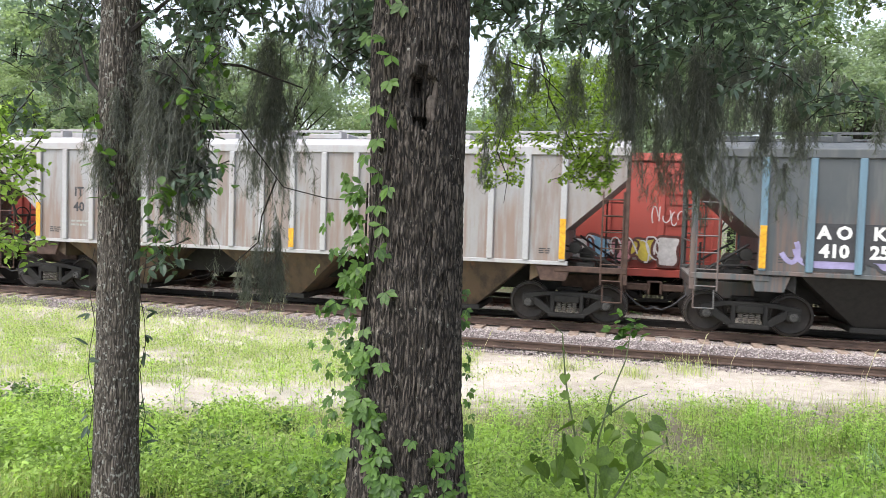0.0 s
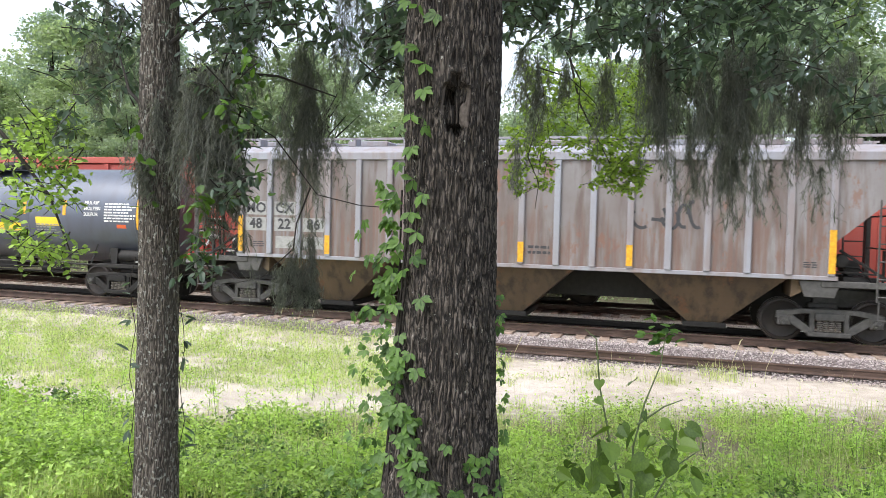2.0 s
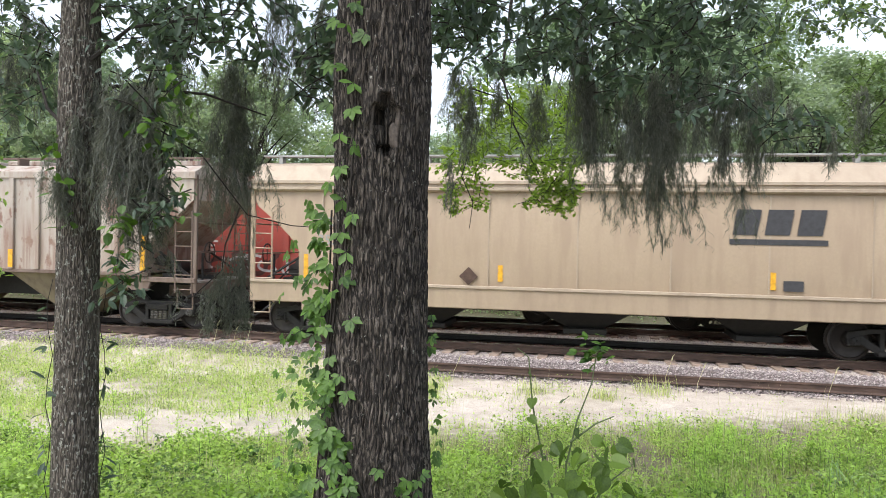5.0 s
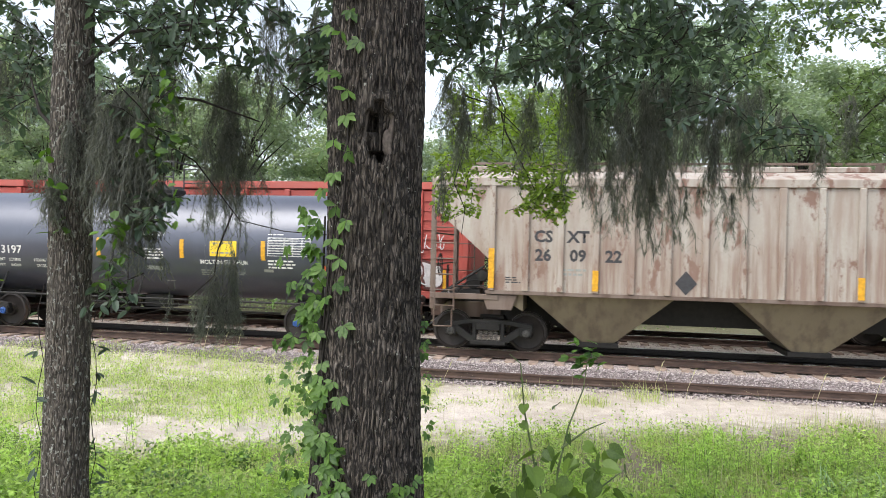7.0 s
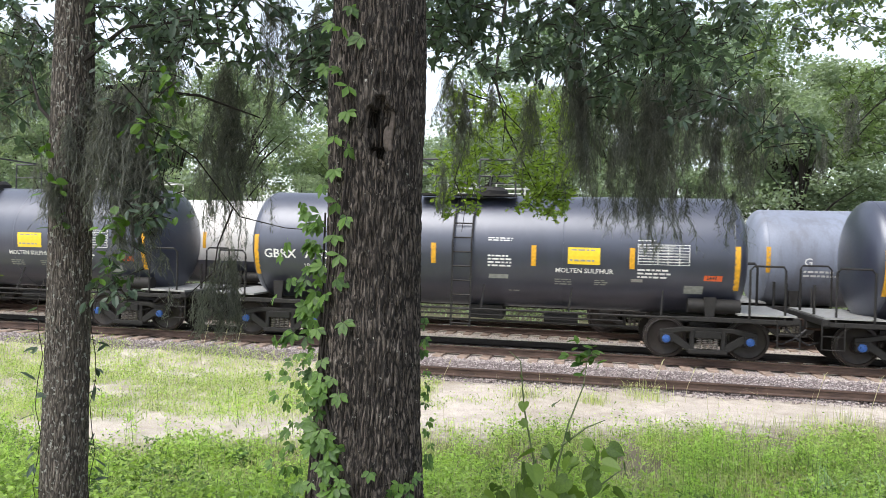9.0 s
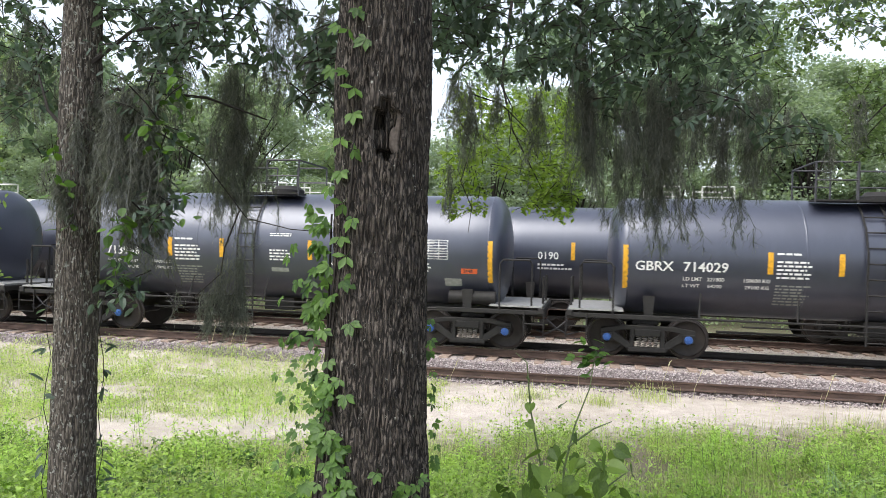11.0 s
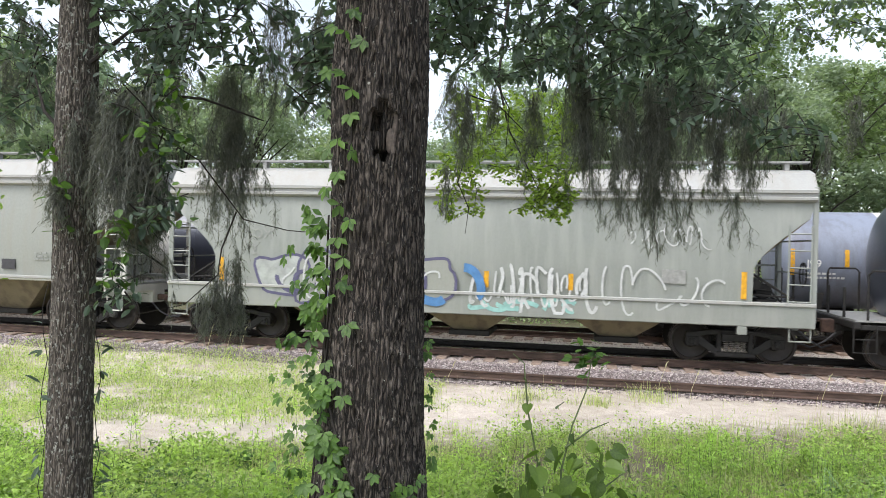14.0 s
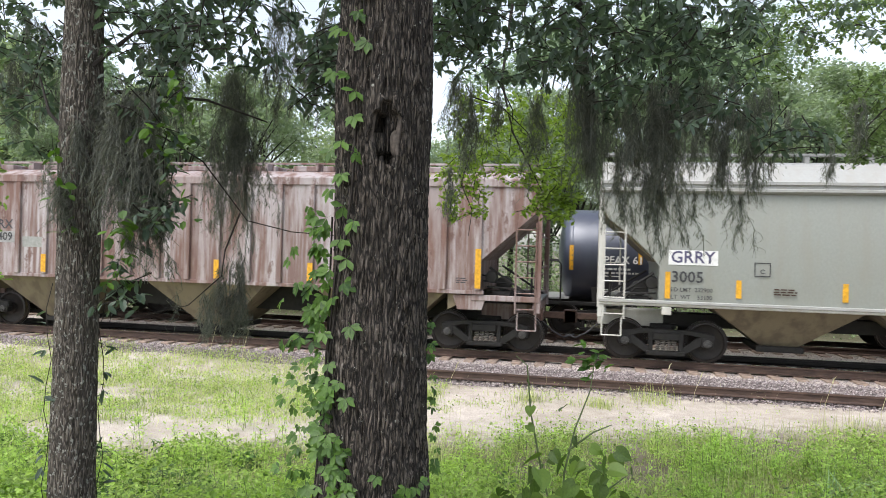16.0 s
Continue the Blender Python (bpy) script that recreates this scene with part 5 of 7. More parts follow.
BLUEGRASS = foliage("broad_grass_blade", (0.10, 0.19, 0.08), (0.40, 0.55, 0.30), 0.4, 0.5, 1.5)
DRYGRASS = foliage("dry_grass_blade", (0.32, 0.30, 0.16), (0.56, 0.52, 0.34), 0.25, 0.7, 0.9)
# Pale greyish greens: distance haze is mixed into these leaf colours.
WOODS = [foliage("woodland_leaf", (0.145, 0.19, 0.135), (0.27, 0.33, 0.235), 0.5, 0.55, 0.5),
         foliage("haze_pale_leaf", (0.17, 0.22, 0.135), (0.32, 0.39, 0.245), 0.5, 0.55, 0.5),
         foliage("haze_blue_leaf", (0.14, 0.195, 0.15), (0.26, 0.33, 0.25), 0.5, 0.6, 0.5)]
MOSS = foliage("spanish_moss", (0.040, 0.042, 0.038), (0.20, 0.21, 0.185), 0.3, 0.9, 6)
TWIG = plain("dark_twig_bark", (0.028, 0.023, 0.019), 0.9, 0, 0.4, 20)
STEM = plain("green_stem", (0.10, 0.14, 0.05), 0.6, 0, 0.3, 20)


def bark_material(name, dark, mid, pale, scale, lichen):
    m, n, l, p = nodes_of(name)
    tc = n.new("ShaderNodeTexCoord")
    mp = n.new("ShaderNodeMapping")
    mp.inputs["Scale"].default_value = (1, 1, 0.13)
    wob = n.new("ShaderNodeTexNoise")
    wob.inputs["Scale"].default_value, wob.inputs["Detail"].default_value = 9.0, 4.0
    l.new(tc.outputs["Object"], wob.inputs["Vector"])
    sh = n.new("ShaderNodeVectorMath")
    sh.operation = "MULTIPLY_ADD"
    sh.inputs[1].default_value = (0.035, 0.035, 0.12)
    l.new(wob.outputs["Color"], sh.inputs[0])
    l.new(tc.outputs["Object"], sh.inputs[2])
    l.new(sh.outputs[0], mp.inputs[0])
    vo = n.new("ShaderNodeTexVoronoi")
    vo.feature = "DISTANCE_TO_EDGE"
    vo.inputs["Scale"].default_value = scale
    l.new(mp.outputs[0], vo.inputs["Vector"])
    furrow = noise_of(n, l, scale * 1.5, 6, (1, 1, 0.07), 0.65)
    fine = noise_of(n, l, scale * 3, 6, (1, 1, 0.10), 0.72)
    spots = noise_of(n, l, 42, 3, (1, 1, 0.8))
    stain = noise_of(n, l, 2.4, 5)
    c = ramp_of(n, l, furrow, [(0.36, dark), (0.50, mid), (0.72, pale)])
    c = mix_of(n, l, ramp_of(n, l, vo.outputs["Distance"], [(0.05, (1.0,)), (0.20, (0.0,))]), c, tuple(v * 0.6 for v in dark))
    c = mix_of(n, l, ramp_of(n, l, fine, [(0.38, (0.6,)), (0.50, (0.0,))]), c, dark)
    c = mix_of(n, l, ramp_of(n, l, fine, [(0.57, (0.0,)), (0.70, (0.28,))]), c, tuple(min(1, v * 1.15) for v in pale))
    c = mix_of(n, l, ramp_of(n, l, stain, [(0.5, (0.0,)), (0.7, (0.5,))]), c, tuple(v * 0.45 for v in mid))
    c = mix_of(n, l, ramp_of(n, l, spots, [(0.655 - lichen * 0.055, (0.0,)), (0.68 - lichen * 0.05, (0.85,))]), c, (0.42, 0.43, 0.38))
    l.new(c, p.inputs["Base Color"])
    p.inputs["Roughness"].default_value = 0.93
    ht = mix_of(n, l, 0.5, ramp_of(n, l, vo.outputs["Distance"], [(0.0, (0,)), (0.3, (1,))]), ramp_of(n, l, fine, [(0.2, (0,)), (0.8, (1,))]))
    bump_of(n, l, p, ht, 1.0, 0.025)
    return m


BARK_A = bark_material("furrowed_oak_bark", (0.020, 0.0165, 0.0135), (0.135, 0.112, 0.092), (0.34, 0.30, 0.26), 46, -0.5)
BARK_B = bark_material("grey_lichened_bark", (0.085, 0.073, 0.060), (0.23, 0.20, 0.165), (0.36, 0.325, 0.28), 60, 1.1)
HEARTWOOD = plain("weathered_scar_wood", (0.10, 0.083, 0.07), 0.9, 0, 0.6, 34, 0.012)


def trunk_mesh(cx, cy, radii, material, around, rows, depth, freq, knot=None):
    """An upright trunk with furrowed bark; radii: height, radius."""
    zs = np.linspace(radii[0][0], radii[-1][0], rows)
    rs = np.interp(zs, [a for a, _ in radii], [b for _, b in radii])
    face = math.atan2(-cy, -cx)
    v = []
    for z, r in zip(zs, rs):
        for k in range(around):
            a = 2 * math.pi * k / around
            ca, sa = math.cos(a), math.sin(a)
            q = (ca * r * freq, sa * r * freq, z * freq * 0.17)
            n1 = noise.noise(q)
            n2 = noise.noise((q[0] * 2.3, q[1] * 2.3, q[2] * 3.1))
            ridge = 1 - 2 * abs(n1) - 0.45 * abs(n2)
            wide = noise.noise((ca * 1.4, sa * 1.4, z * 0.8))
            rr = r + depth * ridge + 0.05 * r * wide
            if knot:
                kz, ka, kh, kw = knot
                da = (a - face - ka + math.pi) % (2 * math.pi) - math.pi
                e = math.hypot((z - kz) / kh, da * r / kw) + 0.35 * noise.noise((z * 14, da * 6, 1))
                rr += 0.016 * math.exp(-((e - 1.0) / 0.22) ** 2)
                if e < 0.95:
                    low = (z - kz) / kh
                    rr -= 0.045 + (0.10 if low < -0.6 else 0.0) + (0.10 if 0.05 < low < 0.6 and da < -0.02 else 0)
            v.append((cx + ca * rr, cy + sa * rr, z))
    f = [(j * around + k, j * around + (k + 1) % around, (j + 1) * around + (k + 1) % around, (j + 1) * around + k) for j in range(rows - 1) for k in range(around)]
    return raw("trunk", v, f, material, True)


def leaf_cloud(points, sizes, rng, droop=0.35, width=1.0, oval=False):
    """Many folded leaves: each two blades of a quad along a bent midrib."""
    n = len(points)
    p = np.asarray(points, float)
    s = np.asarray(sizes, float)[:, None]
    az = rng.uniform(0, 2 * math.pi, n)
    el = rng.normal(-droop, 0.5, n)
    d = np.stack([np.cos(az) * np.cos(el), np.sin(az) * np.cos(el), np.sin(el)], 1)
    up = np.tile([0.0, 0.0, 1.0], (n, 1)) + rng.normal(0, 0.35, (n, 3))
    side = np.cross(d, up)
    side /= np.linalg.norm(side, axis=1, keepdims=True) + 1e-9
    nor = np.cross(side, d)
    w = 0.21 * width
    a = p
    m = p + d * s * 0.5 - nor * s * 0.04
    e = p + d * s - nor * s * 0.14
    l = p + d * s * 0.45 + side * s * w + nor * s * 0.03
    r = p + d * s * 0.45 - side * s * w + nor * s * 0.03
    if oval:
        l1, r1 = (p + d * s * 0.27 + k * side * s * w * 0.92 + nor * s * 0.02 for k in (1, -1))
        l2, r2 = (p + d * s * 0.70 + k * side * s * w * 0.88 - nor * s * 0.02 for k in (1, -1))
        v = np.stack([a, l1, l2, e, r2, r1, m], 1).reshape(-1, 3)
        base = np.arange(n)[:, None] * 7
        return v, np.concatenate([base + np.array([[i, (i + 1) % 6, 6]]) for i in range(6)])
    v = np.stack([a, l, e, r, m], 1).reshape(-1, 3)
    base = np.arange(n)[:, None] * 5
    f = np.concatenate([base + np.array([[0, 4, 1]]), base + np.array([[1, 4, 2]]), base + np.array([[0, 3, 4]]), base + np.array([[4, 3, 2]])])
    return v, f


def leaves(name, points, sizes, seed, material, parent, label="", droop=0.35, width=1.0, kind="stuff"):
    rng = np.random.default_rng(seed)
    v, f = leaf_cloud(points, sizes, rng, droop, width, True)
    return part(name, raw(name, v.tolist(), f.tolist(), material), material, parent, label, kind=kind)


def sprays(rng, count, box, twig_len=0.35, per=9, thick=0.25):
    """Twigs with leaves scattered in a box of bearings (a0, a1, b0, b1, near, far)."""
    a0, a1, b0, b1, d0, d1 = box
    pts, twigs = [], []
    for _ in range(count):
        d = rng.uniform(d0, d1)
        c = aim(rng.uniform(a0, a1), rng.uniform(b0, b1), d)
        w = Vector(rng.normal(0, 1, 3))
        w.z = w.z * 0.4 - 0.35
        w.normalize()
        w *= twig_len * rng.uniform(0.6, 1.3)
        twigs.append((c - w * 0.5, c, c + w * 0.5 + Vector((0, 0, -0.04))))
        for k in range(per):
            t = k / per - 0.5
            pts.append(tuple(c + w * t + Vector(rng.normal(0, 0.02, 3))))
    return pts, twigs


def moss_mesh(name, rng, length, width, strands, curl=0.02, hair=0.0021):
    """A hanging beard of moss: wandering strings of short frizzy hairs, thick in places."""
    segs = 5
    v, f = [], []
    strings = max(3, int(strands / 20))
    for k in range(strings):
        ang, rad = rng.uniform(0, 6.28), width * 0.5 * rng.random() ** 0.7
        x, y = rad * math.cos(ang), rad * 0.6 * math.sin(ang)
        z = -length * 0.45 * rng.random() ** 1.6
        reach = length * rng.uniform(0.35, 0.92) if k > 3 else length * rng.uniform(0.8, 1.0)
        reach = min(reach, length * (1.02 - 0.4 * rad / (width * 0.5)) + z)
        if reach < 0.05:
            continue
        steps = 12
        path = [np.array((x, y, z))]
        lean = rng.normal(0, 0.05, 2)
        for i in range(steps):
            lean = lean * 0.7 + rng.normal(0, curl * 3.0, 2)
            path.append(path[-1] + np.array((lean[0] * reach / steps * 3, lean[1] * reach / steps * 3, -reach / steps)))
        path = np.array(path)
        knot = rng.uniform(0, 6.28)
        count = int(22 + 165 * reach)
        for j in range(count):
            t = rng.random() ** 1.15
            if math.sin(knot + t * reach * 22) < rng.uniform(-1.5, 0.6):
                continue
            q = t * steps
            i = min(int(q), steps - 1)
            base = path[i] + (path[i + 1] - path[i]) * (q - i)
            o = rng.normal(0, 1, 3)
            o[2] = -abs(o[2]) * 0.6 - 0.25
            ln = rng.uniform(0.03, 0.12) * (1.1 - 0.25 * t)
            turn = rng.uniform(0, 6.28)
            w = hair * rng.uniform(0.6, 1.2)
            n0 = len(v)
            spin = rng.normal(0, 1.5)
            for m in range(segs):
                u = m / (segs - 1)
                ca, sa = math.cos(spin * u * 2.5), math.sin(spin * u * 2.5)
                px = base[0] + (o[0] * ca - o[1] * sa) * ln * 0.45 * u + rng.normal(0, 0.003)
                py = base[1] + (o[0] * sa + o[1] * ca) * ln * 0.45 * u + rng.normal(0, 0.003)
                pz = base[2] + o[2] * ln * 0.45 * u - ln * 0.55 * u * u
                c, d = math.cos(turn + m) * w, math.sin(turn + m) * w
                v += [(px - c, py - d, pz), (px + c, py + d, pz)]
            f += [(n0 + 2 * m, n0 + 2 * m + 1, n0 + 2 * m + 3, n0 + 2 * m + 2) for m in range(segs - 1)]
        # the string itself
        n0 = len(v)
        for i in range(steps + 1):
            v += [(path[i][0] - hair, path[i][1], path[i][2]), (path[i][0] + hair, path[i][1], path[i][2])]
        f += [(n0 + 2 * m, n0 + 2 * m + 1, n0 + 2 * m + 3, n0 + 2 * m + 2) for m in range(steps)]
    return raw(name, v, f, MOSS)


def hang_moss(top, length, width, strands, seed, curl=0.016, label="grey-green Spanish moss hanging in a loose beard"):
    rng = np.random.default_rng(seed)
    ob = new("spanish_moss", moss_mesh("spanish_moss", rng, length, width, strands, curl))
    ob.location = top
    return tagged(ob, label, "moss", "hanging moss", "stuff")


def big_oak():
    tree = new("oak_tree")
    tagged(tree, "thick furrowed oak trunk with a hollow scar and dark leaves", "tree")
    radii = [(0.2, 0.46), (0.5, 0.39), (1.0, 0.312), (1.42, 0.278), (1.9, 0.258), (2.42, 0.247), (2.87, 0.244), (3.19, 0.256), (3.5, 0.255), (3.83, 0.243), (5.0, 0.22), (7.0, 0.17)]
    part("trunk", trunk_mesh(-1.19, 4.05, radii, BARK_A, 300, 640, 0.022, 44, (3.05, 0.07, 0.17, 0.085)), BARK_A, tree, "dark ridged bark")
    # healed scar wood inside the hollow
    eye = Vector((1.19, -4.05, 0)).normalized()
    across = Vector((4.05, 1.19, 0)).normalized()
    c = Vector((-1.19, 4.05, 3.05))
    for path, r0, r1 in (([(0.02, 0.185), (-0.025, 0.165), (-0.052, 0.10), (-0.064, 0.0), (-0.060, -0.10), (-0.03, -0.165), (0.02, -0.185)], 0.013, 0.011),
                         ([(0.03, 0.185), (0.075, 0.14), (0.092, 0.08), (0.082, 0.02), (0.072, -0.05), (0.078, -0.12)], 0.018, 0.016)):
        pts = [c + across * a + eye * (math.sqrt(0.245 ** 2 - a * a) - 0.006) + Vector((0, 0, b)) for a, b in path]
        part("healed_scar", Build().tube(pts, r0, 9, r1), HEARTWOOD, tree, "grey healed wood round the hollow", smooth=True)
    knob = c + across * 0.060 + eye * 0.218 + Vector((0, 0, -0.045))
    part("healed_scar", Build().lathe([(-0.078, 0.003), (-0.062, 0.017), (-0.03, 0.024), (0.02, 0.026), (0.05, 0.018), (0.066, 0.003)], "z", 12, tuple(knob)), HEARTWOOD, tree, "pale swollen wood inside the hollow", smooth=True)
    rng = np.random.default_rng(3)
    limbs = [[(-1.19, 4.05, 4.6), (-0.4, 4.9, 5.0), (0.5, 5.8, 5.1), (1.4, 6.4, 5.2), (2.4, 6.8, 5.3)],
             [(-1.19, 4.05, 4.9), (-1.6, 4.9, 5.1), (-2.3, 5.5, 4.9), (-3.0, 5.8, 4.4)],
             [(-1.1, 4.2, 4.4), (-0.7, 5.2, 4.55), (-0.2, 6.2, 4.5), (0.4, 7.2, 4.3)],
             [(-1.19, 4.05, 5.5), (-1.0, 3.0, 6.0), (-0.5, 1.5, 6.2), (0.2, 0.2, 6.0)],
             [(-1.19, 4.05, 5.3), (-2.0, 3.4, 5.9), (-2.9, 2.3, 6.2)]]
    for path in limbs:
        part("limb", Build().tube(path, 0.075, 8, 0.018), TWIG, tree, "dark side limb", smooth=True)
    pts, tw = [], []
    for count, box in ((105, (0.0, 1.75, 2.35, 3.6, 5.2, 7.2)), (140, (1.75, 4.15, 1.7, 3.7, 5.3, 7.0)), (80, (1.7, 3.9, 2.6, 3.6, 5.4, 6.6)), (120, (-4.2, -1.25, 2.45, 3.7, 5.0, 6.4)), (24, (4.0, 6.6, 2.9, 3.7, 6.0, 7.5)), (26, (-2.0, -1.2, 1.9, 2.6, 5.0, 5.8)), (14, (4.1, 5.3, 1.4, 1.85, 5.6, 6.2)), (60, (-0.4, 0.5, 2.5, 3.7, 5.4, 7.0))):
        a, t = sprays(rng, count, box, 0.36, 11)
        pts += a
        tw += t
    sz = rng.uniform(0.065, 0.12, len(pts))
    leaves("leaves", pts, sz, 8, LEAF_A, tree, "dark glossy oval leaves", 0.45, 1.1)
    b = Build()
    for t in tw:
        b.tube(t, 0.006, 4, 0.002, cap=False)
    part("brushwood", b, TWIG, tree, kind="stuff")
    # the high crown that shades the trunk
    n = 3200
    up = np.stack([rng.normal(-1.0, 2.6, n), rng.normal(3.9, 2.2, n), rng.uniform(5.3, 8.6, n)], 1)
    leaves("high_leaves", up, rng.uniform(0.12, 0.2, n), 9, LEAF_A, tree, "dark oval leaves of the high crown", 0.3, 1.2)


def slim_tree():
    tree = new("slim_oak_tree")
    tagged(tree, "slim straight trunk with pale lichen spots and clinging moss", "tree")
    radii = [(0.1, 0.17), (0.5, 0.140), (0.78, 0.131), (1.25, 0.128), (1.79, 0.124), (2.37, 0.119), (2.87, 0.121), (3.41, 0.115), (3.95, 0.106), (7.0, 0.085)]
    part("trunk", trunk_mesh(-3.22, 4.15, radii, BARK_B, 160, 460, 0.010, 55), BARK_B, tree, "grey bark with pale lichen spots")
    for path in ([(-3.2, 4.1, 3.25), (-3.0, 4.2, 3.38), (-2.6, 4.6, 3.40), (-2.3, 4.9, 3.3)], [(-3.2, 4.1, 4.3), (-3.6, 4.3, 4.6), (-4.4, 4.8, 4.7)], [(-3.2, 4.15, 3.0), (-3.5, 4.2, 3.25), (-3.62, 4.25, 3.5)], [(-3.15, 4.1, 3.5), (-2.9, 4.2, 3.75), (-2.4, 4.5, 3.9)]):
        part("limb", Build().tube(path, 0.017, 6, 0.005), TWIG, tree, "thin dark limb", smooth=True)
    rng = np.random.default_rng(4)
    pts, tw = [], []
    for count, box in ((86, (-6.2, -5.0, 2.3, 3.7, 5.0, 6.3)), (26, (-6.6, -5.3, 1.3, 2.4, 4.8, 5.6)), (46, (-4.7, -3.3, 2.7, 3.6, 4.4, 5.2)), (30, (-4.4, -3.6, 0.9, 2.5, 4.3, 4.8)), (9, (-4.1, -3.7, 0.3, 0.75, 4.3, 4.6)), (8, (-4.5, -4.2, -0.9, 0.1, 4.4, 4.6))):
        a, t = sprays(rng, count, box, 0.28, 9)
        pts += a
        tw += t
    leaves("leaves", pts, rng.uniform(0.05, 0.10, len(pts)), 18, LEAF_A, tree, "dark pointed leaves", 0.4, 1.1)
    b = Build()
    for t in tw:
        b.tube(t, 0.005, 4, 0.002, cap=False)
    part("brushwood", b, TWIG, tree, kind="stuff")
    extra = []
    for count, box in ((20, (-4.05, -3.5, 0.3, 2.4, 4.2, 4.8)), (9, (-4.55, -4.25, -0.6, 0.9, 4.2, 4.5)), (8, (-5.35, -5.1, 0.3, 1.6, 4.4, 4.7))):
        extra += sprays(rng, count, box, 0.2, 5)[0]
    leaves("green_leaves", extra, rng.uniform(0.05, 0.09, len(extra)), 20, LEAF_E, tree, "mid-green oval leaves among the moss", 0.35, 1.5)
    n = 1300
    up = np.stack([rng.normal(-3.6, 1.4, n), rng.normal(3.9, 1.4, n), rng.uniform(4.9, 7.5, n)], 1)
    leaves("high_leaves", up, rng.uniform(0.10, 0.17, n), 19, LEAF_A, tree, "dark leaves of the high crown", 0.3, 1.2)


def bright_branches():
    rng = np.random.default_rng(6)
    for label, boxes, path in (
        ("drooping branch with small bright yellow-green leaves", ((150, (0.1, 1.85, 0.95, 2.1, 8.0, 9.6)), (60, (1.05, 1.75, 0.45, 1.15, 8.2, 8.8)), (36, (-0.05, 0.5, 0.45, 1.3, 8.2, 8.8))), [aim(0.9, 3.4, 8.8), aim(0.75, 2.3, 8.7), aim(0.9, 1.6, 8.6), aim(1.3, 0.8, 8.5)]),
        ("low branch with small green leaves reaching in beside the slim tree", ((60, (-7.4, -6.15, -0.55, 1.5, 5.0, 5.6)),), [aim(-8.5, 2.2, 5.4), aim(-7.3, 1.3, 5.3), aim(-6.6, 0.4, 5.3), aim(-6.3, -0.4, 5.3)]),
        ("leafy branch end with dense small green leaves", ((110, (5.3, 7.0, 1.2, 2.4, 7.4, 8.4)), (95, (4.7, 7.0, 2.75, 3.7, 7.8, 9.0)), (34, (4.1, 5.0, 2.3, 3.3, 7.8, 8.8))), [aim(8.0, 3.6, 8.0), aim(6.8, 2.6, 8.0), aim(5.9, 1.9, 7.9), aim(5.5, 1.5, 7.8)]),
    ):
        br = new("leafy_branch")
        tagged(br, label, "branch", "overhanging branches")
        pts, tw = [], []
        for count, box in boxes:
            a, t = sprays(rng, count, box, 0.32, 20)
            pts += a
            tw += t
        part("stem", Build().tube(path, 0.022, 6, 0.005), TWIG, br, smooth=True)
        leaves("leaves", pts, rng.uniform(0.04, 0.075, len(pts)), 30, LEAF_B if "bright" in label else LEAF_D if "low" in label else LEAF_G, br, "small leaves", 0.2, 1.5)
        b = Build()
        for t in tw:
            b.tube(t, 0.005, 4, 0.002, cap=False)
        part("brushwood", b, TWIG, br, kind="stuff")
    tw = new("bare_twig")
    tagged(tw, "thin bare dark twig trailing through the moss", "twig")
    b = Build().tube([aim(-4.7, 1.95, 5.2), aim(-4.2, 1.75, 5.3), aim(-3.3, 1.2, 5.4), aim(-2.7, 0.4, 5.5), aim(-2.1, 0.25, 5.5), aim(-1.5, 0.2, 5.4)], 0.007, 5, 0.003)
    part("twig", b, TWIG, tw)
    part("twig", Build().tube([aim(-2.8, 0.5, 5.4), aim(-3.0, 0.0, 5.4), aim(-3.05, -0.35, 5.4)], 0.007, 5, 0.004), TWIG, tw)
    part("twig", Build().tube([aim(-3.05, -0.35, 5.4), aim(-3.5, -0.75, 5.4), aim(-4.2, -0.9, 5.4)], 0.005, 5, 0.002), TWIG, tw)
    fork = new("bare_twig")
    tagged(fork, "forked dark twigs below the leaves", "twig")
    for path in ([aim(0.3, 2.1, 7), aim(0.75, 1.95, 7), aim(1.1, 1.6, 7), aim(1.25, 1.2, 7)], [aim(0.1, 1.9, 7), aim(0.35, 1.4, 7), aim(0.2, 0.9, 7), aim(0.35, 0.55, 7), aim(0.3, 0.2, 7)], [aim(0.6, 2.5, 7), aim(0.9, 1.9, 7), aim(0.85, 1.3, 7)]):
        part("twig", Build().tube(path, 0.008, 5, 0.003), TWIG, fork)


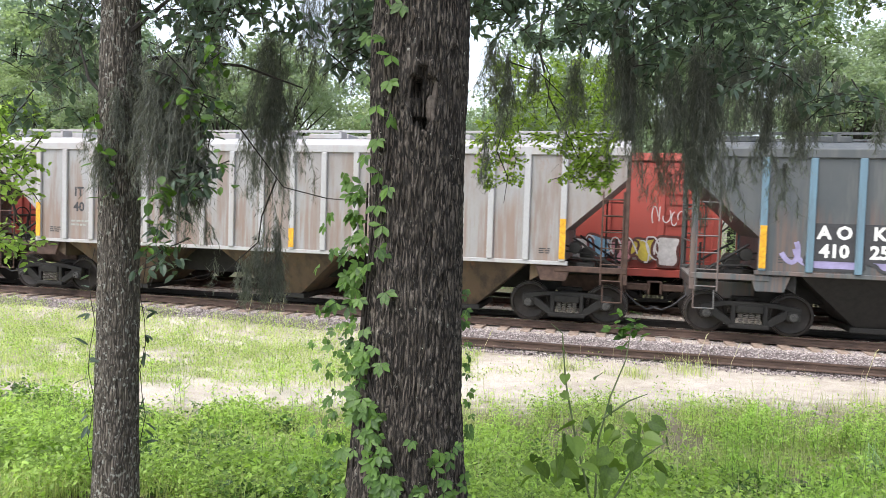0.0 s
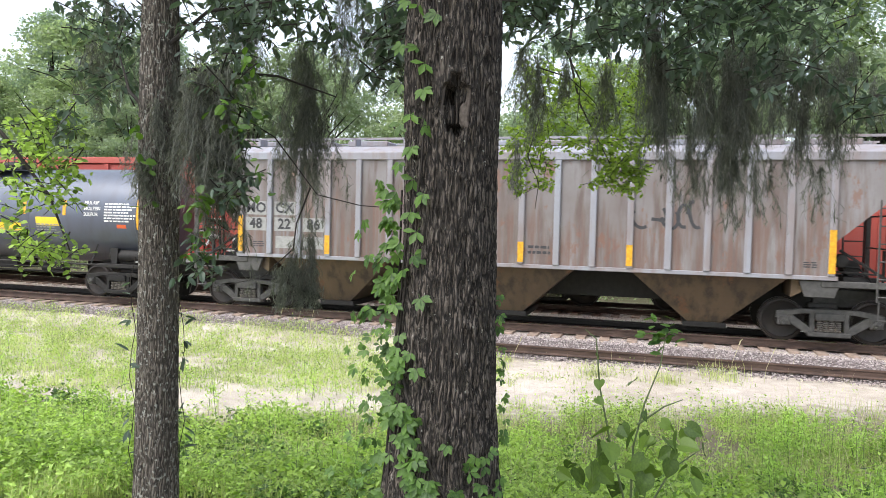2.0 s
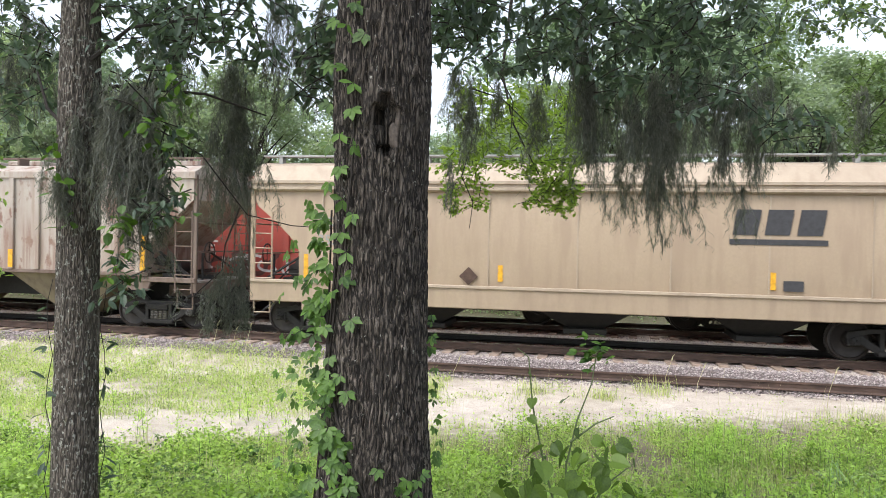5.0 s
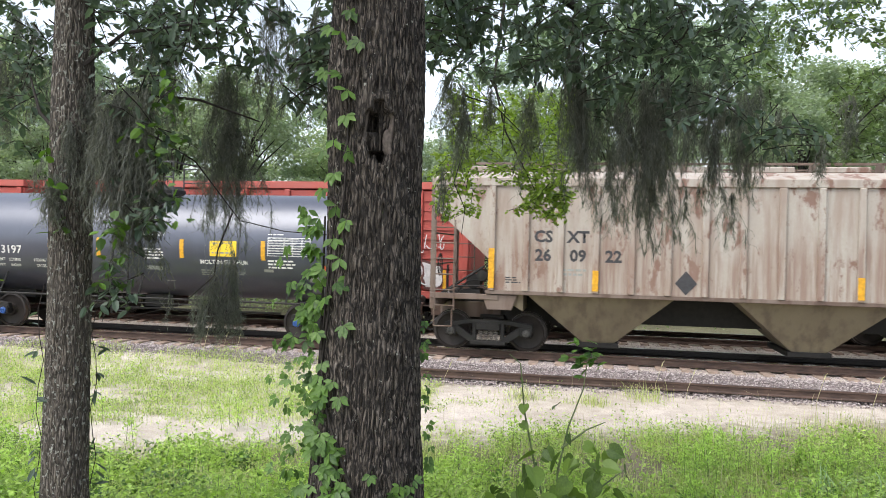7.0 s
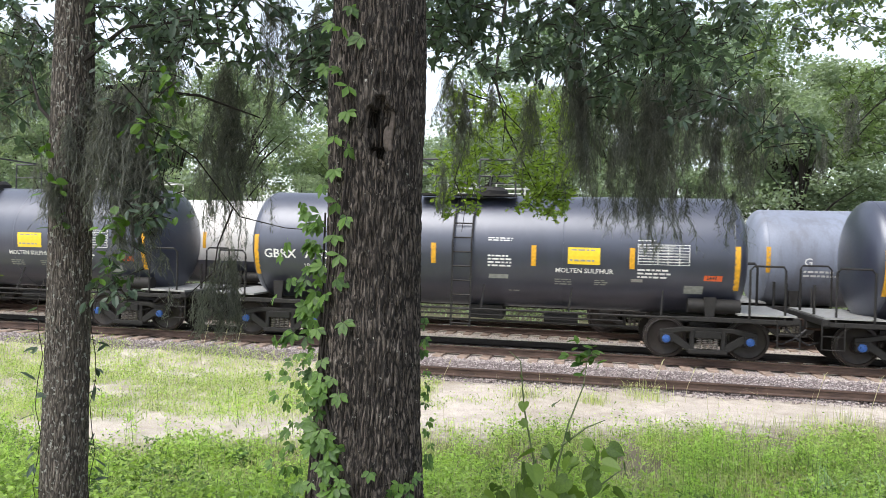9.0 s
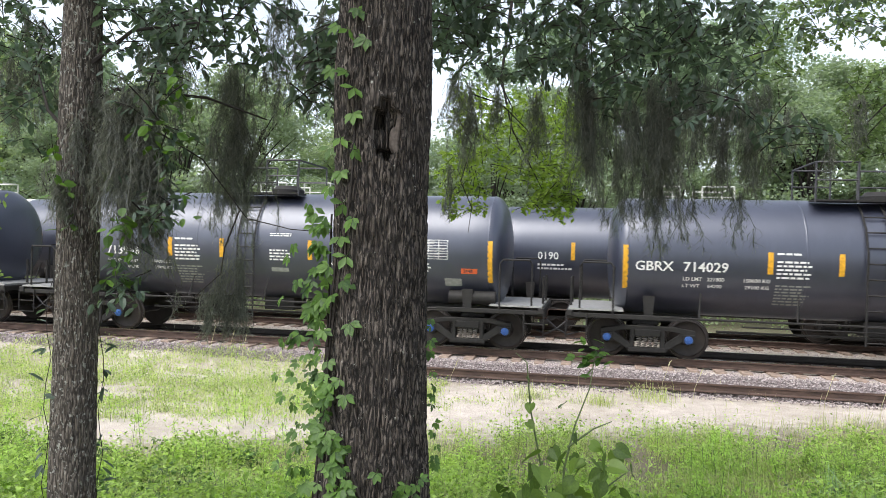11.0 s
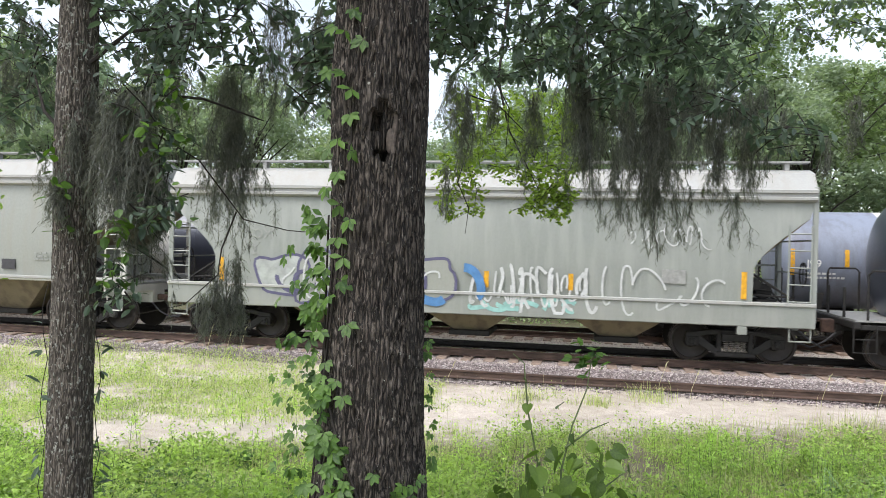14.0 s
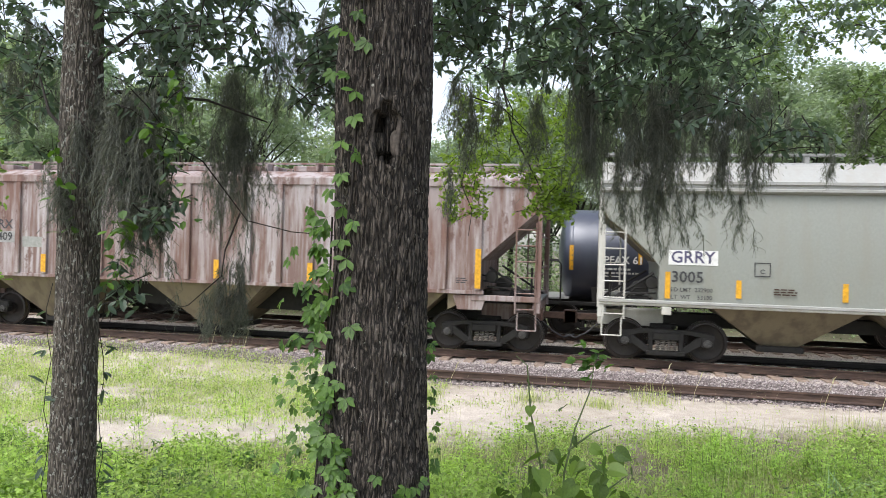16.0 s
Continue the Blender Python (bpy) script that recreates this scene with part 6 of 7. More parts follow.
def all_moss():
    # bearing right and up of the top, distance, length, width, strands
    rows = [(-2.86, 2.55, 5.9, 1.45, 0.36, 640), (-2.75, 2.2, 5.8, 1.0, 0.22, 260), (-2.78, 0.15, 5.5, 0.80, 0.10, 120), (-2.95, -0.12, 5.5, 0.62, 0.22, 260), (-3.12, -0.40, 5.5, 0.45, 0.26, 150), (-3.3, -0.55, 5.4, 0.30, 0.46, 90),
            (-4.25, 2.2, 4.5, 0.98, 0.36, 800), (-4.45, 2.5, 4.5, 0.9, 0.25, 420), (-4.05, 1.3, 4.6, 0.75, 0.28, 330), (-3.95, 2.9, 4.8, 0.8, 0.2, 160),
            (1.85, 3.35, 6.0, 1.45, 0.10, 420), (1.98, 2.2, 6.0, 0.85, 0.10, 300), (2.9, 2.1, 6.2, 1.35, 0.13, 460), (3.75, 2.0, 6.0, 0.75, 0.09, 280),
            (0.35, 2.3, 6.5, 0.85, 0.17, 260), (0.15, 2.5, 6.6, 0.7, 0.15, 180), (1.2, 2.2, 6.6, 0.85, 0.13, 220), (0.7, 2.4, 6.6, 0.6, 0.12, 120),
            (-1.65, 3.3, 5.6, 0.95, 0.2, 240), (-2.2, 3.4, 5.6, 1.0, 0.25, 300), (-3.6, 3.3, 5.5, 1.05, 0.22, 260), (-4.9, 3.2, 5.4, 0.8, 0.3, 200), (-5.6, 3.2, 5.6, 0.9, 0.35, 260),
            (-5.9, 2.6, 5.5, 0.6, 0.25, 200), (5.2, 1.55, 6.6, 0.45, 0.05, 90), (5.6, 2.1, 7.4, 0.7, 0.2, 200), (4.6, 1.9, 6.4, 0.5, 0.14, 120), (0.05, 1.2, 6.4, 0.5, 0.10, 70)]
    for k, (a, b, d, ln, w, n) in enumerate(rows):
        hang_moss(aim(a, b, d), ln * 1.12, w, int(n * 1.35), 100 + k, 0.014 if w < 0.13 else 0.02)
    rnd = random.Random(44)
    for k in range(34):
        a = rnd.uniform(2.05, 4.45)
        ln = rnd.choice((0.35, 0.5, 0.65, 0.9, 1.1)) * rnd.uniform(0.8, 1.2)
        w = rnd.uniform(0.03, 0.16)
        hang_moss(aim(a, rnd.uniform(1.35, 2.5) if ln < 0.8 else rnd.uniform(1.9, 2.6), rnd.uniform(5.7, 6.6)), ln, w, int(60 + 900 * w * ln), 300 + k, rnd.uniform(0.012, 0.03))
    # moss clinging to the slim trunk
    out, side = Vector((3.22, -4.15, 0)).normalized(), Vector((4.15, 3.22, 0)).normalized()
    for k in range(9):
        q = Vector((-3.22, 4.15, 0)) + side * (0.14 - 0.035 * k) + out * (0.06 + 0.02 * min(k, 4)) + Vector((0, 0, 3.42 - 0.09 * k + 0.12 * (k % 3)))
        hang_moss(q, 0.75 - 0.05 * k, 0.16, 190 - 14 * k, 400 + k, 0.02, "dark tangled moss clinging to the slim trunk")
    # wisps that hang lighter and thinner below
    for k in range(10):
        hang_moss(aim(2.1 + 0.21 * k, 1.0 + 0.1 * math.sin(k * 2.1), 6.2), 0.55 + 0.16 * math.sin(k * 1.7), 0.06, 34, 200 + k, 0.03, "thin open wisps of grey Spanish moss")


def creeper():
    """Five-fingered creeper climbing the thick trunk."""
    vine = new("creeper_vine")
    tagged(vine, "bright green five-leaved creeper climbing the oak trunk", "vine")
    rng = np.random.default_rng(12)
    eye = Vector((1.19, -4.05, 0)).normalized()
    across = Vector((4.05, 1.19, 0)).normalized()
    centre = Vector((-1.19, 4.05, 0))

    def on(z, k, lift=0.02):
        r = float(np.interp(z, [0.5, 1.0, 1.9, 2.9, 4], [0.39, 0.312, 0.26, 0.25, 0.245])) + lift
        kk = max(-1, min(1, k))
        return centre + across * (r * kk + (k - kk) * r) + eye * (r * math.sqrt(max(0, 1 - kk * kk))) + Vector((0, 0, z))

    for ks in ([-0.45, -0.5, -0.42, -0.55, -0.6, -0.75, -0.9, -1.0, -0.95, -0.9], [-1.02] * 10, [-0.8, -0.85, -0.9, -0.95, -1.0, -0.9, -0.7, -0.45, -0.2, 0.1]):
        z0, z1 = (4.3, 0.8) if ks[0] > -0.7 else (2.6, 0.7) if ks[0] == -1.02 else (2.6, 0.9)
        path = [on(z0 + (z1 - z0) * i / 9, k, 0.018) for i, k in enumerate(ks)]
        part("vine_stem", Build().tube(path, 0.006, 5, 0.008), TWIG, vine, smooth=True)
    shapes = []
    for seed in range(4):
        r2 = np.random.default_rng(60 + seed)
        v, f = [], []
        for ang, ln in ((-75, 0.65), (-38, 0.9), (0, 1.0), (38, 0.9), (75, 0.65)) if seed else ((-60, 0.9), (0, 1.0), (60, 0.9)):
            a = radians(ang + r2.normal(0, 5))
            d = Vector((math.sin(a), -math.cos(a), -0.12 * r2.random()))
            s = Vector((math.cos(a), math.sin(a), 0))
            n0 = len(v)
            for t, w, h in ((0.06, 0, 0), (0.3, 0.13, 0.02), (0.58, 0.23, 0.03), (0.82, 0.13, 0.01), (1.0, 0, -0.06), (0.82, -0.13, 0.01), (0.58, -0.23, 0.03), (0.3, -0.13, 0.02), (0.55, 0, -0.02)):
                v.append(tuple(d * t * ln + s * w * ln + Vector((0, 0, h * ln))))
            f += [(n0 + i, n0 + (i + 1) % 8, n0 + 8) for i in range(8)]
        v += [(-0.008, 0.35, 0.01), (0.008, 0.35, 0.01), (0.008, -0.06, 0), (-0.008, -0.06, 0)]
        f.append(tuple(range(len(v) - 4, len(v))))
        shapes.append(raw("leaf", v, f, LEAF_C, True))
    spots = []
    for i in range(20):
        z = 4.15 - i * 0.112
        spots.append((z + rng.normal(0, 0.03), -0.5 + 0.18 * math.sin(i * 2.4) - 0.012 * i + rng.normal(0, 0.06), 0.035, 0.105))
        if i % 2 == 0:
            spots.append((z - 0.05, -0.95 - 0.12 * rng.random(), 0.03, 0.10))
    for i in range(105):
        z = 2.62 - 1.85 * (i / 105) + rng.normal(0, 0.03)
        spots.append((z, -1.02 - abs(rng.normal(0, 0.30)) + 0.14 * rng.random(), 0.02 + 0.06 * rng.random(), rng.uniform(0.075, 0.105) if z > 1.9 else rng.uniform(0.05, 0.085)))
    for i in range(64):
        t = i / 64
        z = 1.75 - 0.85 * t + rng.normal(0, 0.05)
        spots.append((z, -0.85 + 1.05 * max(0, t - 0.35) + rng.normal(0, 0.13), 0.03 + 0.04 * rng.random(), rng.uniform(0.06, 0.10)))
    for i in range(16):
        spots.append((2.05 - 1.0 * i / 16 + rng.normal(0, 0.04), 1.05 + 0.08 * rng.random(), 0.02, rng.uniform(0.05, 0.075)))
    for i in range(26):
        spots.append((1.25 - 0.35 * rng.random(), rng.uniform(-0.6, 0.9), 0.05, rng.uniform(0.06, 0.09)))
    for k, (z, s, lift, size) in enumerate(spots):
        ob = part("leaf", shapes[k % 4], LEAF_C, vine)
        p = on(z, s, lift)
        face = math.degrees(math.atan2(eye.y, eye.x)) + 90
        ob.matrix_basis = Matrix.Translation(p) @ pose(0, 0, 0, 62 + rng.normal(0, 16), rng.normal(0, 14), face + s * 28 + rng.normal(0, 16)) @ pose(0, 0, 0, 0, 0, rng.normal(-15 if s < -0.9 else 0, 25)) @ Matrix.Diagonal((size * 0.86, size * 0.86, size * 0.86, 1))
    # dark hanging leaves of the climber on the slim trunk
    climb = new("climbing_stem")
    tagged(climb, "thin climbing stems with dark narrow leaves on the slim trunk", "vine")
    ax = Vector((4.15, 3.22, 0)).normalized()
    base = Vector((-3.22, 4.15, 0))
    for s in (-1, 1):
        path = [base + ax * s * (0.155 + 0.02 * math.sin(i * 1.9 + s)) + Vector((0, 0, 2.15 - 0.16 * i)) for i in range(10)]
        part("vine_stem", Build().tube(path, 0.0025, 5), TWIG, climb)
        pts = [tuple(base + ax * s * 0.17 + Vector((0, 0, 2.0 - 1.2 * rng.random()))) for _ in range(18)]
        leaves("narrow_leaves", pts, rng.uniform(0.06, 0.12, 18), 70 + s, LEAF_A, climb, droop=0.2, width=0.7)


def sapling():
    sap = new("sapling")
    tagged(sap, "leafy green sapling with broad leaves in the tall weeds", "sapling")
    rng = np.random.default_rng(15)
    stems = [[aim(1.55, -4.2, 5.0), aim(1.6, -3.0, 5.0), aim(1.75, -2.4, 5.05), aim(1.95, -1.9, 5.1), aim(2.02, -1.45, 5.1)],
             [aim(1.65, -2.7, 5.0), aim(2.0, -2.45, 5.0), aim(2.25, -2.35, 5.0)],
             [aim(1.55, -4.0, 4.9), aim(1.3, -3.0, 4.9), aim(1.15, -2.2, 4.9), aim(1.1, -1.55, 4.9), aim(0.95, -1.42, 4.9)],
             [aim(1.6, -4.2, 4.9), aim(2.1, -3.3, 4.9), aim(2.5, -3.0, 4.9)]]
    for p in stems:
        part("stem", Build().tube(p, 0.009, 6, 0.003), STEM, sap, smooth=True)
    outline = [(0, 0.06), (0.24, -0.06), (0.44, 0.16), (0.46, 0.42), (0.37, 0.64), (0.20, 0.84), (0, 1.05), (-0.18, 0.86), (-0.35, 0.66), (-0.45, 0.43), (-0.43, 0.17), (-0.23, -0.05)]
    v = [(x, -y, 0.22 * abs(x) - 0.20 * y * y) for x, y in outline] + [(0, -0.5, -0.06)]
    lobed = raw("broad_leaf", v, [(i, (i + 1) % 12, 12) for i in range(12)], LEAF_S)
    for a, b, d, s in ((1.25, -2.95, 4.7, 0.17), (1.05, -3.2, 4.6, 0.15), (1.9, -2.9, 4.8, 0.13), (2.2, -2.95, 4.8, 0.14), (2.5, -3.0, 4.9, 0.12), (1.6, -3.2, 4.7, 0.14), (1.9, -3.3, 4.7, 0.14), (1.15, -2.1, 4.9, 0.09), (1.1, -2.35, 4.9, 0.08), (1.62, -2.1, 5.0, 0.09), (1.75, -2.5, 5.0, 0.09), (1.45, -2.7, 4.9, 0.11), (2.1, -3.15, 4.9, 0.14), (0.85, -3.3, 4.6, 0.13), (1.35, -3.35, 4.6, 0.16), (2.35, -3.3, 4.8, 0.12), (1.7, -2.8, 4.9, 0.10), (0.6, -3.35, 4.7, 0.11), (1.95, -2.65, 4.9, 0.10), (1.12, -1.75, 4.9, 0.05)) + tuple((float(rng.uniform(0.7, 2.4)), float(rng.uniform(-3.7, -2.7)), float(rng.uniform(4.6, 5.2)), float(rng.uniform(0.08, 0.17))) for _ in range(38)):
        ob = part("broad_leaf", lobed, LEAF_S, sap)
        ob.matrix_basis = Matrix.Translation(aim(a, b, d)) @ pose(0, 0, 0, 48 + rng.normal(0, 30), rng.normal(0, 30), 16 + rng.normal(0, 70)) @ Matrix.Diagonal((s * 0.9, s * 0.9, s * 0.9, 1))
    pts = [tuple(aim(1.98 + rng.normal(0, 0.14), -1.5 + rng.normal(0, 0.12), 5.1)) for _ in range(30)]
    leaves("top_leaves", pts, rng.uniform(0.07, 0.12, 30), 16, LEAF_C, sap, "bright leaves at the top shoot", 0.0, 1.3)


def blades(rng, pts, height, width, lean=0.45):
    n = len(pts)
    p = np.asarray(pts)
    h = rng.uniform(height[0], height[1], n)[:, None]
    az = rng.uniform(0, 2 * math.pi, n)
    d = np.stack([np.cos(az), np.sin(az), np.zeros(n)], 1)
    s = np.stack([-np.sin(az), np.cos(az), np.zeros(n)], 1) * (rng.uniform(0.6, 1.2, n) * width)[:, None]
    b = (np.abs(rng.normal(0, lean, n)))[:, None]
    up = np.array([0, 0, 1.0])
    m = p + up * h * 0.55 + d * h * b * 0.3
    t = p + up * h * (1 - 0.25 * b) + d * h * b * 0.9
    v = np.stack([p - s, p + s, m - s * 0.8, m + s * 0.8, t], 1).reshape(-1, 3)
    k = np.arange(n)[:, None] * 5
    f3 = k + np.array([[2, 3, 4]])
    f4 = k + np.array([[0, 1, 3, 2]])
    return v.tolist(), f4.tolist() + f3.tolist()


def weeds_and_grass():
    rng = np.random.default_rng(21)

    def place(count, y0, y1, keep):
        out = []
        while len(out) < count:
            y = rng.uniform(y0, y1)
            x = rng.uniform(-1.2 * y - 1.2, 0.52 * y + 0.6)
            if (y > 5.0 or x < -4.0) and rng.random() < keep(x, y):
                out.append((x, y, lay(x, y) - 0.01))
        return out

    def lush(x, y):
        e = y - sand_edge(x)
        patch = 0.5 + 0.9 * noise.noise((x * 0.8, y * 0.8, 2)) + 0.6 * noise.noise((x * 2.3, y * 2.3, 5))
        return (1.0 if e < -0.9 else 0.7 * max(0, 1 - (e + 0.9) / 1.2)) * min(1.0, max(0.06, patch))

    def lay(x, y):
        """The top of the ground or of the ballast shoulder, whichever is higher."""
        return max(ground_z(x, y), min(-0.235, -0.235 - 0.43 * (16.545 - y), -0.45 - 0.57 * (16.045 - y)) if y > 15.75 else -9)

    def verge(x, y):
        e = y - sand_edge(x)
        patch = max(0.0, 0.8 * noise.noise((x * 0.5, y * 0.75, 7)) + 0.9 * noise.noise((x * 2.1, y * 2.6, 9)) + (0.5 if x < -3 else 0.0))
        near = 1 if x < -2.5 else 0.28
        top = 16.55 if x < -4 else 15.6
        top += 0.25 * noise.noise((x * 1.3, 4.4, 0))
        bare = smooth(0.9, 2.2, e)
        return 0 if e < 0.9 or y > top else min(1, patch * 1.9) * near * bare

    v, f = blades(rng, place(64000, 3.0, 15.0, lush), (0.06, 0.34), 0.0036, 0.75)
    tagged(new("meadow_grass", raw("meadow_grass", v, f, GRASS)), "lush uneven green grass on the bank before the sand", "grass", kind="stuff")
    close = [(x, y, ground_z(x, y) - 0.01) for x, y in zip(rng.uniform(-9, 8, 16000), rng.uniform(-6, 5.2, 16000)) if noise.noise((x * 0.8, y * 0.8, 2)) > -0.35]
    v, f = blades(rng, close, (0.05, 0.26), 0.004, 0.75)
    tagged(new("near_grass", raw("near_grass", v, f, GRASS)), "short green grass under the trees", "grass", kind="stuff")
    v, f = blades(rng, place(38000, 10.0, 16.9, verge), (0.04, 0.19), 0.005, 1.2)
    tagged(new("verge_grass", raw("verge_grass", v, f, GRASS)), "thin patchy grass growing through the sandy verge", "grass", kind="stuff")
    v, f = blades(rng, place(3400, 6, 16.0, lambda x, y: max(0.03, lush(x, y) * (0.9 if x > 1.5 else 0.25))), (0.22, 0.58), 0.003, 0.6)
    tagged(new("dry_grass", raw("dry_grass", v, f, DRYGRASS)), "tall dry straw-coloured grass stems", "grass", kind="stuff")
    # broad-leaved weeds
    pts, sz = [], []
    for x, y, z in place(8000, 3.0, 12.8, lambda x, y: (1.8 if y < 8 else 1.0) * lush(x, y) * (1.0 if noise.noise((x * 0.6, y * 0.6, 11)) > -0.05 else 0.25)):
        h = (0.10 + 0.42 * max(0, 0.4 + noise.noise((x * 1.1, y * 1.1, 31)))) * rng.uniform(0.5, 1.3)
        for k in range(18):
            t = rng.random()
            pts.append((x + rng.normal(0, 0.05 + 0.05 * t), y + rng.normal(0, 0.05 + 0.05 * t), z + 0.03 + h * t))
            sz.append(rng.uniform(0.025, 0.062) * (1.0 + 0.9 * max(0, noise.noise((x * 0.9, y * 0.9, 41)) + 0.1)))
    vv, ff = leaf_cloud(pts, sz, rng, 0.0, 1.25)
    tagged(new("leafy_weeds", raw("leafy_weeds", vv.tolist(), ff.tolist(), LEAF_D)), "bright green leafy weeds growing thickly on the bank", "weeds", kind="stuff")
    pts, sz = [], []
    for x, y, z in place(2300, 10.5, 16.7, lambda x, y: verge(x, y) + 0.022 * (y < 15.4)):
        for k in range(16):
            pts.append((x + rng.normal(0, 0.09), y + rng.normal(0, 0.09), z + abs(rng.normal(0, 0.11))))
            sz.append(rng.uniform(0.03, 0.06))
    vv, ff = leaf_cloud(pts, sz, rng, -0.2, 1.2)
    tagged(new("verge_weeds", raw("verge_weeds", vv.tolist(), ff.tolist(), LEAF_D)), "small scattered green weeds on the sandy verge", "weeds", kind="stuff")
    # taller leafy plants that stand in clumps near the trees
    for label, mat, count, size, tall, seed in (("leafy green herbs with oval leaves in dense clumps", LEAF_H, 1500, (0.03, 0.075), (0.10, 0.42), 51), ("dark green broad-leaved undergrowth low in the grass", LEAF_E, 700, (0.045, 0.10), (0.05, 0.26), 57)):
        pts, sz = [], []
        for x, y, z in place(count, 5.0, 9.4, lambda x, y: 1.0 if noise.noise((x * 0.9, y * 0.9, seed)) > 0.05 else 0.06):
            h = rng.uniform(*tall)
            for k in range(34):
                t = rng.random()
                pts.append((x + rng.normal(0, 0.07), y + rng.normal(0, 0.07), z + 0.04 + h * t))
                sz.append(rng.uniform(*size))
        vv, ff = leaf_cloud(pts, sz, rng, 0.15, 1.8)
        tagged(new("leafy_clumps", raw("leafy_clumps", vv.tolist(), ff.tolist(), mat)), label, "weeds", kind="stuff")
    # feathery stems on the open side
    pts, sz, stem = [], [], Build()
    for x, y, z in place(520, 5.6, 11.5, lambda x, y: (1.0 if x > 1.2 else 0.12) * (1.0 if noise.noise((x * 0.8, y * 0.8, 63)) > -0.05 else 0.1)):
        h = rng.uniform(0.3, 0.62)
        top = (x + rng.normal(0, 0.06), y + rng.normal(0, 0.06), z + h)
        stem.tube([(x, y, z), top], 0.004, 4, 0.002, cap=False)
        for k in range(60):
            t = 0.15 + 0.85 * rng.random()
            w = 0.075 * (1.15 - t)
            pts.append((x + (top[0] - x) * t + rng.normal(0, w), y + (top[1] - y) * t + rng.normal(0, w), z + h * t))
            sz.append(rng.uniform(0.04, 0.085))
    vv, ff = leaf_cloud(pts, sz, rng, -0.4, 0.7)
    fen = new("feathery_weeds", raw("feathery_weeds", vv.tolist(), ff.tolist(), FEATHER))
    tagged(fen, "tall feathery green weeds with fine leaves on upright stems", "weeds", kind="stuff")
    part("weed_stems", stem, STEM, fen, kind="stuff")
    # broad bluish blades in clumps on the open side
    for k in range(26):
        x, y = rng.uniform(2.6, 5.4), rng.uniform(7.2, 10.6)
        p = [(x + rng.normal(0, 0.10), y + rng.normal(0, 0.10), ground_z(x, y)) for _ in range(46)]
        v, f = blades(rng, p, (0.22, 0.62), 0.0075, 0.8)
        tagged(new("grass_clump", raw("grass_clump", v, f, BLUEGRASS)), "arching clump of broad bluish-green grass blades", "grass clump", "broad grass clumps", "stuff")
    # low tufts right at the sand
    for k, (x, y, s) in enumerate(((1.2, 15.3, 0.5), (-1.2, 14.9, 0.42), (-12.0, 15.9, 0.6), (-3.2, 14.6, 0.4), (0.2, 14.6, 0.35))):
        p = [(x + rng.normal(0, s * 0.45), y + rng.normal(0, s * 0.4), ground_z(x, y)) for _ in range(170)]
        v, f = blades(rng, p, (0.06, s * 0.9), 0.0045, 0.9)
        tagged(new("grass_tuft", raw("grass_tuft", v, f, GRASS)), "small green tuft of grass standing on sand", "grass tuft", "grass tufts", "stuff")
    # seed stalks beside the ballast
    for k, (x, y, h) in enumerate(((-8.5, 15.4, 0.95), (-8.1, 15.5, 0.8), (-7.7, 15.4, 0.95), (-12.2, 15.6, 0.9), (4.2, 14.6, 0.75), (1.4, 15.3, 0.7), (2.0, 15.2, 0.6), (5.0, 14.2, 0.8), (-2.9, 15.3, 0.5))):
        st = new("seed_stalk")
        tagged(st, "pale dry grass stalk with a small seed head", "grass stalk", "seed stalks")
        z = ground_z(x, y)
        top = Vector((x + 0.14, y, z + h))
        part("stalk", Build().tube([(x, y, z), (x + 0.03, y, z + h * 0.5), top], 0.006, 4, 0.004), DRYGRASS, st)
        part("seed_head", Build().tube([top, top + Vector((0.02, 0, 0.07)), top + Vector((0.06, 0, 0.12))], 0.014, 5, 0.004), DRYGRASS, st)


def leaf_quads(points, sizes, rng, width=1.0):
    """Far leaves: each a folded pair of triangles."""
    n = len(points)
    p, s = np.asarray(points, float), np.asarray(sizes, float)[:, None]
    d = rng.normal(0, 1, (n, 3)) * (1, 1, 0.6)
    d /= np.linalg.norm(d, axis=1, keepdims=True) + 1e-9
    side = np.cross(d, rng.normal(0, 0.5, (n, 3)) + (0, 0, 1.0))
    side /= np.linalg.norm(side, axis=1, keepdims=True) + 1e-9
    w = 0.24 * width
    m = p + d * s * 0.5
    lift = np.cross(side, d) * s * 0.08
    v = np.stack([p, m + side * s * w + lift, p + d * s, m - side * s * w + lift], 1).reshape(-1, 3)
    k = np.arange(n)[:, None] * 4
    return v, np.concatenate([k + np.array([[0, 1, 2]]), k + np.array([[0, 2, 3]])])


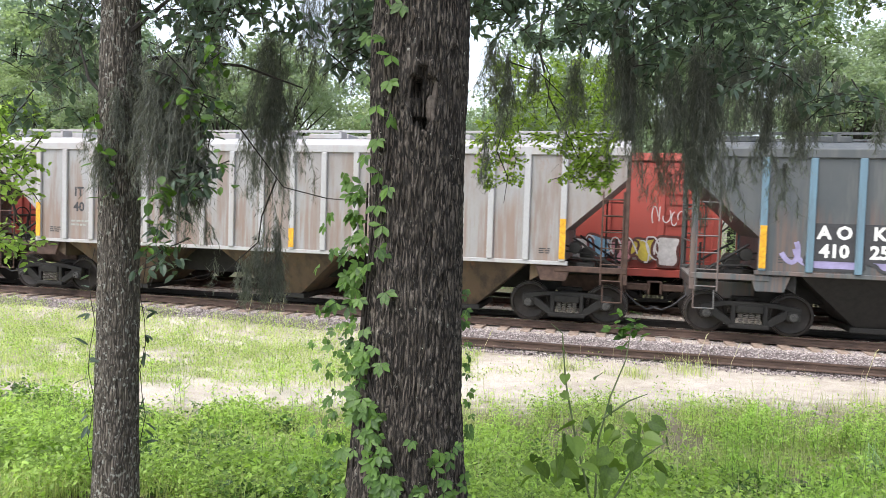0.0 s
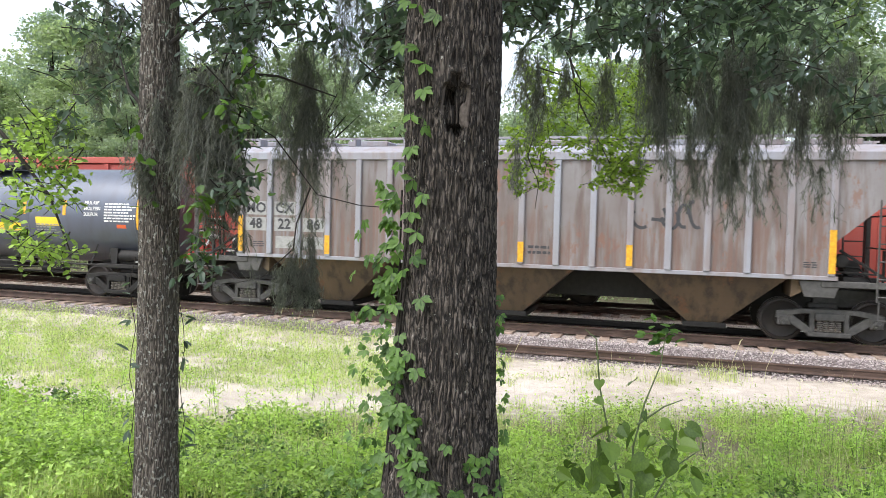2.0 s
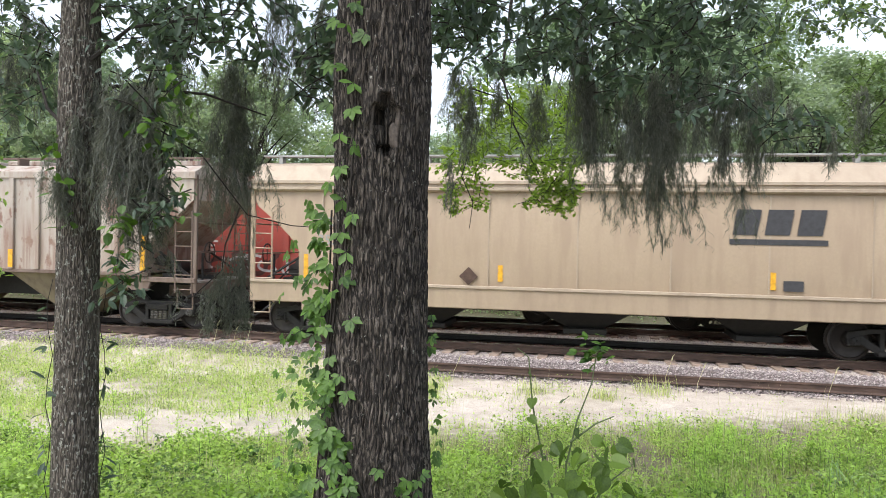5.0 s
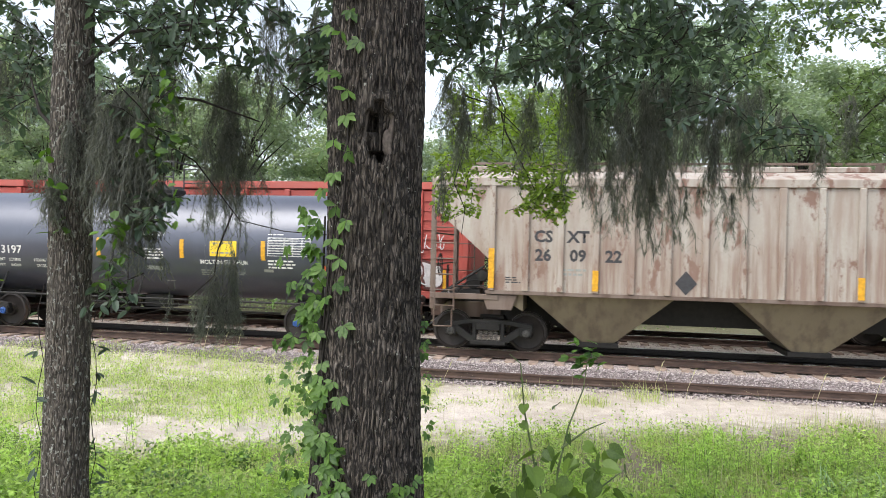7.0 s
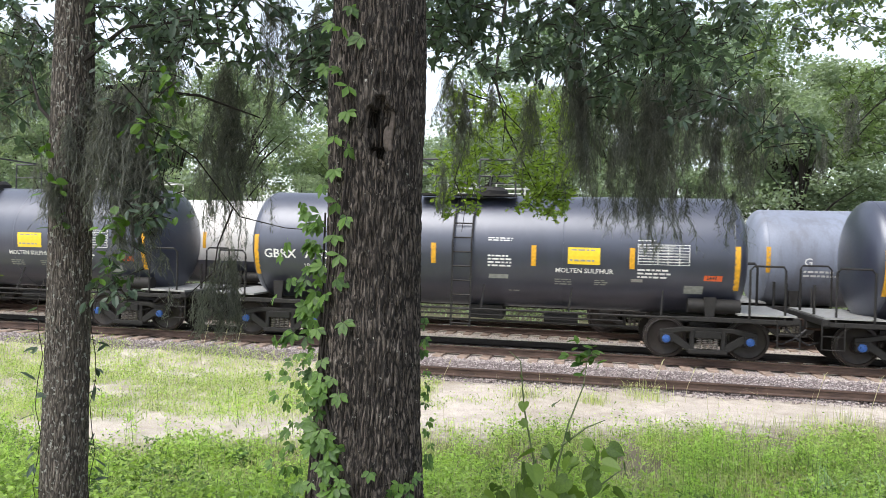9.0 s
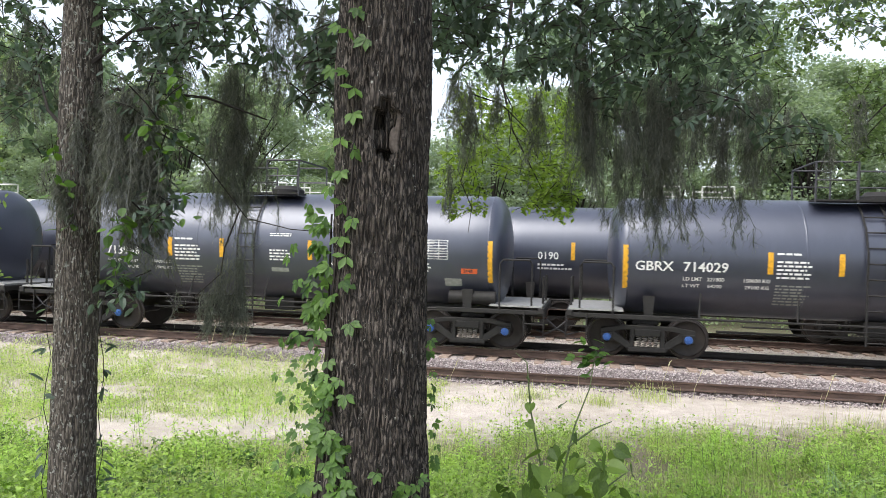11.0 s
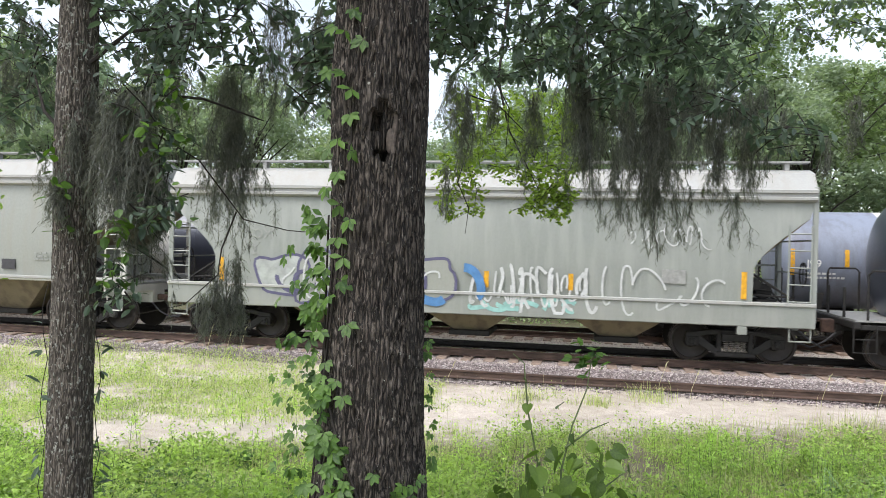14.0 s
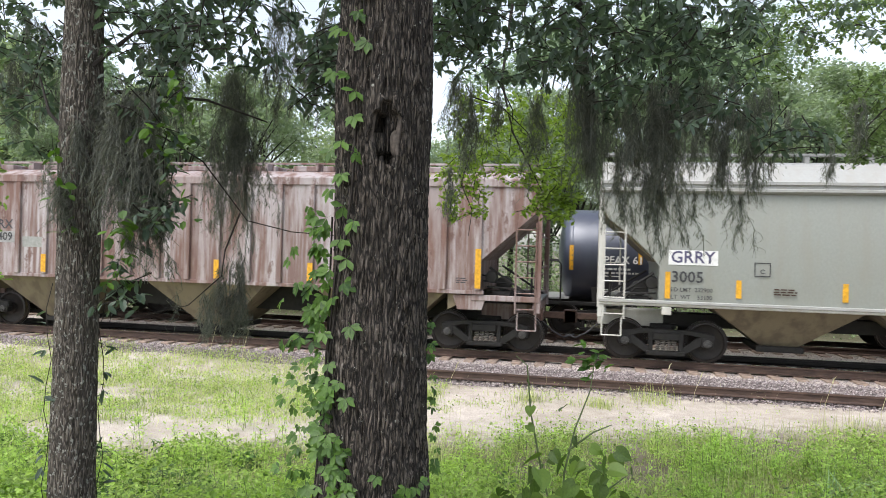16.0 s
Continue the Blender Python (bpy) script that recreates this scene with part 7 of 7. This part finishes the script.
def woods():
    """Trees and undergrowth behind the tracks."""
    kinds = []
    for k in range(6):
        rng = np.random.default_rng(300 + k)
        H = (9.5, 12.0, 13.5, 10.5, 8.0, 12.5)[k]
        pts, sz = [], []
        limbs = []
        for c in range(46):
            t = rng.uniform(0.22, 1.0) ** 0.8
            spread = (0.36 if k != 2 else 0.26) * H * math.sin(math.pi * min(0.97, 0.14 + 0.83 * t)) ** 0.8
            a, r = rng.uniform(0, 6.28), spread * math.sqrt(rng.random())
            cx, cy, cz = r * math.cos(a), r * math.sin(a), H * (0.10 + 0.86 * t)
            limbs.append((cx, cy, cz))
            s = rng.uniform(0.5, 1.05)
            m = 270
            q = rng.normal(0, 1, (m, 3))
            q /= np.linalg.norm(q, axis=1, keepdims=True)
            q *= (rng.random((m, 1)) ** 0.45) * s * np.array([1.25, 1.25, 0.7])
            pts.append(q + (cx, cy, cz))
            sz.append(rng.uniform(0.10, 0.22, m))
        v, f = leaf_quads(np.concatenate(pts), np.concatenate(sz), rng, 1.6)
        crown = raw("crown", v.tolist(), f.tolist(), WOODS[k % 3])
        b = Build().tube([(0, 0, -0.3), (0.1, 0, H * 0.35), (0.0, 0.1, H * 0.7), (0.05, 0, H * 0.93)], 0.017 * H, 8, 0.03)
        for cx, cy, cz in limbs[::3]:
            b.tube([(0, 0, cz * 0.62), (cx * 0.5, cy * 0.5, cz * 0.85), (cx, cy, cz)], 0.06, 5, 0.015, cap=False)
        kinds.append((H, b.mesh("trunk", TWIG, True), crown))
    rng = random.Random(8)
    protos = []
    label = ("broad green woodland tree behind the tracks", "tall green woodland tree", "tall narrow tree with bluish-green haze in its leaf colour", "rounded green tree in the wood", "small bright green tree at the wood's edge", "tall dull green tree")
    for k, (H, trunk, crown) in enumerate(kinds):
        protos.append((trunk, crown, H))
    spots = []
    for i in range(22):
        spots.append((-62 + i * 4.4 + rng.uniform(-1.2, 1.2), rng.uniform(30.5, 34), rng.choice((4, 0, 3)), rng.uniform(0.7, 0.95)))
    for i in range(32):
        spots.append((-66 + i * 3.2 + rng.uniform(-1.3, 1.3), rng.uniform(35, 39), rng.choice((0, 1, 3, 5)), rng.uniform(0.95, 1.2)))
    for i in range(30):
        spots.append((-80 + i * 4.1 + rng.uniform(-1.5, 1.5), rng.uniform(41, 50), rng.choice((1, 2, 5)), rng.uniform(1.1, 1.4)))
    for x, y, k, s in spots:
        b = math.degrees(math.atan2(x, y))
        if abs(b + 21.5) < 2.0 or abs(b + 10.5) < 1.6:
            s *= 0.64
        elif b > 8:
            s *= 1.04
        tree = new("woodland_tree")
        tagged(tree, label[k], "tree", "woodland trees")
        tree.matrix_basis = pose(x, y, -0.66, 0, 0, rng.uniform(0, 360)) @ Matrix.Diagonal((s, s, s, 1))
        part("trunk", protos[k][0], TWIG, tree)
        part("crown", protos[k][1], WOODS[0], tree)
    rn = np.random.default_rng(77)
    pts, sz = [], []
    for _ in range(620):
        x = rn.uniform(-62, 34)
        y = rn.uniform(27.6, 31.5)
        h = rn.uniform(0.7, 2.6) + (y - 27.6) * 0.35
        m = 120
        q = rn.normal(0, 1, (m, 3)) * (0.75, 0.6, 0.42) + (x, y, 0)
        q[:, 2] = -0.6 + np.abs(q[:, 2]) * 1.3 + rn.random(m) * h
        pts.append(q)
        sz.append(rn.uniform(0.08, 0.18, m))
    v, f = leaf_quads(np.concatenate(pts), np.concatenate(sz), rn, 1.6)
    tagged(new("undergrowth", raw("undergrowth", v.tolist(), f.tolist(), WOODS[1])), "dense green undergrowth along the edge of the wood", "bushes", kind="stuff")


big_oak()
slim_tree()
bright_branches()
all_moss()
creeper()
sapling()
weeds_and_grass()
woods()


def motions():
    """Both trains roll at steady speeds, each wheel turning with its car."""
    for car, start, speed, y in CARS:
        walk(car, [(k * 4.0, pose(start + speed * k * 4.0, y, 0)) for k in range(5)])
    for w, x, speed in WHEELS:
        turn = math.degrees(speed / 0.457)
        step = 1 / 30
        walk(w, [(k * step, pose(x, 0, 0.457, 0, (turn * k * step) % 360, 0)) for k in range(481)])


motions()
